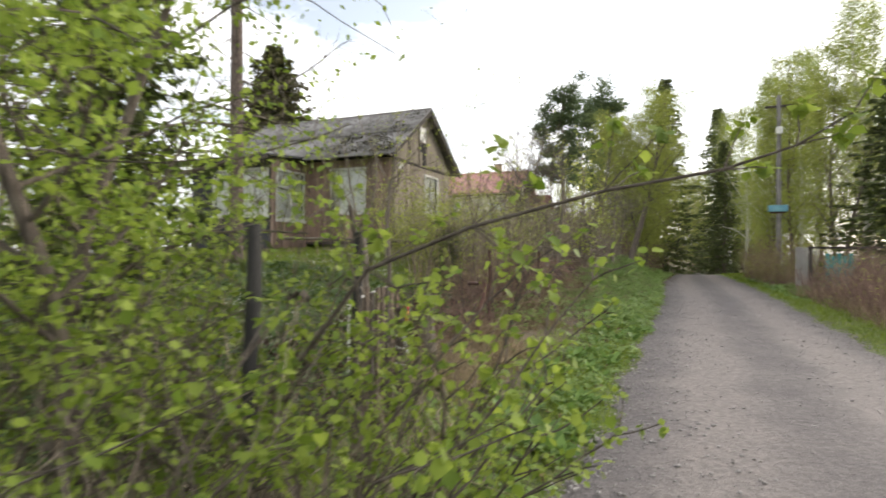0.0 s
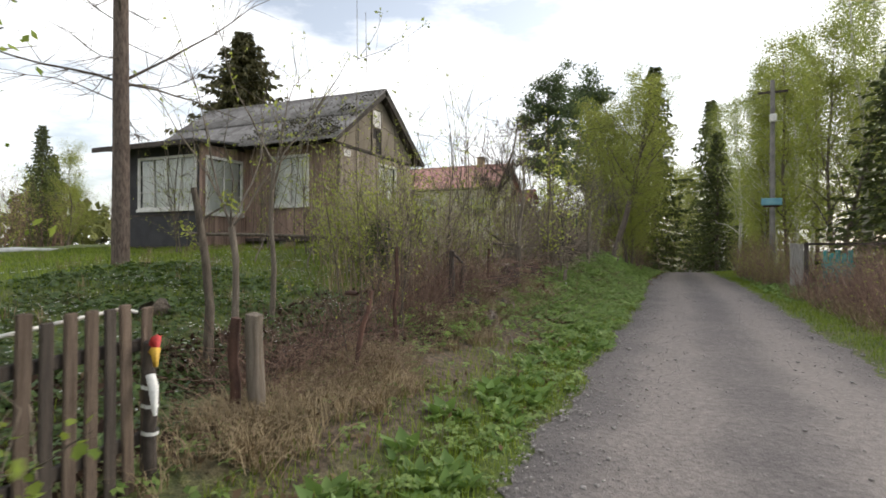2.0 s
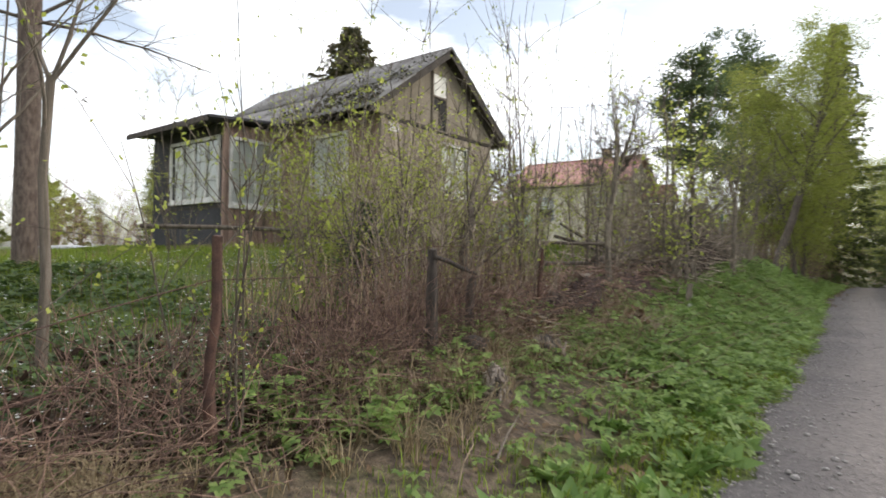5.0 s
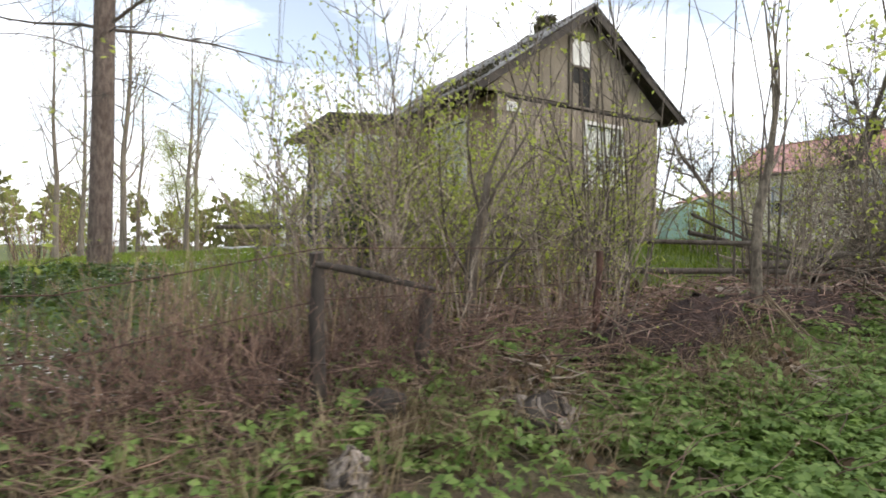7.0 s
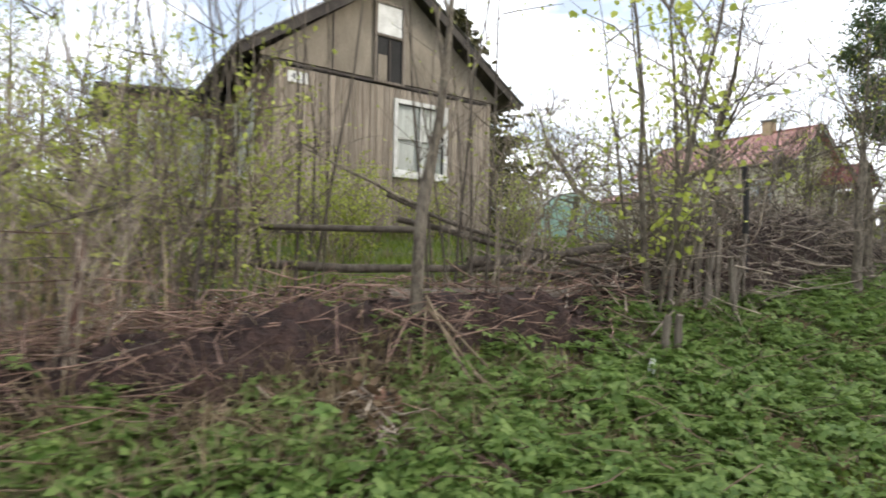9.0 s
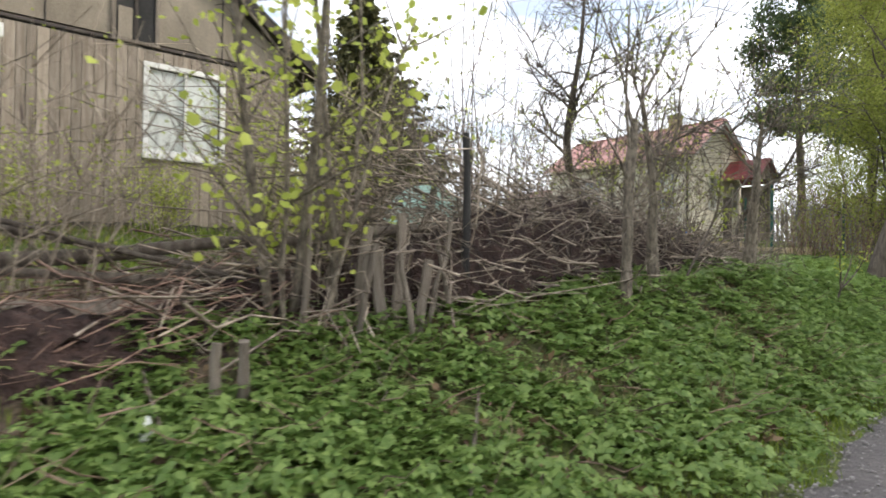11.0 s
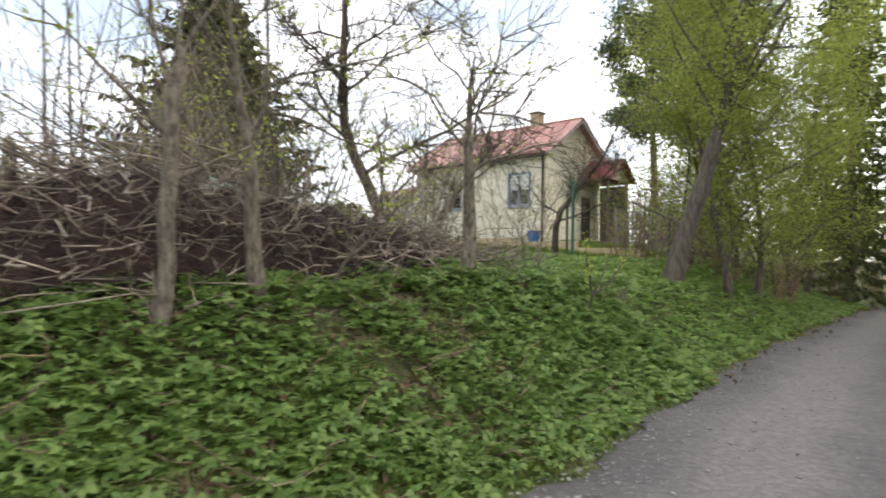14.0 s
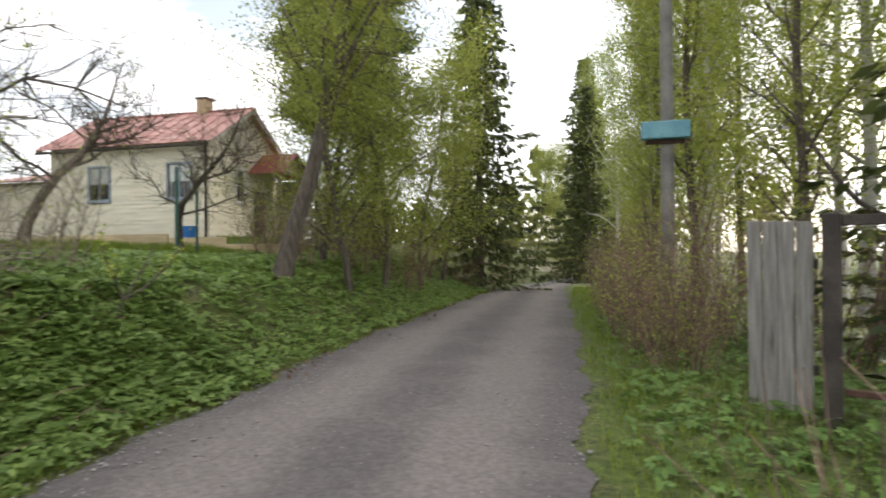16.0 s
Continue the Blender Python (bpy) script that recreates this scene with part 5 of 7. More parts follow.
# logs
for a, b, r in (((-3.4, 14.4, 1.35), (-2.75, 18.6, 1.75), 0.055), ((-3.2, 15.2, 1.2), (-2.8, 18.2, 1.55), 0.045), ((-3.0, 18.3, 1.3), (-2.9, 22.8, 1.55), 0.07), ((-3.3, 18.9, 1.5), (-3.0, 22.2, 1.5), 0.06), ((-2.8, 20.3, 1.42), (-2.7, 23.3, 1.45), 0.055), ((-8.7, 9.25, 1.82), (-2.85, 13.5, 1.6), 0.036), ((-5.0, 11.6, 1.35), (-3.0, 15.3, 1.25), 0.045), ((-3.9, 13.9, 1.75), (-2.8, 16.4, 1.15), 0.03), ((-3.7, 13.7, 1.9), (-2.9, 15.8, 1.25), 0.022), ((-5.6, 11.7, 1.95), (-3.6, 12.6, 1.65), 0.02)):
    a, b = np.array(a), np.array(b)
    pts = a + (b - a) * np.linspace(0, 1, 7)[:, None] + rng.normal(0, 0.02, (7, 3))
    solo("log", tubes_mesh("log", [(pts, np.linspace(r, r * 0.7, 7) * (1 + rng.normal(0, 0.05, 7)))], 8), M_BARK, "long thin grey fallen trunk lying on the brush", "log", "fallen trunks")
# props leaning on the long fallen trunk
for k, f in enumerate((0.22, 0.36, 0.47, 0.58, 0.72)):
    top = np.array((-8.7, 9.25, 1.84)) + f * np.array((5.85, 4.25, -0.22))
    foot = top + np.array((0.35 + 0.08 * k, -0.75 - 0.1 * (k % 3), 0))
    foot[2] = float(ground_z(foot[0], foot[1])) - 0.02
    top = top + (top - foot) * 0.12
    pts = foot + (top - foot) * np.linspace(0, 1, 5)[:, None] + rng.normal(0, 0.012, (5, 3))
    solo("leaning_stick", tubes_mesh("leaning_stick", [(pts, np.linspace(0.018, 0.010, 5))], 6), M_GREYWOOD, "pale stick leaning on a fallen trunk", "stick", "leaning sticks")
# tangle of thin crooked twigs thrown over the heap
n = 1250
cy = 15.4 + 8.2 * rng.beta(1.5, 1.3, n)
cx = -3.05 + rng.normal(0, 0.42, n)
hp = np.interp(cy, [15, 16.3, 17.5, 19, 20.5, 22, 23.6], [0.25, 0.5, 0.8, 1.0, 0.8, 0.5, 0.2])
c = np.stack([cx, cy, ground_z(cx, cy) + hp * rng.beta(1.6, 1.2, n)], 1)
az, el, ln = rng.uniform(0, 2 * np.pi, n), rng.normal(0.15, 0.45, n), rng.gamma(3.0, 0.22, n)
d = np.stack([np.cos(az) * np.cos(el), np.sin(az) * np.cos(el), np.sin(el)], 1) * ln[:, None] / 2
a, b = c - d, c + d
for q in (a, b):
    q[:, 2] = np.maximum(q[:, 2], ground_z(q[:, 0], q[:, 1]) + 0.01)
solo("brush_pile", sticks_mesh("brush_pile", rng, a, b, rng.uniform(0.003, 0.008, n), 0.002, 0.11, 4, 6), M_STICK, "tangle of crooked grey twigs thrown over the heap", "brush pile", kind="stuff")
# long whippy boughs rising from the heap towards the cottage
n = 64
by = rng.uniform(16.6, 20.2, n)
bx0 = -3.3 + rng.normal(0, 0.3, n)
a = np.stack([bx0, by, ground_z(bx0, by) + rng.uniform(0.3, 0.9, n)], 1)
az, el = np.pi * 1.5 + rng.normal(0.0, 0.45, n), rng.uniform(0.05, 0.75, n)
b = a + np.stack([np.cos(az) * np.cos(el), np.sin(az) * np.cos(el), np.sin(el)], 1) * rng.uniform(1.0, 3.0, n)[:, None]
solo("cut_branches", sticks_mesh("cut_branches", rng, a, b, rng.uniform(0.004, 0.010, n), 0.002, 0.07, 4, 7), M_STICK, "long whippy bare boughs rising out of the heap", "branches", kind="stuff")
# remains of an old fence: split grey boards leaning before the heap
for x, y, h, w, ry, rz in ((-2.56, 16.62, 0.75, 0.09, 4, 80), (-2.5, 16.78, 0.6, 0.10, -5, 95), (-2.52, 16.92, 0.85, 0.08, 3, 85), (-2.46, 17.08, 0.55, 0.09, 10, 92)):
    bm = box(-w / 2, -0.014, -0.1, w / 2, 0.014, h, 0.008)
    bmesh.ops.subdivide_edges(bm, edges=[e for e in bm.edges if abs(e.verts[0].co.z - e.verts[1].co.z) > 0.5], cuts=3)
    for vv in bm.verts:
        vv.co.x += 0.012 * math.sin(9 * vv.co.z + 5 * y)
        vv.co.y += 0.012 * math.sin(5 * vv.co.z + 3 * x)
    solo("fence_board", bm, M_GREYWOOD, "split grey board of a fallen fence by the heap", "board", "fallen fence boards", at=pose(x, y, float(ground_z(x, y)), 0, ry, rz))

# ---- right side of the road ----
sg = thing("plank_gate", "grey weathered plank gate leaf beside the road", "gate", at=pose(4.34, 24.72, float(ground_z(4.34, 24.72)), 0, 0, -58))
for k in range(4):
    part("plank", box(0.0, -0.012, 0.02, 0.145, 0.012, 1.66 - 0.01 * k, 0.006), M_PALEPLANK, sg, "", pose(0.15 * k, 0.006 * (k % 2), 0, 0, 0.4 * (k - 1.5), 0))
for z in (0.4, 1.25):
    part("rail", box(0.0, 0.016, z, 0.62, 0.055, z + 0.08), M_DARKWOOD, sg)
fg = thing("steel_gate", "rusty steel gate frame standing open by the road", "gate", at=pose(4.72, 24.0, float(ground_z(4.72, 24.0)), 0, 0, -25))
part("gate_post", box(-0.06, -0.06, -0.1, 0.06, 0.06, 1.62, 0.012), M_FASCIA, fg)
part("top_rail", box(0.06, -0.025, 1.52, 2.4, 0.025, 1.6, 0.006), M_FASCIA, fg)
part("bottom_rail", box(0.07, -0.02, 0.25, 2.4, 0.02, 0.3, 0.006), M_RUST, fg)
part("stile", box(2.35, -0.022, 0.3, 2.4, 0.022, 1.52, 0.006), M_RUST, fg)
part("sheet", box(0.5, -0.008, 0.3, 2.35, 0.008, 0.95, 0.002), M_DARKWOOD, fg, "dark board infill")
tf = thing("teal_fence", "short teal painted board fence behind dead scrub", "fence", at=pose(4.75, 21.6, float(ground_z(4.75, 21.6)), 0, 0, -15))
for k in range(5):
    part("board", box(k * 0.16, -0.012, 0.1, k * 0.16 + 0.12, 0.012, 1.4 - 0.1 * (k % 2), 0.006), M_TEAL, tf)
part("rail", box(-0.05, 0.014, 0.9, 0.85, 0.05, 0.97), M_TEAL, tf)
pole = thing("utility_pole", "grey concrete utility pole with a lamp and a blue box", "pole", at=pose(4.46, 30.2, float(ground_z(4.46, 30.2))))
part("shaft", tubes_mesh("shaft", [([(0, 0, -0.2), (0, 0, 3), (0, 0, 6), (0, 0, 9.2)], [0.13, 0.12, 0.11, 0.10])], 10), M_CONCRETE, pole)
bx = part("blue_box", box(-0.48, -0.27, 3.46, 0.36, -0.12, 3.78, 0.02), M_LIGHTBLUE, pole, "faded pale blue sign box")
part("bracket", box(-0.4, -0.15, 3.38, 0.28, -0.1, 3.46, 0.01), M_RUST, bx)
lamp = part("lamp_head", box(-0.14, -0.34, 7.25, 0.14, -0.12, 7.6, 0.03), M_WHITE, pole, "white street lamp head")
part("lamp_arm", tubes_mesh("lamp_arm", [([(0, 0, 7.2), (0, -0.1, 7.3), (0, -0.2, 7.35)], [0.025] * 3)], 6), M_RUST, pole)
part("crossarm", box(-0.6, -0.05, 8.6, 0.6, 0.05, 8.7), M_DARKWOOD, pole)
# thin service wire to the cottage
solo("service_wire", tubes_mesh("service_wire", [([(4.4, 30.2, 8.6), (1.0, 26.6, 7.2), (-3.0, 22.4, 6.0), (-6.0, 19.2, 5.4), (-8.1, 17.2, 5.3)], [0.006] * 5)], 4), M_BLACKPOST, "thin black overhead wire to the cottage", "wire")
# grey sheet heap on the lawn
bm = box(-1.4, -0.5, 0, 1.4, 0.5, 0.14, 0.05)
bmesh.ops.subdivide_edges(bm, edges=bm.edges[:], cuts=3, use_grid_fill=True)
for vv in bm.verts:
    vv.co.z += 0.05 * math.sin(3 * vv.co.x + 2) * math.cos(4 * vv.co.y)
solo("tarpaulin", bm, M_TARP, "pale grey tarpaulin spread on the lawn", "tarpaulin", at=pose(-18.5, 11.6, float(ground_z(-18.5, 11.6)) - 0.03, 0, 0, 12))
# mossy stump on the lawn
rough_post("stump", "low mossy tree stump on the lawn", -5.5, 5.9, 0.68, 0.21, M_BARK, (0, 0), 11, category="stump")
rough_post("stump", "rotten dark stump among the canes", -2.5, 9.35, 0.66, 0.12, M_DARKWOOD, (0.03, 0), 9, coarse=0.2, category="stump")
for k, (sx, sy, sr) in enumerate(((-2.45, 10.5, 0.34), (-2.1, 12.7, 0.28))):
    m = 260
    q = np.stack([sx + rng.normal(0, sr * 0.6, m), sy + rng.normal(0, sr * 0.6, m), np.zeros(m)], 1)
    q[:, 2] = ground_z(q[:, 0], q[:, 1]) + np.clip(sr - np.hypot(q[:, 0] - sx, q[:, 1] - sy), 0.02, 1) * rng.uniform(0.1, 1.1, m)
    e = q + rng.normal(0, 1, (m, 3)) * np.array([0.14, 0.14, 0.06])
    e[:, 2] = np.maximum(e[:, 2], ground_z(e[:, 0], e[:, 1]) + 0.01)
    solo("bark_debris", sticks_mesh("bark_debris", rng, q, e, 0.011, 0.004, 0.08, 3, 2), M_STICK, "torn bark and splinters round a rotten stump", "debris", kind="stuff")
    solo("leaf_litter", simple_leaves("leaf_litter", rng, q + np.array([0, 0, 0.03]), 0.10, 0.06, 0.8), L_LITTER, "flakes of bark and brown leaves on a rotten stump", "leaf litter", kind="stuff")
def peeling_stump(seed, label, x, y, r, h, mat):
    """A collapsed stump: a lumpy core hung with torn plates of bark."""
    rg = np.random.default_rng(seed)
    t = thing("rotten_stump", label, "stump", at=pose(x, y, float(ground_z(x, y)) - 0.05))
    bm = bmesh.new()
    bmesh.ops.create_icosphere(bm, subdivisions=3, radius=1.0)
    for v in bm.verts:
        k = 1 + 0.18 * math.sin(5 * v.co.x + 3 * v.co.y) + 0.12 * math.sin(9 * v.co.z + 4 * v.co.x) + rg.normal(0, 0.04)
        v.co = Vector((v.co.x * r * k, v.co.y * r * k, max(v.co.z, -0.1) * h * k))
    part("core", bm, M_DARKWOOD, t)
    for k in range(64):
        az, u = rg.uniform(0, 2 * math.pi), rg.uniform(0.05, 0.95)
        q = (r * 1.05 * math.cos(az) * math.sqrt(1 - u * u * 0.8), r * 1.05 * math.sin(az) * math.sqrt(1 - u * u * 0.8), h * u)
        w, L = rg.uniform(0.018, 0.045), rg.uniform(0.08, 0.2)
        bp = box(-w / 2, -0.006, -L / 2, w / 2, 0.006, L / 2, 0.003)
        bmesh.ops.subdivide_edges(bp, edges=[e for e in bp.edges if abs(e.verts[0].co.z - e.verts[1].co.z) > 0.05], cuts=2)
        for v in bp.verts:
            v.co.y += 0.9 * v.co.z ** 2
            v.co.x += 0.01 * math.sin(40 * v.co.z + k)
        part("bark_plate", bp, mat, t, "", Matrix.Translation(q) @ pose(0, 0, 0, rg.uniform(-60, 30), rg.uniform(-35, 35), math.degrees(az) + 90 + rg.uniform(-30, 30)))
    return t


peeling_stump(3, "collapsed grey stump with torn peeling bark on the bank", -2.28, 10.32, 0.27, 0.24, M_PEEL)
peeling_stump(4, "reddish rotten stump breaking apart on the bank", -2.2, 12.85, 0.15, 0.22, M_REDROT)
peeling_stump(5, "small weathered stump in the ground elder", -2.0, 9.0, 0.10, 0.2, M_PEEL)
cup = solo("white_cup", tubes_mesh("white_cup", [([(0, 0, 0.0), (0.01, 0, 0.1), (0.02, 0, 0.17)], [0.022, 0.03, 0.016])], 9), M_TAPE, "white plastic scrap standing among ground elder", "litter", at=pose(-2.04, 15.15, float(ground_z(-2.04, 15.15)) + 0.0))


# ---- trees and shrubs ----
def bent(rng, start, direction, length, n=6, wander=0.08, rise=0.0):
    """A crooked line that starts at a point and wanders."""
    pts = [np.array(start, float)]
    d = unit(np.array(direction, float))
    for _ in range(n - 1):
        d = unit(d + rng.normal(0, wander, 3) + np.array([0, 0, rise]))
        pts.append(pts[-1] + d * length / (n - 1))
    return np.array(pts)


def broadleaf(rng, name, label, height, r, crown_from, spread, limbs, leaves, leaf, leaf_material, bark, lean=(0, 0), droop=0.2, up=0.9, sigma=0.3, subs=5, category="tree", twigs=True, wander=0.06, sides=8, profile=0.55, gnarl=0.13):
    """A tree with a tapered trunk, limbs, twigs and many single leaves round the twigs."""
    t = thing(name, label, category)
    trunk = bent(rng, (0, 0, -0.15), (lean[0], lean[1], 1), height, 10, wander, 0.03)
    tr = r * (1 - np.linspace(0, 1, 10) ** 1.1 * 0.9)
    tr[0] *= 1.25
    part("trunk", tubes_mesh("trunk", [(trunk, tr)], sides), bark, t)
    lines, fine, tips = [], [], []
    for k in range(limbs):
        f = crown_from + (0.97 - crown_from) * (k + rng.uniform(0, 0.8)) / limbs
        idx = f * 9
        i = min(int(idx), 8)
        base = trunk[i] + (trunk[i + 1] - trunk[i]) * (idx - i)
        az = k * 2.4 + rng.uniform(-0.5, 0.5)
        g = (f - crown_from) / (1 - crown_from)
        L = spread * (0.35 + 0.9 * math.sin(math.pi * min(1, (g * (1 - profile) + 0.12) / 0.62 * 0.6 + 0.2))) * (1.05 - 0.6 * g) * rng.uniform(0.55, 1.4)
        limb = bent(rng, base, (math.cos(az), math.sin(az), up * rng.uniform(0.6, 1.4)), L, 7, gnarl, 0.05)
        lr = max(0.012, r * 0.42 * (1.05 - f)) * np.linspace(1, 0.25, 7)
        lines.append((limb, lr))
        for s in range(subs):
            j = rng.integers(2, 7)
            d = unit(limb[min(j, 6)] - limb[j - 1])
            side = unit(np.cross(d, rng.normal(0, 1, 3)))
            sl = L * rng.uniform(0.22, 0.5)
            sub = bent(rng, limb[j - 1], d * 0.6 + side + np.array([0, 0, 0.25 - droop]), sl, 5, 0.16, -droop * 0.3)
            fine.append((sub, np.linspace(max(0.006, lr[0] * 0.3), 0.003, 5)))
            tips.append(sub)
        tips.append(limb[3:])
    for line in lines:
        part("limb", tubes_mesh("limb", [line], 5), bark, t)
    if fine and twigs:
        tagged(part("twig_spray", tubes_mesh("twig_spray", fine, 3), bark, t), kind="stuff")
    if leaves:
        allp = np.vstack(tips)
        load = np.concatenate([np.full(len(c), rng.gamma(1.1, 1.0) + 0.05) for c in tips])
        pick = allp[rng.choice(len(allp), leaves, p=load / load.sum())] + rng.normal(0, 1, (leaves, 3)) * np.array([sigma, sigma, sigma * 0.8])
        pick[:, 2] = np.maximum(pick[:, 2], 0.3)
        tagged(part("crown", simple_leaves("crown", rng, pick, leaf, leaf * 0.62, 0.2, droop), leaf_material, t), kind="stuff")
    return t


def spruce(rng, name, label, height, width, whorls, mat, bark, from_=0.06, per=7, clumps=34, cl=0.34, category="tree"):
    """A conifer: whorls of drooping boughs, each carrying many needle sprays."""
    t = thing(name, label, category)
    trunk = np.array([(0, 0, -0.15), (0.02, 0, height * 0.3), (0, 0.03, height * 0.65), (0, 0, height)])
    part("trunk", tubes_mesh("trunk", [(trunk, [height * 0.014, height * 0.011, height * 0.006, 0.01])], 8), bark, t)
    boughs, P, D = [], [], []
    for w in range(whorls):
        f = from_ + (0.985 - from_) * (w / (whorls - 1)) ** 0.9
        L = width * (1 - f) ** 0.8 * rng.uniform(0.8, 1.15) + 0.12
        for k in range(per):
            az = w * 1.1 + k * 2 * math.pi / per + rng.uniform(-0.3, 0.3)
            l2 = L * rng.uniform(0.5, 1.25)
            s = np.linspace(0, 1, 6)
            droop = -0.42 * s * l2 * (1 - 0.5 * f) + 0.22 * s ** 2 * l2
            line = np.stack([np.cos(az) * s * l2, np.sin(az) * s * l2, height * f + droop], 1)
            boughs.append((line, np.linspace(0.025, 0.004, 6)))
            m = max(5, int(clumps * (0.25 + 0.75 * l2 / width)))
            q = rng.uniform(0.1, 1.0, m)
            base = np.stack([np.interp(q, s, line[:, i]) for i in range(3)], 1)
            dirv = np.array([np.cos(az), np.sin(az), -0.5]) + rng.normal(0, 0.55, (m, 3))
            P.append(base + rng.normal(0, 0.05, (m, 3)))
            D.append(dirv)
    tagged(part("bough_frame", tubes_mesh("bough_frame", boughs, 3), bark, t), kind="stuff")
    P, D = np.vstack(P), np.vstack(D)
    part("needles", simple_leaves("needles", rng, P, cl, cl * 0.42, 0.1, 0.35, D, 0.2), mat, t)
    return t


def pine(rng, name, label, height, r, crown_from, spread, limbs, clumps):
    t = thing(name, label, "tree")
    trunk = bent(rng, (0, 0, -0.15), (0.0, 0.0, 1), height, 10, 0.02, 0.02)
    part("trunk", tubes_mesh("trunk", [(trunk, r * np.linspace(1.1, 0.2, 10))], 10), M_PINEBARK, t)
    lines, P = [], []
    for k in range(limbs):
        f = crown_from + (0.98 - crown_from) * k / limbs
        i = f * 9
        base = trunk[int(i)] + (trunk[min(int(i) + 1, 9)] - trunk[int(i)]) * (i - int(i))
        az = k * 2.4 + rng.uniform(-0.4, 0.4)
        L = spread * rng.uniform(0.5, 1.1) * (1.1 - 0.6 * (f - crown_from) / (1 - crown_from))
        limb = bent(rng, base, (math.cos(az), math.sin(az), 0.25), L, 6, 0.15, 0.08)
        lines.append((limb, np.linspace(r * 0.3, 0.01, 6)))
        m = clumps // limbs
        c = limb[rng.integers(3, 6, 4)] + rng.normal(0, 0.25, (4, 3))
        P.append(c[rng.integers(0, 4, m)] + rng.normal(0, 1, (m, 3)) * np.array([0.36, 0.36, 0.2]))
    for line in lines:
        part("limb", tubes_mesh("limb", [line], 5), M_PINEBARK, t)
    P = np.vstack(P)
    part("needles", simple_leaves("needles", rng, P, 0.24, 0.085, 0.2, -0.3), L_PINE, t)
    return t


def shrub(rng, name, label, height, spread, stems, leaves, leaf, leaf_material, bark, r=0.012, sigma=0.10, side=4, category="shrub", lean=0.35, lobed=False):
    """A clump of upright stems with side twigs and small leaves."""
    t = thing(name, label, category)
    lines, fine, pts = [], [], []
    for k in range(stems):
        az = rng.uniform(0, 2 * math.pi)
        o = spread * 0.35 * math.sqrt(rng.uniform(0, 1))
        st = bent(rng, (o * math.cos(az), o * math.sin(az), -0.05), (lean * math.cos(az) * rng.uniform(0.2, 1.2), lean * math.sin(az) * rng.uniform(0.2, 1.2), 1), height * rng.uniform(0.6, 1.1), 7, 0.07, 0.02)
        lines.append((st, r * rng.uniform(0.6, 1.3) * np.linspace(1, 0.22, 7)))
        for s in range(side):
            j = rng.integers(2, 7)
            d = unit(st[min(j, 6)] - st[j - 1])
            sd = unit(np.cross(d, rng.normal(0, 1, 3)))
            sub = bent(rng, st[j - 1], d * 0.9 + sd, height * rng.uniform(0.12, 0.32), 4, 0.15, 0.03)
            fine.append((sub, np.linspace(r * 0.4, 0.0022, 4)))
            pts.append(sub)
        pts.append(st[4:])
    if stems <= 20:
        for line in lines:
            part("stem", tubes_mesh("stem", [line], 5), bark, t)
    else:
        tagged(part("brush", tubes_mesh("brush", lines, 4), bark, t), kind="stuff")
    if fine:
        tagged(part("twig_spray", tubes_mesh("twig_spray", fine, 3), bark, t), kind="stuff")
    if leaves:
        a = np.vstack(pts)
        q = a[rng.integers(0, len(a), leaves)] + rng.normal(0, sigma, (leaves, 3))
        q[:, 2] = np.maximum(q[:, 2], 0.08)
        me = lobed_leaves("foliage", rng, q, leaf) if lobed else simple_leaves("foliage", rng, q, leaf, leaf * 0.6, 0.3, -0.1)
        tagged(part("foliage", me, leaf_material, t), kind="stuff")
    return t


def place(ob, x, y, s=1.0, turn=0.0, sz=None, dz=0.0, tilt=0.0):
    ob.matrix_basis = pose(x, y, float(ground_z(x, y)) - 0.03 + dz, tilt, 0, turn) @ Matrix.Diagonal((s, s, sz or s, 1))
    return ob


def repeat(ob, x, y, s=1.0, turn=0.0, sz=None, tilt=0.0):
    keep = ob.scale.copy()
    ob.scale = (1, 1, 1)
    o = copy_thing(ob, pose(x, y, float(ground_z(x, y)) - 0.03, tilt, 0, turn) @ Matrix.Diagonal((s, s, sz or s, 1)))
    ob.scale = keep
    return o


R = np.random.default_rng
# willow and other leafing trees on the left edge of the road, beyond the bank
w1 = place(broadleaf(R(21), "willow_tree", "leaning willow with dark ridged trunk and yellow-green young leaves", 9.0, 0.165, 0.30, 2.4, 26, 24000, 0.058, L_WILLOW, M_BARK, (0.15, 0.03), 0.35, 1.0, 0.16, 10, wander=0.06), -2.30, 28.1, 1.0, 0)
w2 = place(broadleaf(R(22), "willow_tree", "slender many-limbed willow in young yellow-green leaf", 8.0, 0.08, 0.10, 2.1, 26, 19000, 0.062, L_WILLOW, M_BARK, (0.02, 0.05), 0.45, 1.0, 0.24, 8, wander=0.09), -1.9, 30.3, 1.0, 40)
for x, y, s, a in ((-1.9, 32.4, 0.95, 130), (-3.1, 31.4, 1.1, 220), (-1.7, 35.2, 0.9, 300), (-2.9, 34.6, 1.1, 75), (-1.9, 38.5, 1.1, 190)):
    repeat(w2, x, y, s, a)
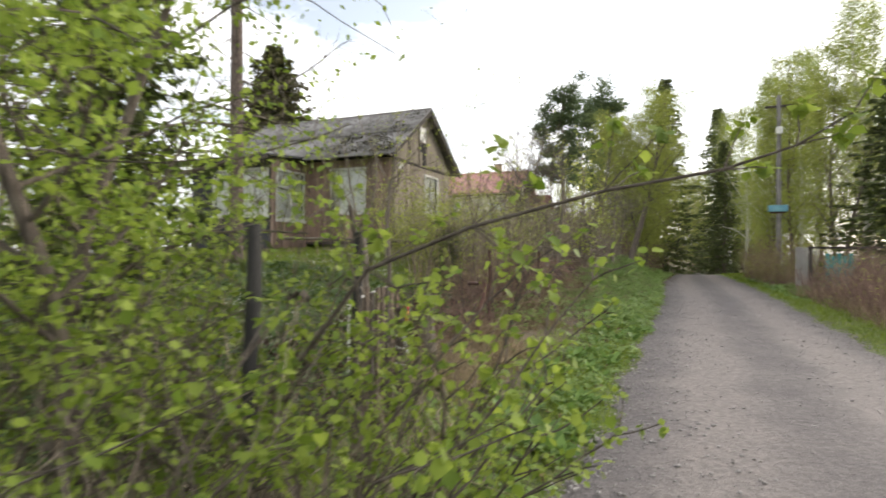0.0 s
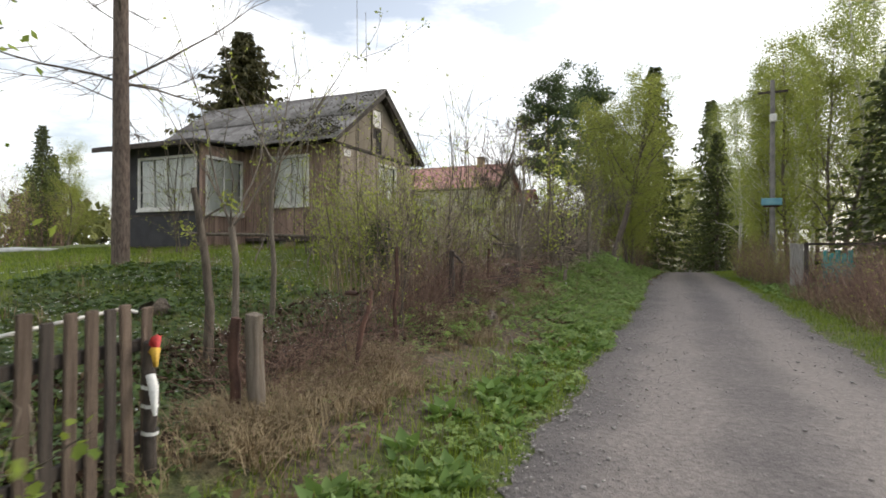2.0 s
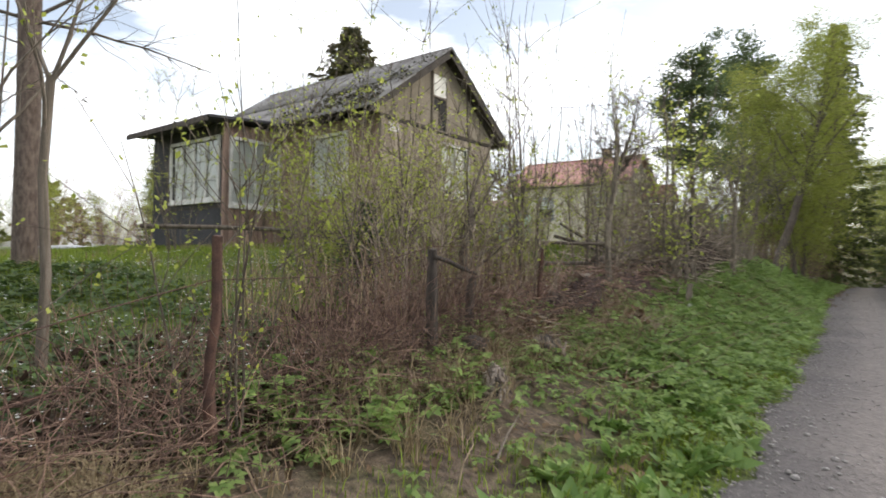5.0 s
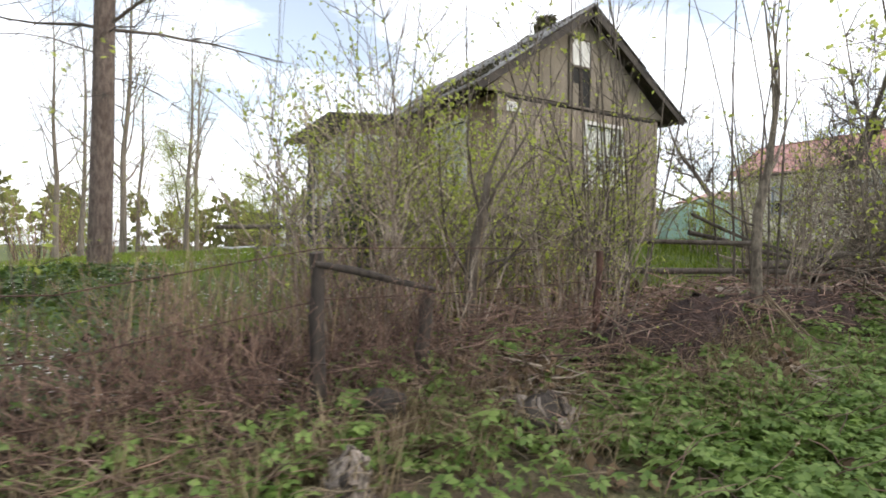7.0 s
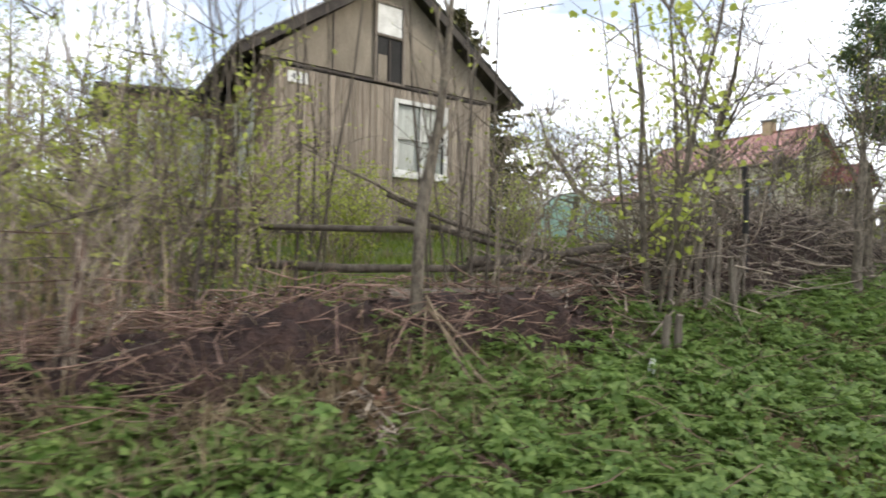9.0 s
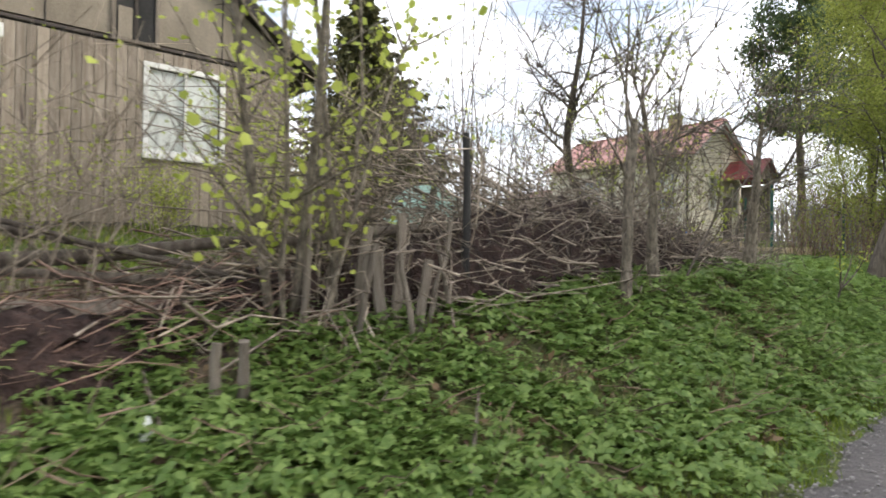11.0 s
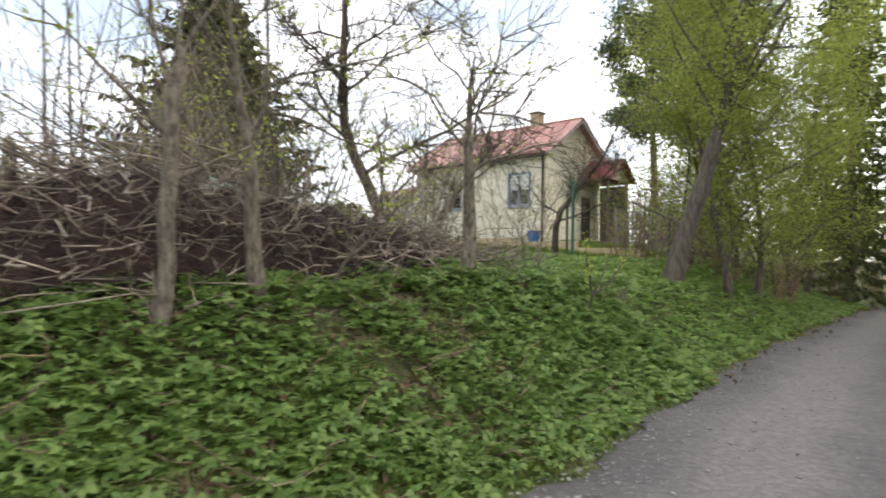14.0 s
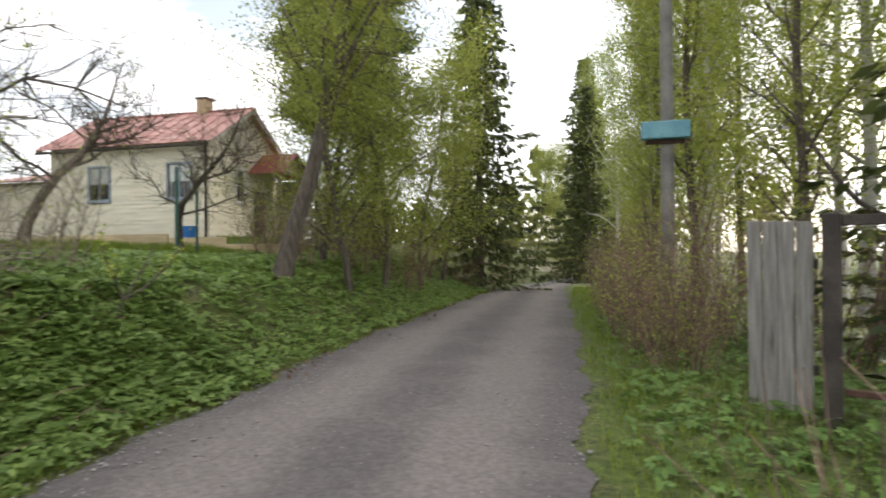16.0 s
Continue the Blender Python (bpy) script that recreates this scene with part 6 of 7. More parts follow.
# distant conifers
s1 = place(spruce(R(31), "spruce_tree", "tall dark spruce with drooping boughs", 13.5, 2.9, 36, L_SPRUCE, M_BARK, 0.04, 8, 50, 0.30), -1.15, 42.0, 1.05)
s2 = repeat(s1, 3.4, 66, 1.35, 80)
repeat(s1, 8.0, 25.8, 1.0, 200, 0.70)
repeat(s1, -34, 21.6, 0.55, 30)
repeat(s1, -37.5, 24.5, 0.48, 100)
sp2 = place(spruce(R(32), "spruce_tree", "broad brownish spruce standing behind the cottage", 15.5, 7.4, 38, L_OLDSPRUCE, M_BARK, 0.04, 10, 110, 0.42), -28.0, 31.5)
repeat(sp2, -30.5, 34.0, 0.92, 120)
# pines
pine(R(41), "pine_tree", "dark scots pine with clumped needle crown", 13.5, 0.2, 0.42, 2.6, 22, 17000).matrix_basis = pose(-8.8, 44.0, 1.2)
pine(R(42), "pine_tree", "dark scots pine with clumped needle crown", 12.5, 0.18, 0.30, 2.6, 24, 17000).matrix_basis = pose(-5.6, 41.5, 1.2)
repeat(s1, 3.4, 54.5, 0.9, 250)
for x, y, s, a in ((1.5, 72, 1.6, 15), (2.9, 68, 1.4, 100), (-0.6, 62, 1.3, 200), (4.6, 62, 1.4, 260)):
    repeat(w2, x, y, s, a)
# birches and aspens right of the road
b1 = place(broadleaf(R(51), "birch_tree", "slender birch with pale trunk and small spring leaves", 13.0, 0.13, 0.18, 2.2, 30, 15000, 0.085, L_BIRCH, M_BIRCHBARK, (0.02, 0.0), 0.5, 1.2, 0.28, 8, wander=0.03), 6.1, 35.0)
b2 = place(broadleaf(R(52), "aspen_tree", "tall thin aspen in light yellow-green leaf", 12.0, 0.11, 0.12, 1.9, 28, 15000, 0.08, L_WILLOW, M_BARK, (-0.02, 0.02), 0.3, 1.2, 0.28, 8, wander=0.04), 5.4, 32.2)
for x, y, s, a in ((8.2, 31.5, 1.1, 50), (9.8, 36.5, 1.15, 160), (7.2, 41, 1.1, 280), (4.9, 52, 1.1, 20), (11.5, 29.5, 1.15, 90), (4.0, 58, 1.2, 20), (13.5, 33, 1.1, 210), (5.4, 40.0, 1.0, 140), (6.6, 46.0, 1.1, 70), (9.0, 47, 1.1, 10)):
    repeat(b1, x, y, s, a)
for x, y, s, a in ((6.8, 30.2, 0.95, 70), (5.0, 37.5, 1.0, 200), (7.6, 37.5, 1.05, 310), (5.8, 44.5, 1.0, 120), (10.6, 41.5, 1.05, 40), (8.6, 27.8, 0.85, 260), (6.2, 49.0, 1.0, 33), (12.5, 26.0, 1.0, 110), (10.2, 24.5, 0.9, 170)):
    repeat(b2, x, y, s, a)
bare = place(broadleaf(R(53), "bare_tree", "dark leaning tree with thin bare twigs beginning to leaf", 7.0, 0.12, 0.22, 2.9, 18, 900, 0.06, L_BUD, M_BARK, (0.12, -0.05), 0.1, 0.8, 0.12, 9, wander=0.09), 6.4, 27.2)
tb = place(broadleaf(R(54), "birch_tree", "bare hazy birch at the edge of the lawn", 9.5, 0.10, 0.2, 1.9, 22, 1800, 0.05, L_BIRCH, M_GREYWOOD, (0.02, 0.01), 0.3, 1.2, 0.2, 12, wander=0.04), -18.0, 7.9)
for x, y, k, a in ((-21, 9.8, 0.9, 40), (-24, 6.5, 1.0, 100), (-26, 10.6, 1.0, 300), (-30, 8.4, 1.0, 20), (-19, 6.2, 0.8, 200)):
    repeat(tb, x, y, k, a)
# gnarled apple trees behind the pile
ap = place(broadleaf(R(61), "apple_tree", "gnarled bare apple tree with crooked limbs", 6.2, 0.14, 0.26, 2.6, 17, 500, 0.05, L_BUD, M_BARK, (0.05, -0.05), -0.1, 0.5, 0.05, 40, wander=0.16, gnarl=0.42), -6.9, 25.4)
repeat(ap, -8.6, 28.5, 0.9, 140)
repeat(ap, -5.6, 29.6, 0.62, 60)
repeat(ap, -9.8, 22.6, 0.85, 220)
# tall pine trunk on the lawn, its dead twigs in view
pt = thing("pine_tree", "tall grey-brown pine trunk with sparse dead side branches", "tree")
pr = R(71)
ptr = bent(pr, (0, 0, -0.2), (-0.005, 0, 1), 13.0, 12, 0.008, 0.0)
part("trunk", tubes_mesh("trunk", [(ptr, np.linspace(0.155, 0.08, 12))], 12), M_PINEBARK, pt)
lines, fine = [], []
for k in range(34):
    f = 0.2 + 0.75 * k / 34
    i = int(f * 11)
    az = k * 2.4 + pr.uniform(-0.5, 0.5)
    L = pr.uniform(0.5, 2.2)
    lb = bent(pr, ptr[i] + (ptr[i + 1] - ptr[i]) * (f * 11 - i), (math.cos(az), math.sin(az), pr.uniform(-0.35, 0.1)), L, 8 - 1, 0.18, -0.02)
    lines.append((lb, np.linspace(0.013, 0.004, 7)))
    for s in range(13):
        j = pr.integers(2, 7)
        fine.append((bent(pr, lb[j - 1], lb[min(j, 6)] - lb[j - 1] + pr.normal(0, 0.15, 3), L * 0.4, 4, 0.2, 0.0), np.linspace(0.006, 0.002, 4)))
for o, d, L in ((0.33, (0.35, 0.75, 0.6), 3.4), (0.36, (-0.6, -0.5, 0.5), 2.8), (0.42, (0.5, -0.6, 0.6), 2.6), (0.30, (0.1, 0.9, 0.15), 2.4)):
    lb = bent(pr, ptr[int(o * 11)], d, L, 8, 0.1, 0.02)
    lines.append((lb, np.linspace(0.028, 0.006, 8)))
    for k in range(16):
        j = pr.integers(2, 8)
        fine.append((bent(pr, lb[j - 1], lb[min(j, 7)] - lb[j - 1] + pr.normal(0, 0.25, 3), L * pr.uniform(0.15, 0.4), 4, 0.2, 0.02), np.linspace(0.008, 0.002, 4)))
for line in lines:
    part("dead_limb", tubes_mesh("dead_limb", [line], 5), M_BARK, pt)
tagged(part("twig_spray", tubes_mesh("twig_spray", fine, 3), M_BARK, pt), kind="stuff")
place(pt, -8.57, 7.72)
# bushy young juniper in the thicket
place(spruce(R(33), "juniper", "small bushy dark green juniper in the thicket", 1.75, 0.75, 14, L_PINE, M_BARK, 0.05, 8, 26, 0.11, category="shrub"), -4.5, 10.0, 0.68)
# two pruned young trees on the slope
def pruned(seed, label, pts, rad, shoots, bark):
    rg = R(seed)
    t = thing("young_tree", label, "tree")
    part("trunk", tubes_mesh("trunk", [(np.array(pts, float), rad)], 8), bark, t)
    ln, lf = [], []
    for o, d, L in shoots:
        q = bent(rg, o, d, L, 6, 0.12, 0.06)
        ln.append((q, np.linspace(0.016, 0.004, 6)))
        lf.append(q[3:])
        for s in range(3):
            j = rg.integers(2, 6)
            z = bent(rg, q[j], q[j] - q[j - 1] + rg.normal(0, 0.08, 3), L * 0.4, 4, 0.15, 0.05)
            ln.append((z, np.linspace(0.006, 0.002, 4)))
            lf.append(z[1:])
    for line in ln:
        part("shoot", tubes_mesh("shoot", [line], 5), bark, t)
    a = np.vstack(lf)
    part("foliage", simple_leaves("foliage", rg, a[rg.integers(0, len(a), 90)] + rg.normal(0, 0.03, (90, 3)), 0.05, 0.03), L_BUD, t)
    return t


place(pruned(81, "pruned dark young tree with a cut top", [(0, 0, -0.1), (0.0, 0.03, 0.6), (-0.03, 0, 1.1), (-0.10, -0.02, 1.55), (-0.16, -0.04, 1.85)], [0.06, 0.05, 0.045, 0.04, 0.032], [((-0.1, 0, 1.5), (0.6, 0.4, 0.7), 0.4), ((-0.05, 0, 1.2), (-0.6, 0.2, 0.5), 0.35)], M_BARK), -3.85, 5.2)
place(pruned(82, "pale slim young tree with shoots from a pruned head", [(0, 0, -0.1), (0.02, 0.0, 0.5), (0.0, 0.02, 0.9), (-0.05, 0, 1.3)], [0.05, 0.042, 0.04, 0.045], [((-0.05, 0, 1.28), (-0.6, -0.3, 0.9), 1.7), ((-0.05, 0, 1.28), (0.5, 0.4, 0.9), 1.6), ((-0.05, 0, 1.28), (-0.3, 0.5, 1.2), 2.0), ((-0.05, 0, 1.28), (0.1, -0.4, 1.3), 2.1), ((-0.05, 0, 1.25), (0.4, -0.5, 0.8), 1.2)], M_GREYWOOD), -4.3, 6.05)
# slim grey tree at the fence corner, cut at the fork, with long shoots
place(pruned(83, "slim pale grey tree forked at breast height with long shoots", [(0, 0, -0.1), (0.02, 0.01, 0.3), (0.0, 0.03, 0.6), (-0.02, 0.06, 0.86), (-0.04, 0.10, 1.05), (0.02, 0.18, 1.6), (0.08, 0.22, 2.3)], [0.065, 0.05, 0.046, 0.048, 0.05, 0.035, 0.022], [((-0.03, 0.08, 0.95), (-0.3, -0.9, 0.35), 1.0), ((0.0, 0.15, 1.4), (0.3, 0.5, 1.0), 1.2), ((0.05, 0.2, 2.0), (-0.2, 0.2, 1.0), 1.4), ((0.05, 0.2, 1.8), (0.1, -0.4, 1.0), 1.2), ((0.08, 0.22, 2.3), (0.1, 0.3, 1.0), 1.2), ((0.08, 0.22, 2.3), (-0.1, -0.2, 1.0), 1.3)], M_PALEBARK), -2.8, 13.45)

place(broadleaf(R(84), "apple_tree", "grey crooked tree with a forked head by the brush pile", 2.5, 0.075, 0.5, 1.6, 10, 260, 0.045, L_BUD, M_PALEBARK, (0.03, 0.05), -0.15, 1.7, 0.08, 18, wander=0.09, sides=9, gnarl=0.36), -2.18, 19.95)
place(broadleaf(R(185), "apple_tree", "gnarled grey tree with twisted limbs at the end of the heap", 2.4, 0.095, 0.5, 1.6, 10, 200, 0.045, L_BUD, M_PALEBARK, (0.0, 0.04), -0.15, 1.2, 0.08, 20, wander=0.11, sides=9, gnarl=0.4), -2.32, 22.36)
place(pruned(89, "grey broken trunk with thin shoots before the brush pile", [(0, 0, -0.1), (0.01, 0.02, 0.15), (0.0, 0.05, 0.4), (0.03, 0.02, 0.7), (0.0, 0.06, 1.05), (0.05, 0.03, 1.4), (0.04, 0.09, 1.6), (0.05, 0.08, 1.74)], [0.085, 0.062, 0.05, 0.054, 0.046, 0.052, 0.043, 0.03], [((0.04, 0.02, 1.5), (0.2, -0.4, 1.0), 1.6), ((0.05, 0.05, 1.65), (-0.3, 0.4, 1.0), 1.8), ((0.05, 0.05, 1.6), (0.1, 0.5, 0.9), 1.5), ((0.02, 0.0, 1.2), (0.2, -0.8, 0.7), 0.9), ((0.01, 0.03, 0.9), (0.3, 0.8, 0.5), 0.8)], M_PALEBARK), -2.12, 19.25)
# brown branching bush and a dark evergreen sapling in the thicket
place(pruned(90, "brown crooked bush trunk with many rising shoots", [(0, 0, -0.1), (0.03, 0.02, 0.35), (-0.02, 0.05, 0.7), (0.05, 0.1, 1.0), (0.0, 0.2, 1.4)], [0.08, 0.06, 0.055, 0.05, 0.03], [((0.0, 0.03, 0.5), (0.2, -0.7, 0.7), 1.3), ((0.0, 0.05, 0.7), (-0.3, 0.6, 0.8), 1.5), ((0.05, 0.1, 1.0), (0.3, 0.5, 1.0), 1.5), ((0.05, 0.1, 1.0), (-0.2, -0.4, 1.0), 1.6), ((0.0, 0.2, 1.4), (0.1, 0.3, 1.1), 1.4), ((0.0, 0.03, 0.4), (0.6, 0.4, 0.5), 1.0), ((0.0, 0.03, 0.6), (0.2, 0.9, 0.3), 1.4)], M_BARK), -3.4, 10.5)
cl = place(shrub(R(86), "multi_stem_tree", "clump of slim grey stems with fresh yellow-green leaves", 4.3, 1.0, 8, 1100, 0.055, L_BUD, M_PALEBARK, 0.030, 0.13, 8, lean=0.22, category="tree", lobed=True), -2.75, 16.15)
place(pruned(87, "thin dark bare sapling leaning over the ground elder", [(0, 0, -0.05), (0.08, 0.2, 0.35), (0.15, 0.5, 0.8), (0.25, 0.85, 1.15), (0.35, 1.2, 1.5)], [0.016, 0.014, 0.012, 0.009, 0.005], [((0.08, 0.2, 0.35), (0.0, 0.8, 0.5), 0.8), ((0.15, 0.5, 0.8), (0.3, -0.2, 0.9), 0.7)], M_BARK), -2.25, 20.5)
place(pruned(88, "thin dark bare sapling standing in the ground elder", [(0, 0, -0.05), (0.05, 0.1, 0.3), (0.1, 0.3, 0.6), (0.1, 0.5, 0.9)], [0.014, 0.012, 0.009, 0.005], [((0.05, 0.1, 0.3), (0.2, 0.9, 0.4), 0.9), ((0.05, 0.1, 0.3), (0.2, -0.6, 0.6), 0.6)], M_BARK), -1.75, 23.9)
for a, b, r in (((-1.05, 16.35), (-2.05, 17.35), 0.016), ((-1.35, 8.0), (-1.65, 8.8), 0.010), ((-1.5, 12.4), (-2.0, 12.9), 0.012), ((-1.2, 18.6), (-1.9, 18.3), 0.010), ((-0.9, 14.2), (-1.5, 14.9), 0.009)):
    t5 = np.linspace(0, 1, 6)
    xs, ys = a[0] + (b[0] - a[0]) * t5, a[1] + (b[1] - a[1]) * t5
    solo("fallen_stick", tubes_mesh("fallen_stick", [(np.stack([xs, ys, ground_z(xs, ys) + 0.07 + 0.02 * np.sin(5 * t5)], 1), np.linspace(r, r * 0.5, 6))], 6), M_GREYWOOD, "dry grey stick lying on the bank", "stick", "fallen sticks")
# thickets: young shoots before the cottage and along the fence
sh1 = place(shrub(R(91), "shrub", "thin upright shrub shoots with opening yellow-green leaves", 2.3, 1.2, 16, 1700, 0.048, L_BUD, M_STICK, 0.011, 0.04, 10), -4.4, 10.2, 1.0, 0)
sh2 = place(shrub(R(92), "shrub", "bare twiggy shrub with few small buds", 2.0, 1.3, 20, 420, 0.035, L_BUD, M_STICK, 0.010, 0.03, 12), -3.5, 9.6, 1.0, 0)
sh3 = place(shrub(R(93), "shrub", "leafy low shrub in fresh green leaf", 1.5, 1.2, 18, 1700, 0.055, L_BUD, M_STICK, sigma=0.06, side=9), -5.4, 11.2, 1.0, 0)
sh4 = place(shrub(R(94), "sapling", "tall slim saplings with tiny opening leaves", 4.2, 1.0, 8, 750, 0.048, L_BUD, M_BARK, 0.015, 0.028, 12, lean=0.18, category="sapling"), -3.4, 12.0, 1.0, 0)
srng = R(95)
for x, y, s in ((-4.1, 11.2, 1.0), (-6.2, 10.8, 0.9), (-6.5, 13.2, 0.8), (-4.6, 17.0, 1.0), (-5.0, 10.0, 1.1), (-3.9, 12.4, 0.9), (-5.6, 12.0, 1.0)):
    repeat(sh1, x, y, s, srng.uniform(0, 360))
for x, y, s in ((-3.3, 10.1, 1.0), (-3.9, 11.8, 1.0), (-3.3, 14.6, 1.0), (-4.2, 17.4, 1.0), (-3.9, 19.2, 1.1), (-4.0, 21.2, 1.1), (-3.4, 22.6, 0.9), (-4.4, 23.6, 1.1), (-5.1, 21.0, 1.2), (-3.0, 11.3, 0.8), (-3.0, 24.2, 0.8)):
    repeat(sh2, x, y, s, srng.uniform(0, 360))
for x, y, s in ((-4.7, 10.3, 0.75), (-6.6, 12.0, 1.0), (-6.9, 14.6, 0.9), (-5.9, 14.2, 1.0), (-7.2, 16.2, 0.8), (-6.4, 17.6, 0.9)):
    repeat(sh3, x, y, s, srng.uniform(0, 360))
for x, y, s in ((-4.2, 9.9, 0.85), (-6.5, 20.8, 1.1), (-3.1, 20.9, 0.8), (-7.6, 11.8, 1.05), (-9.4, 12.2, 0.9), (-5.0, 24.5, 1.0), (-10.3, 10.8, 0.9)):
    repeat(sh4, x, y, s, srng.uniform(0, 360))
whip = place(shrub(R(96), "sapling", "tall bare whips with tiny buds behind the fence", 4.6, 0.9, 7, 110, 0.03, L_BUD, M_BARK, 0.013, 0.012, 3, lean=0.12, category="sapling"), -3.3, 14.2)
for x, y, s in ((-4.1, 13.0, 1.0), (-3.4, 11.9, 0.75), (-4.4, 19.4, 1.0)):
    repeat(whip, x, y, s, srng.uniform(0, 360))
lone = place(shrub(R(97), "sapling", "very tall thin sapling shoots with a few yellow-green leaves", 5.0, 0.3, 2, 130, 0.045, L_BUD, M_BARK, 0.010, 0.03, 5, lean=0.05, category="sapling"), -2.42, 5.8)
repeat(lone, -3.1, 7.6, 0.85, 140)
repeat(lone, -3.6, 8.9, 0.9, 260)
place(shrub(R(98), "sapling", "thin sapling with sparse tiny leaves beside a rusty post", 2.9, 0.6, 4, 300, 0.035, L_BUD, M_BARK, 0.009, 0.02, 10, lean=0.14, category="sapling"), -2.75, 7.1)
place(pruned(99, "slim pale forked young tree with long bare limbs", [(0, 0, -0.1), (0.02, 0.02, 0.7), (-0.02, 0.0, 1.4), (0.01, 0.03, 2.1)], [0.04, 0.034, 0.03, 0.028], [((0.01, 0.03, 2.05), (-0.5, -0.1, 0.9), 1.7), ((0.01, 0.03, 2.05), (0.5, 0.5, 0.9), 1.8), ((0.0, 0.0, 1.7), (0.7, -0.2, 0.8), 1.1), ((0.01, 0.03, 2.05), (-0.1, 0.4, 1.1), 1.5)], M_GREYWOOD), -4.2, 6.6)
# near shrub at the start, its branches reaching over the verge
orng0 = R(106)


def maple(seed, label, bases, fronds, size):
    """Arching stems that carry paired twigs with tufts of lobed leaves at their nodes."""
    rg = R(seed)
    t = thing("maple_shrub", label, "shrub")
    twigs, tufts_at = [], []
    for k in range(fronds):
        o = np.array(bases[k % len(bases)]) + np.array([rg.normal(0, 0.10), rg.normal(0, 0.10), 0])
        toward = rg.uniform(-0.4, 1.0)
        stem = bent(rg, o, (toward, rg.uniform(-0.2, 0.6), rg.uniform(0.7, 1.5)), rg.uniform(1.1, 1.9), 9, 0.09, -0.06)
        while stem[:, 0].max() > 0.12:
            stem = bent(rg, o, (rg.uniform(-0.5, 0.8), rg.uniform(-0.2, 0.6), rg.uniform(0.7, 1.5)), rg.uniform(0.8, 1.6), 9, 0.09, -0.06)
        part("stem", tubes_mesh("stem", [(stem, np.linspace(0.010, 0.003, 9))], 5), M_BARK, t)
        for j in range(3, 9):
            d = unit(stem[j] - stem[j - 1])
            side = unit(np.cross(d, (0, 0, 1)))
            for sg2 in (-1, 1):
                if rg.uniform() < 0.25:
                    continue
                w = bent(rg, stem[j], d * 0.7 + side * sg2 * 0.9 + np.array([0, 0, 0.15]), rg.uniform(0.10, 0.36), 4, 0.12, 0.02)
                twigs.append((w, np.linspace(0.0035, 0.0018, 4)))
                tufts_at += [w[-1], w[2]]
        tufts_at.append(stem[-1])
    tagged(part("twig_spray", tubes_mesh("twig_spray", twigs, 4), M_BARK, t), kind="stuff")
    c = np.repeat(np.array(tufts_at), 4, 0)
    c = c + rg.normal(0, 0.018, c.shape)
    tagged(part("foliage", lobed_leaves("foliage", rg, c, size, 1.2), L_NEAR, t), kind="stuff")
    return t


g0 = float(ground_z(-1.0, 0.2)) - 0.05
maple(101, "young maple shrub in bright fresh leaf beside the road", [(-0.95, 0.15, g0), (-0.7, 0.4, g0), (-1.15, 0.7, g0), (-0.85, -0.15, g0)], 34, 0.034)
maple(104, "maple shrub with arching stems growing through an old fence", [(-1.6, 0.6, g0), (-1.9, 0.1, g0), (-1.5, -0.4, g0), (-1.9, 0.5, g0)], 30, 0.036)
maple(105, "shaded maple shrub with many thin brown stems", [(-2.7, 0.4, g0), (-3.1, 0.3, g0), (-2.4, -0.3, g0)], 24, 0.038)
# bare brown stems in the foot of the shrub
n = 260
x, y = orng0.uniform(-2.8, -0.7, n), orng0.uniform(-0.7, 1.9, n)
a = on_ground(x, y, -0.03)
b = a + np.stack([orng0.normal(0.05, 0.2, n), orng0.normal(0, 0.2, n), orng0.uniform(0.4, 1.3, n)], 1)
solo("canes", sticks_mesh("canes", orng0, a, b, 0.005, 0.002, 0.06, 4, 5), M_STICK, "thin brown stems crowding the foot of the shrub", "canes", kind="stuff")
# long low branch over the verge
ob = thing("overhanging_branch", "leafy maple branch reaching low over the verge", "branch")
orng = R(103)
bough = np.array([(-1.25, 0.42, 0.9), (-0.83, 0.43, 1.40), (-0.40, 0.48, 1.57), (0.07, 0.54, 1.69), (0.45, 0.575, 1.75), (0.66, 0.61, 1.82), (0.82, 0.65, 1.92)])
part("bough", tubes_mesh("bough", [(bough, np.linspace(0.010, 0.003, 7))], 7), M_BARK, ob)
tw, tips = [], []
for j, d, L in ((2, (0.4, 0.6, 0.5), 0.35), (2, (0.5, -0.5, -0.1), 0.3), (3, (0.3, 0.7, 0.3), 0.28), (3, (0.6, -0.3, 0.4), 0.26), (4, (0.3, 0.3, 0.7), 0.2), (4, (0.6, 0.5, -0.1), 0.2), (5, (0.2, 0.3, 0.9), 0.16), (5, (0.7, 0.3, 0.3), 0.16), (6, (0.3, 0.2, 0.6), 0.14), (1, (0.5, 0.6, 0.4), 0.4), (1, (0.4, -0.6, 0.2), 0.35), (1, (0.7, 0.2, -0.4), 0.4), (2, (0.6, 0.1, -0.5), 0.3), (0, (0.6, 0.4, 0.5), 0.4), (0, (0.5, -0.5, 0.4), 0.4), (2, (0.1, 0.4, 0.8), 0.35), (3, (0.1, 0.2, 0.9), 0.25), (0, (0.8, -0.1, 0.0), 0.45)):
    w = bent(orng, bough[j], d, L, 4, 0.1, 0.03)
    tw.append((w, np.linspace(0.0035, 0.002, 4)))
    tips += [w[-1], w[-1], w[-1], w[2]]
tips += [bough[6], bough[6]]
tagged(part("twig_spray", tubes_mesh("twig_spray", tw, 4), M_BARK, ob), kind="stuff")
c = np.repeat(np.array(tips), 3, 0)
tagged(part("foliage", lobed_leaves("foliage", orng, c + orng.normal(0, 0.016, c.shape), 0.042, 1.2), L_NEAR, ob), kind="stuff")
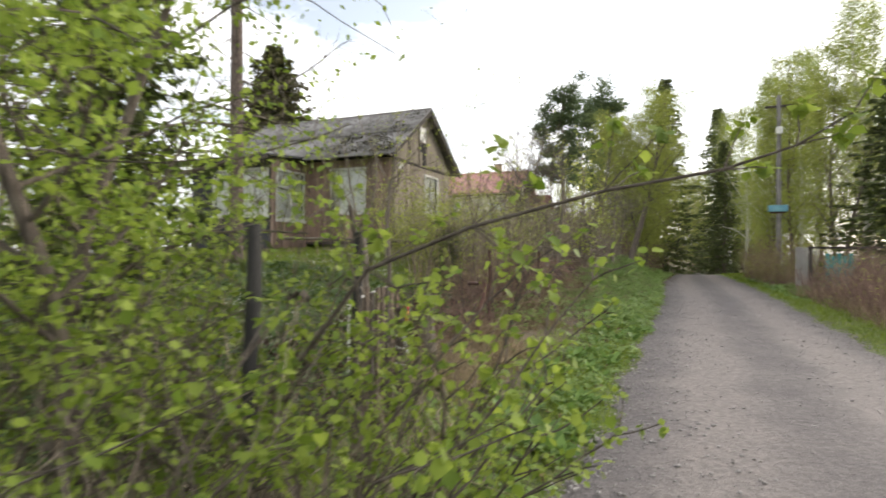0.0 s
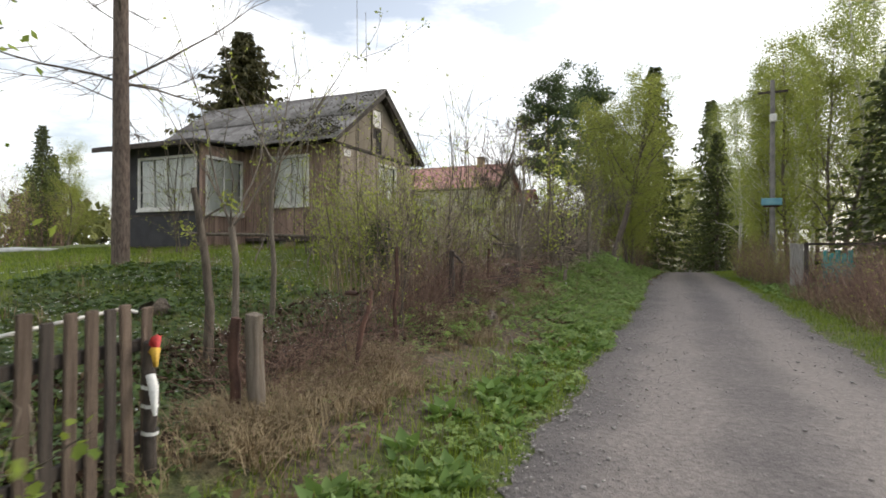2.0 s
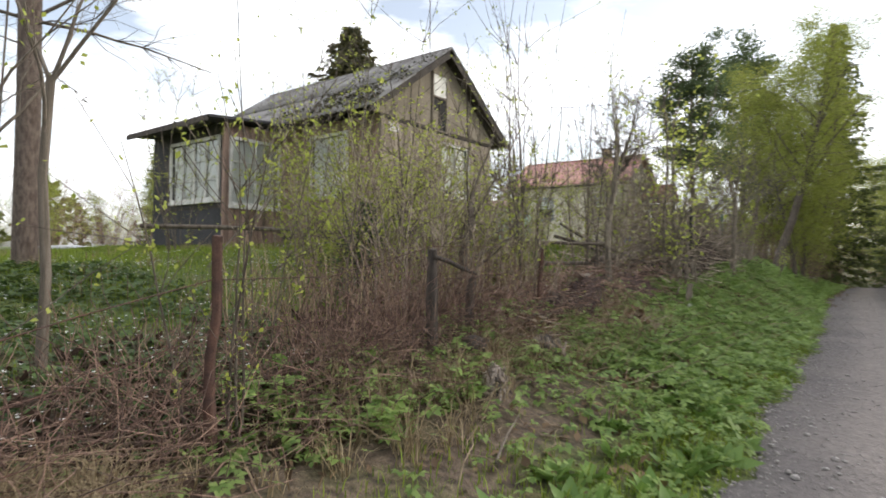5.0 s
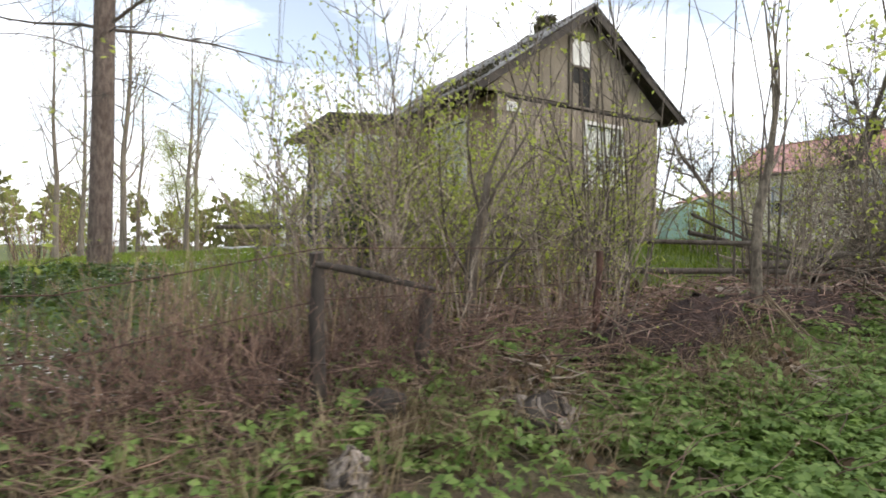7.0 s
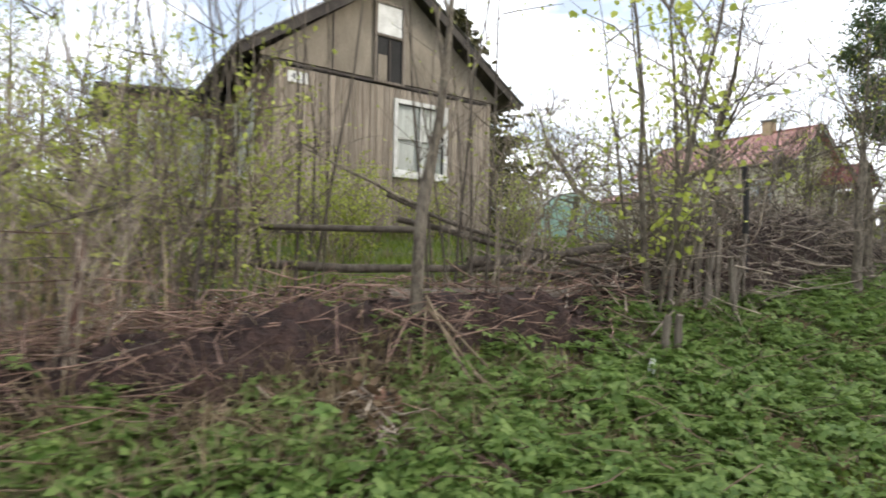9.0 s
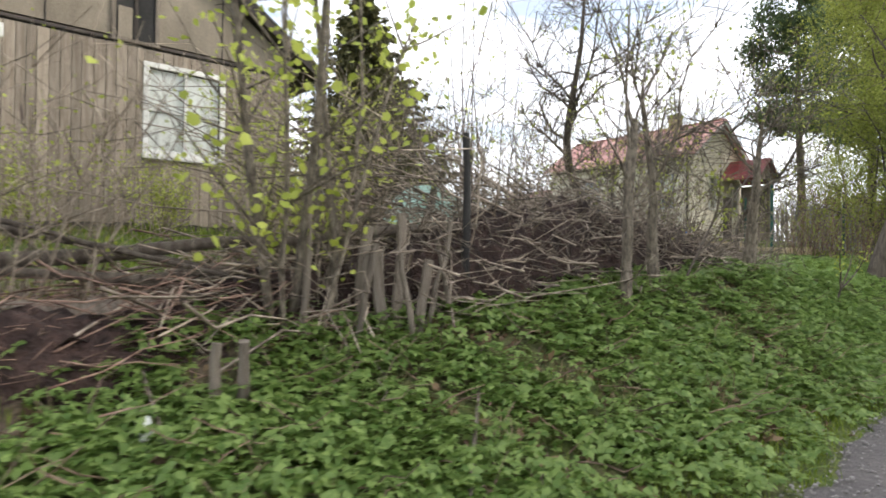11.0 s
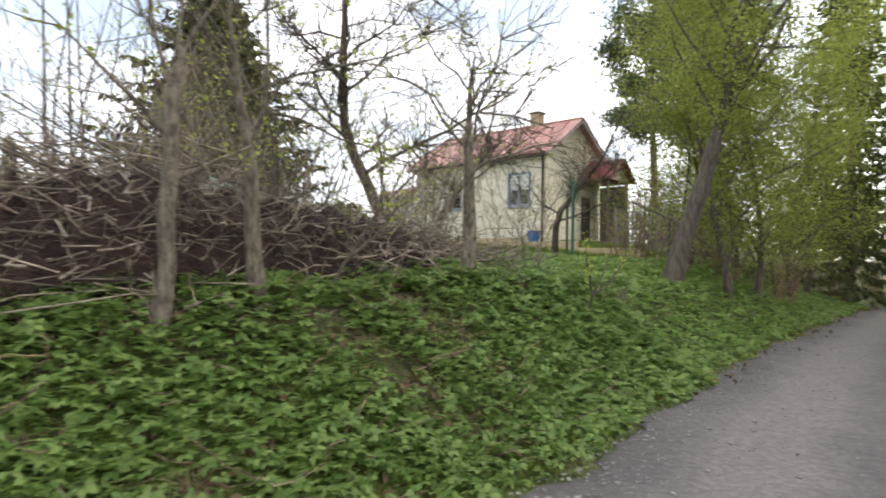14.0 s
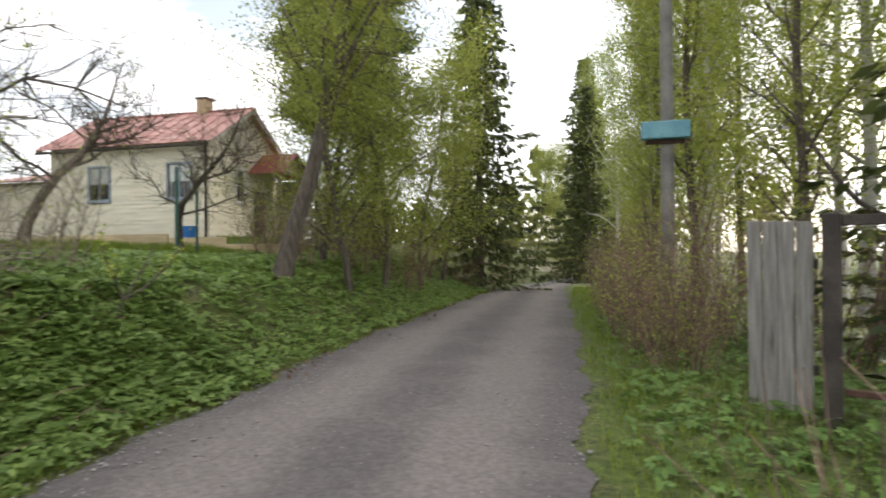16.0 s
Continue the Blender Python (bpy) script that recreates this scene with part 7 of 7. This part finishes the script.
big = place(broadleaf(R(102), "bird_cherry_tree", "slim grey-stemmed tree with fresh leaves near the fence", 5.2, 0.06, 0.2, 1.6, 18, 5200, 0.06, L_NEAR, M_BARK, (0.03, 0.02), 0.2, 0.8, 0.12, 9), -3.3, 0.7)
repeat(big, -2.1, 0.2, 0.85, 150)
repeat(big, -4.2, 1.8, 1.05, 90)
repeat(big, -2.9, -0.4, 0.95, 200)
repeat(s1, -4.5, 1.9, 0.42, 20, 0.5)
repeat(s1, -6.5, 0.4, 0.5, 120)
# scrub right of the road
r1 = place(shrub(R(111), "shrub", "dense brown leafless twig scrub by the road", 1.5, 1.5, 46, 160, 0.04, L_BUD, M_CANE, 0.008, 0.12, 6, lean=0.5), 4.6, 12.0)
for x, y, s in ((4.9, 9.6, 0.9), (5.6, 10.9, 1.0), (4.4, 14.0, 1.0), (5.5, 13.2, 1.1), (4.6, 16.0, 1.0), (5.7, 15.4, 1.2), (4.8, 18.0, 1.0), (5.9, 17.6, 1.2), (5.0, 20.0, 1.0), (6.2, 20.2, 1.2), (6.6, 12.6, 1.2), (7.0, 15.5, 1.3), (7.4, 18.6, 1.3), (5.6, 22.6, 0.9), (6.6, 22.4, 1.1), (6.0, 8.0, 1.0)):
    repeat(r1, x, y, s, srng.uniform(0, 360))
r2 = place(shrub(R(112), "shrub", "brown twiggy scrub with a haze of opening leaves", 2.2, 1.6, 40, 700, 0.05, L_BUD, M_CANE, 0.010, 0.16, 6, lean=0.4), 4.3, 27.6)
for x, y, s in ((4.6, 29.0, 1.0), (4.2, 31.0, 0.9), (5.5, 28.4, 1.1), (4.0, 33.0, 0.9), (4.9, 34.5, 1.1), (3.9, 36.5, 0.9), (4.5, 39.0, 1.1), (4.8, 43.0, 1.1), (5.6, 26.6, 0.9), (6.6, 25.0, 1.0), (4.0, 26.2, 0.6), (3.9, 27.4, 0.7), (3.8, 28.8, 0.75), (3.75, 30.4, 0.75), (3.7, 32.0, 0.75), (3.8, 34.2, 0.8)):
    repeat(r2, x, y, s, srng.uniform(0, 360))
# undergrowth left of the far road
for x, y, s in ((-3.0, 29.8, 0.8), (-2.6, 32.2, 0.9), (-1.8, 33.8, 0.8), (-2.2, 36.8, 1.0), (-1.5, 40.5, 1.0), (-1.2, 45.0, 1.0), (-4.8, 31.8, 0.9), (-3.6, 36.0, 1.1), (-0.9, 52.0, 1.2), (-5.4, 34.6, 1.0)):
    repeat(r2, x, y, s, srng.uniform(0, 360))
hrng = R(119)
for k in range(16):
    repeat(w2, hrng.uniform(-46, -24), -6 + 2.6 * k + hrng.uniform(-1, 1), hrng.uniform(0.42, 0.68), hrng.uniform(0, 360))
for k in range(15):
    repeat(r2, hrng.uniform(-34, -25), -4 + 2.2 * k + hrng.uniform(-1, 1), hrng.uniform(1.3, 1.9), hrng.uniform(0, 360))
# far woods that close the view
fr = R(121)
P = []
for k in range(170):
    a = fr.uniform(0, 2 * math.pi)
    rad = fr.uniform(75, 130)
    cx, cy = rad * math.cos(a), 20 + rad * math.sin(a)
    hh = fr.uniform(6, 11) if cx < -20 else fr.uniform(9, 16)
    m = 130
    h = fr.uniform(0.05, 1, m) ** 0.8
    w = 3.2 * np.sin(np.clip(h, 0.05, 0.98) * np.pi) ** 0.6
    an = fr.uniform(0, 2 * np.pi, m)
    P.append(np.stack([cx + w * np.cos(an) * fr.uniform(0.3, 1, m), cy + w * np.sin(an) * fr.uniform(0.3, 1, m), h * hh], 1))
P = np.vstack(P)
solo("far_woods", simple_leaves("far_woods", fr, P, 1.5, 1.0, 0.2), L_FAR, "hazy distant belt of spring woodland", "woods", kind="stuff")
for x, y, s, a in ((-9, 74, 1.3, 10), (1.2, 78, 1.2, 80), (5.5, 72, 1.3, 150), (8.5, 68, 1.3, 220), (-7, 66, 1.3, 290), (3.0, 92, 1.5, 33), (11.5, 60, 1.3, 77), (-11, 58, 1.3, 140)):
    repeat(w2, x, y, s, a)
for x, y, s in ((-6.5, 40.8, 1.4), (-7.4, 42.4, 1.6), (-5.2, 38.6, 1.3), (-8.4, 43.8, 1.7), (-4.6, 36.6, 1.1), (2.2, 74, 1.6), (3.6, 76, 1.6), (0.8, 70, 1.5), (5.2, 68, 1.5), (1.6, 80, 1.8), (4.4, 82, 1.8)):
    repeat(r2, x, y, s, srng.uniform(0, 360))
# pale far building seen down the road
fb = thing("far_house", "small pale house glimpsed at the end of the road", "house")
part("wall", box(-3.4, 84, -1.0, 1.1, 88, 2.2, 0.02), M_CREAM, fb)
part("roof", box(-3.8, 83.6, 2.2, 1.5, 88.4, 2.7, 0.2), M_SLATE, fb)
part("window", box(-1.8, 83.96, 0.4, -0.8, 83.99, 1.4, 0), M_DARK, fb)

# ---- low plants ----
rng = R(131)


def scatter(n, x0, x1, y0, y1, keep):
    x, y = spots(rng, n, x0, x1, y0, y1)
    k = keep(x, y) > rng.uniform(0, 1, n)
    return x[k], y[k]


edge = lambda x, y: np.clip((road_left(y) + 0.06 - x) / 0.28, 0, 1)
# lawn and rough grass left
x, y = scatter(150000, -16, -2.4, 0.5, 16, lambda x, y: np.clip(0.9 * np.clip((-x - 4.0) / 4.0 + (y - 5.5) / 6.0, 0.06, 1), 0, 0.85) * (0.45 + 0.55 * patch(x, y, 0.8, 2)))
solo("lawn_grass", blades_mesh("lawn_grass", rng, on_ground(x, y, -0.01), 0.10, 0.0045, 0.6), L_GRASS, "bright green spring lawn grass", "grass", kind="stuff")
x, y = scatter(60000, -9, -2.2, 16, 36, lambda x, y: 0.3 + 0.6 * patch(x, y, 0.8, 3))
solo("yard_grass", blades_mesh("yard_grass", rng, on_ground(x, y, -0.01), 0.13, 0.007, 0.6), L_GRASS, "green grass of the upper yard", "grass", kind="stuff")
# road verge grass, both sides
x, y = scatter(130000, -1.8, 0.3, -3, 40, lambda x, y: edge(x, y) * np.where(x > -0.95, 0.95, np.where(y > 8.5, 0.08, 0.4)) * (0.35 + 0.65 * patch(x, y, 1.6, 1)))
solo("verge_grass", blades_mesh("verge_grass", rng, on_ground(x, y, -0.01), 0.10, 0.004, 0.7), L_GRASS, "fresh green verge grass beside the road", "grass", kind="stuff")
x, y = scatter(90000, 2.6, 5.6, -3, 44, lambda x, y: np.clip((x - road_right(y) - 0.03) / 0.25, 0, 1) * np.clip((5.4 - x) / 1.4, 0, 1) * (0.3 + 0.7 * patch(x, y, 1.4, 5)))
solo("verge_grass", blades_mesh("verge_grass", rng, on_ground(x, y, -0.01), 0.11, 0.0045, 0.7), L_GRASS, "green grass strip on the far verge", "grass", kind="stuff")
# ground elder: three-fingered leaves on short stalks
def elder_mesh(x, y, size, lift):
    n = len(x)
    base = on_ground(x, y)
    az = rng.uniform(0, 2 * np.pi, n)
    s = size * rng.uniform(0.6, 1.35, n)
    h = lift * rng.uniform(0.4, 1.3, n)
    c = base + np.stack([0 * h, 0 * h, h], 1)
    vs, fs = [], []
    tilt = rng.normal(0, 0.3, (n, 2))
    k = 0
    for da in (-1.9, -0.95, 0.0, 0.95, 1.9):
        L = s * (1.0 if da == 0 else 0.86)
        ux, uy = np.cos(az + da), np.sin(az + da)
        px, py = -uy, ux
        def at(f, w, dz):
            qx, qy = (ux * f + px * w) * L, (uy * f + py * w) * L
            return np.stack([c[:, 0] + qx, c[:, 1] + qy, c[:, 2] + dz * L + qx * tilt[:, 0] + qy * tilt[:, 1]], 1)
        vs += [at(0.12, 0, 0.0), at(0.58, 0.31, 0.05), at(1.05, 0.0, -0.14), at(0.58, -0.31, 0.05), at(0.55, 0, -0.02)]
    V = np.stack(vs, 1).reshape(-1, 3)
    quad = np.array([[0, 4, 1], [4, 2, 1], [0, 3, 4], [4, 3, 2]])
    F = np.concatenate([quad + 5 * q for q in range(5)])[None] + (np.arange(n) * 25)[:, None, None]
    return mesh_of("ground_elder", V, F.reshape(-1, 3))


# dead grass
def tufts(n, per, x0, x1, y0, y1, keep, h, w, lean):
    x, y = scatter(n, x0, x1, y0, y1, keep)
    xx = np.repeat(x, per) + rng.normal(0, 0.05, len(x) * per)
    yy = np.repeat(y, per) + rng.normal(0, 0.05, len(x) * per)
    return blades_mesh("dead_grass", rng, on_ground(xx, yy, -0.01), h, w, lean)


solo("dead_grass", tufts(420, 26, -2.7, -1.7, 2.5, 14, lambda x, y: np.clip(1.2 - np.abs(x + 2.15) / 0.6, 0, 1) * patch(x, y, 1.8, 4) ** 1.5, 0.20, 0.0035, 1.5), L_STRAW, "matted straw-coloured dead grass along the fence", "dead grass", kind="stuff")
solo("dead_grass", tufts(700, 22, -12, -3, 3, 16, lambda x, y: 0.5 * patch(x, y, 0.9, 7) ** 2, 0.22, 0.0035, 1.2), L_STRAW, "straw tufts left from last year on the lawn", "dead grass", kind="stuff")
solo("dead_grass", tufts(700, 24, 3.6, 7.5, 5, 21, lambda x, y: np.clip((x - 3.4) / 0.8, 0, 1) * (0.2 + 0.8 * patch(x, y, 1.2, 2)), 0.38, 0.004, 1.0), L_STRAW, "dry pale grass standing in the scrub", "dead grass", kind="stuff")
solo("dead_grass", tufts(170, 26, -2.7, -1.9, 8.8, 14.5, lambda x, y: patch(x, y, 2.0, 2.2) ** 1.4, 0.24, 0.004, 1.8), L_STRAW, "bent straw along the top of the bank", "dead grass", kind="stuff")
solo("dead_grass", tufts(170, 40, -2.6, -2.0, 3.7, 6.4, lambda x, y: 0.35 + 0.65 * patch(x, y, 2.1, 1), 0.26, 0.0035, 1.9), L_STRAW, "thick mat of brown dead grass under the fence", "dead grass", kind="stuff")
solo("dead_grass", tufts(60, 50, -2.1, -1.6, 3.6, 5.6, lambda x, y: 0.35 + 0.4 * patch(x, y, 2.4, 1), 0.22, 0.0045, 1.8), L_STRAW, "pale bleached grass tufts at the foot of a sawn post", "dead grass", kind="stuff")
solo("dead_grass", tufts(120, 26, -2.7, -1.8, 7.6, 13.4, lambda x, y: 0.15 + 0.85 * patch(x, y, 1.9, 3.1) ** 1.3, 0.34, 0.0045, 1.7), L_STRAW, "pale bent straw between brush and ground elder", "dead grass", kind="stuff")
solo("dead_grass", tufts(90, 22, -2.4, -0.9, 14, 23, lambda x, y: patch(x, y, 1.5, 6) < 0.25, 0.20, 0.004, 2.0), L_STRAW, "thin straw in gaps of the ground elder", "dead grass", kind="stuff")
n = 260
y = rng.uniform(7.6, 16.5, n)
x = -2.3 + rng.normal(0, 0.42, n)
a = on_ground(x, y, rng.uniform(0.0, 0.12, n))
az = rng.uniform(0, 2 * np.pi, n)
b = a + np.stack([np.cos(az), np.sin(az), rng.uniform(-0.1, 0.7, n)], 1) * rng.uniform(0.12, 0.5, n)[:, None]
b[:, 2] = np.maximum(b[:, 2], ground_z(b[:, 0], b[:, 1]) + 0.02)
solo("fallen_stems", sticks_mesh("fallen_stems", rng, a, b, 0.0045, 0.0025, 0.05, 4, 4), M_TANSTALK, "pale bleached stems and twigs lying on the bank", "stems", kind="stuff")
x, y = scatter(2600, -3.1, -1.9, 7.2, 15, lambda x, y: patch(x, y, 1.6, 4.4) ** 1.6)
solo("ground_elder", elder_mesh(x, y, 0.07, 0.16), L_ELDER, "fresh green seedlings among dead brush", "ground cover", kind="stuff")
x, y = scatter(900, -5.2, -3.0, 8.0, 12, lambda x, y: patch(x, y, 1.1, 1.3) ** 1.2)
solo("dead_grass", blades_mesh("dead_grass", rng, on_ground(x, y, -0.01), 0.85, 0.005, 0.45), L_STRAW, "tall pale dead stalks standing in the thicket", "dead grass", kind="stuff")
# red-brown canes behind the fence
n = 3300
x = -2.95 + rng.normal(0, 0.30, n)
y = 4.6 + 7.6 * rng.beta(1.0, 1.5, n)
k = (0.1 + 0.85 * patch(x * 0.5, y, 1.3, 3) ** 1.3) > rng.uniform(0, 1, n)
x, y = x[k], y[k]
a = on_ground(x, y, -0.03)
hgt = np.interp(y, [4.6, 6, 9, 12.2], [0.4, 0.7, 0.85, 0.7]) * rng.uniform(0.3, 1.15, len(x))
b = a + np.stack([rng.normal(0.05, 0.28, len(x)), rng.normal(0, 0.32, len(x)), hgt], 1)
solo("canes", sticks_mesh("canes", rng, a, b, 0.004, 0.002, 0.07, 3, 5), M_CANE, "tangle of red-brown dead raspberry canes", "canes", kind="stuff")
n = 900
y = rng.uniform(4.5, 12.5, n)
x = -2.75 + rng.normal(0, 0.35, n)
a = on_ground(x, y, rng.uniform(0.0, 0.22, n))
az = rng.uniform(0, 2 * np.pi, n)
b = a + np.stack([np.cos(az), np.sin(az), rng.normal(0, 0.18, n)], 1) * rng.uniform(0.25, 0.9, n)[:, None]
b[:, 2] = np.maximum(b[:, 2], ground_z(b[:, 0], b[:, 1]) + 0.01)
solo("fallen_stems", sticks_mesh("fallen_stems", rng, a, b, 0.004, 0.002, 0.05, 3, 3), M_CANE, "dry fallen stems lying under the fence", "stems", kind="stuff")
# canes and stalks in the scrub on the far verge
n = 2600
x = rng.uniform(3.7, 7.0, n)
y = rng.uniform(7, 21.8, n)
a = on_ground(x, y, -0.03)
b = a + np.stack([rng.normal(-0.05, 0.3, n), rng.normal(0, 0.3, n), rng.uniform(0.3, 1.1, n)], 1)
solo("canes", sticks_mesh("canes", rng, a, b, 0.0055, 0.003, 0.05, 3, 3), M_CANE, "brown dead stalks beside the road", "canes", kind="stuff")


def elder_keep(x, y):
    k = edge(x, y) * np.clip((x + 2.9 - np.where(y < 15, 0.7, 0.0) * patch(x, y, 2.2, 5)) / 0.3, 0, 1)
    upper = np.clip((y - 8.6) / 2.5, 0, 1) * np.where((y < 10.6) & (x > -1.9) & (x < -0.95), 0.35, 1.0)
    slope = np.where(x < -0.8, 1.0, 0.35)
    gap = np.where(patch(x, y, 1.5, 6) < 0.2, 0.25, 1.0)
    return k * upper * slope * gap


x, y = scatter(27000, -2.9, -0.2, 8, 25, elder_keep)
solo("ground_elder", elder_mesh(x, y, 0.064, 0.13), L_ELDER, "dense carpet of fresh green ground elder leaves", "ground cover", kind="stuff")
x, y = scatter(14000, -2.7, -0.5, 11, 25, lambda x, y: elder_keep(x, y) * 0.9)
solo("ground_elder", elder_mesh(x, y, 0.05, 0.07), L_ELDER, "lower layer of small ground elder leaves", "ground cover", kind="stuff")
x, y = scatter(3200, -2.4, -0.7, 8.5, 24, lambda x, y: np.where(patch(x, y, 1.5, 6) < 0.24, 1.0, 0.06))
solo("leaf_litter", simple_leaves("leaf_litter", rng, on_ground(x, y, 0.03), 0.09, 0.06, 1.2), L_LITTER, "brown dead leaves in gaps of the ground elder", "leaf litter", kind="stuff")
n = 480
y = rng.uniform(10.5, 23, n)
x = rng.uniform(-2.3, -0.8, n)
a = on_ground(x, y, 0.05)
az = rng.uniform(0, 2 * np.pi, n)
b = a + np.stack([np.cos(az), np.sin(az), rng.uniform(0.0, 0.8, n)], 1) * rng.uniform(0.12, 0.42, n)[:, None]
solo("fallen_stems", sticks_mesh("fallen_stems", rng, a, b, 0.0045, 0.0025, 0.04, 4, 4), M_CANE, "dead brown stalks poking out of ground elder", "stems", kind="stuff")
x, y = scatter(14000, -4.5, 0.6, 22, 40, lambda x, y: edge(x, y) * np.where(x < -0.6, 1, 0.4))
solo("ground_elder", elder_mesh(x, y, 0.085, 0.11), L_ELDER, "green ground elder under the trees", "ground cover", kind="stuff")
x, y = scatter(5200, -2.9, -0.35, 1.0, 10.5, lambda x, y: edge(x, y) * (0.1 + 0.9 * patch(x, y, 1.7, 2) ** 1.5) * np.where((x < -1.2) & (x > -2.0), 0.25, 1))
solo("ground_elder", elder_mesh(x, y, 0.06, 0.07), L_ELDER, "scattered green seedlings on the bare bank", "ground cover", kind="stuff")
# darker leaf colour on the slope carries the shade under the trees
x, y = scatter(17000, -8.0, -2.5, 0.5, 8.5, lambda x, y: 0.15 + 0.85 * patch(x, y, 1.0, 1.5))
solo("ground_elder", elder_mesh(x, y, 0.055, 0.08), L_SLOPE_SHADE, "low slope plants with shade put into their dark green", "ground cover", kind="stuff")
x, y = scatter(7000, 3.2, 7.0, 18, 34, lambda x, y: np.clip((x - road_right(y) - 0.2) / 0.5, 0, 1) * (0.3 + 0.7 * patch(x, y, 1.3, 8)))
solo("ground_elder", elder_mesh(x, y, 0.07, 0.09), L_DOCK, "green weeds by the plank gate", "ground cover", kind="stuff")


# docks: rosettes of broad leaves beside the wheel track
def dock(seed):
    rg = R(seed)
    n = 11
    az = np.linspace(0, 2 * np.pi, n, endpoint=False) + rg.uniform(-0.3, 0.3, n)
    d = np.stack([np.cos(az), np.sin(az), rg.uniform(0.4, 1.2, n)], 1)
    p = np.stack([np.cos(az), np.sin(az), np.full(n, 0.3)], 1) * 0.03
    return leaves_mesh("leaves", rg, p, 0.135, 0.075, 1.2, 0.0, d)


dm = [dock(141 + k) for k in range(4)]
for me in dm:
    me.materials.append(L_DOCK)
x, y = scatter(600, -1.25, -0.3, 2.5, 12.0, lambda x, y: edge(x, y) * np.clip(1.3 - np.abs(x + 0.75) / 0.45, 0, 1) * patch(x, y, 1.4, 3.3) ** 1.2)
for k in range(min(len(x), 120)):
    solo("dock_plant", dm[k % 4], None, "low rosette of broad green dock leaves on the verge", "plant", "verge docks", at=pose(x[k], y[k], float(ground_z(x[k], y[k])) - 0.005, 0, 0, rng.uniform(0, 360)) @ Matrix.Scale(rng.uniform(0.6, 1.3), 4))
# white anemones in the grass
x, y = scatter(5200, -9, -3.0, 3.5, 13, lambda x, y: patch(x, y, 0.9, 2.6) ** 2)
n = len(x)
c = on_ground(x, y, 0.10)
az = rng.uniform(0, 6.28, n)
vs = [c + np.array([0, 0, -0.004])]
for q in range(10):
    r = 0.021 if q % 2 == 0 else 0.008
    vs.append(c + np.stack([r * np.cos(az + q * 0.628), r * np.sin(az + q * 0.628), np.full(n, 0.003 if q % 2 == 0 else 0.0)], 1))
V = np.stack(vs, 1).reshape(-1, 3)
F = np.array([[0, 1 + q, 1 + (q + 1) % 10] for q in range(10)])[None] + (np.arange(n) * 11)[:, None, None]
solo("anemones", mesh_of("anemones", V, F.reshape(-1, 3)), L_FLOWER, "small white wood anemones in the lawn", "flowers", kind="stuff")
# litter of last year's leaves
x, y = scatter(16000, -4.2, -0.5, 2, 25, lambda x, y: edge(x, y) * np.where(x < -2.3, 0.8, 0.35) * (0.2 + 0.8 * patch(x, y, 1.2, 9)))
solo("leaf_litter", simple_leaves("leaf_litter", rng, on_ground(x, y, 0.012), 0.075, 0.05, 1.5), L_LITTER, "brown fallen leaves on bare earth", "leaf litter", kind="stuff")
# second, darker layer of leaves under the canes
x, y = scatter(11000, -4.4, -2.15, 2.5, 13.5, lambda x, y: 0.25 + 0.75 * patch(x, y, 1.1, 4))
solo("leaf_litter", simple_leaves("leaf_litter", rng, on_ground(x, y, 0.015), 0.095, 0.065, 1.2), L_DARKLITTER, "dark brown leaves under the dead canes", "leaf litter", kind="stuff")
x, y = scatter(1800, -1.9, 0.6, 25, 44, lambda x, y: np.exp(-((x - road_left(y)) / 0.35) ** 2))
solo("leaf_litter", simple_leaves("leaf_litter", rng, on_ground(x, y, 0.05), 0.07, 0.05, 1.5), L_LITTER, "brown fallen leaves along the road edge", "leaf litter", kind="stuff")


# loose stones of the road edge
def stone(seed):
    bm = bmesh.new()
    bmesh.ops.create_icosphere(bm, subdivisions=1, radius=1.0)
    rg = R(seed)
    for v in bm.verts:
        v.co *= rg.uniform(0.75, 1.2)
        v.co.z *= 0.6
    me = bpy.data.meshes.new("pebble")
    bm.to_mesh(me)
    bm.free()
    return np.array([v.co for v in me.vertices]), np.array([p.vertices for p in me.polygons])


sv, sf = stone(7)
n = 8500
y = -2 + 34 * rng.beta(1.0, 1.5, n)
u = np.where(rng.uniform(0, 1, n) < 0.62, rng.beta(1.1, 9, n), np.where(rng.uniform(0, 1, n) < 0.5, 1 - rng.beta(1.1, 9, n), rng.uniform(0, 1, n)))
x = road_left(y) - 0.1 + (road_right(y) - road_left(y) + 0.2) * u
s = rng.gamma(2.0, 0.0030, n) + 0.003
rot = rng.uniform(0, 6.28, n)
cs, sn = np.cos(rot), np.sin(rot)
zz = np.maximum(ground_z(x, y), 0.004 + 0.02 * (1 - (2 * np.clip(u, 0, 1) - 1) ** 2) - 0.02 * np.abs(2 * np.clip(u, 0, 1) - 1) ** 8)
V = np.stack([x[:, None] + s[:, None] * (sv[None, :, 0] * cs[:, None] - sv[None, :, 1] * sn[:, None]), y[:, None] + s[:, None] * (sv[None, :, 0] * sn[:, None] + sv[None, :, 1] * cs[:, None]), zz[:, None] + s[:, None] * (sv[None, :, 2] + 0.25)], -1).reshape(-1, 3)
F = (sf[None] + (np.arange(n) * len(sv))[:, None, None]).reshape(-1, 3)
solo("gravel", mesh_of("gravel", V, F), surface("loose_stone", (0.18, 0.165, 0.155), (0.38, 0.36, 0.34), 40, 0.9, 0.3, 90), "loose grey stones on the road edges", "gravel", kind="stuff")
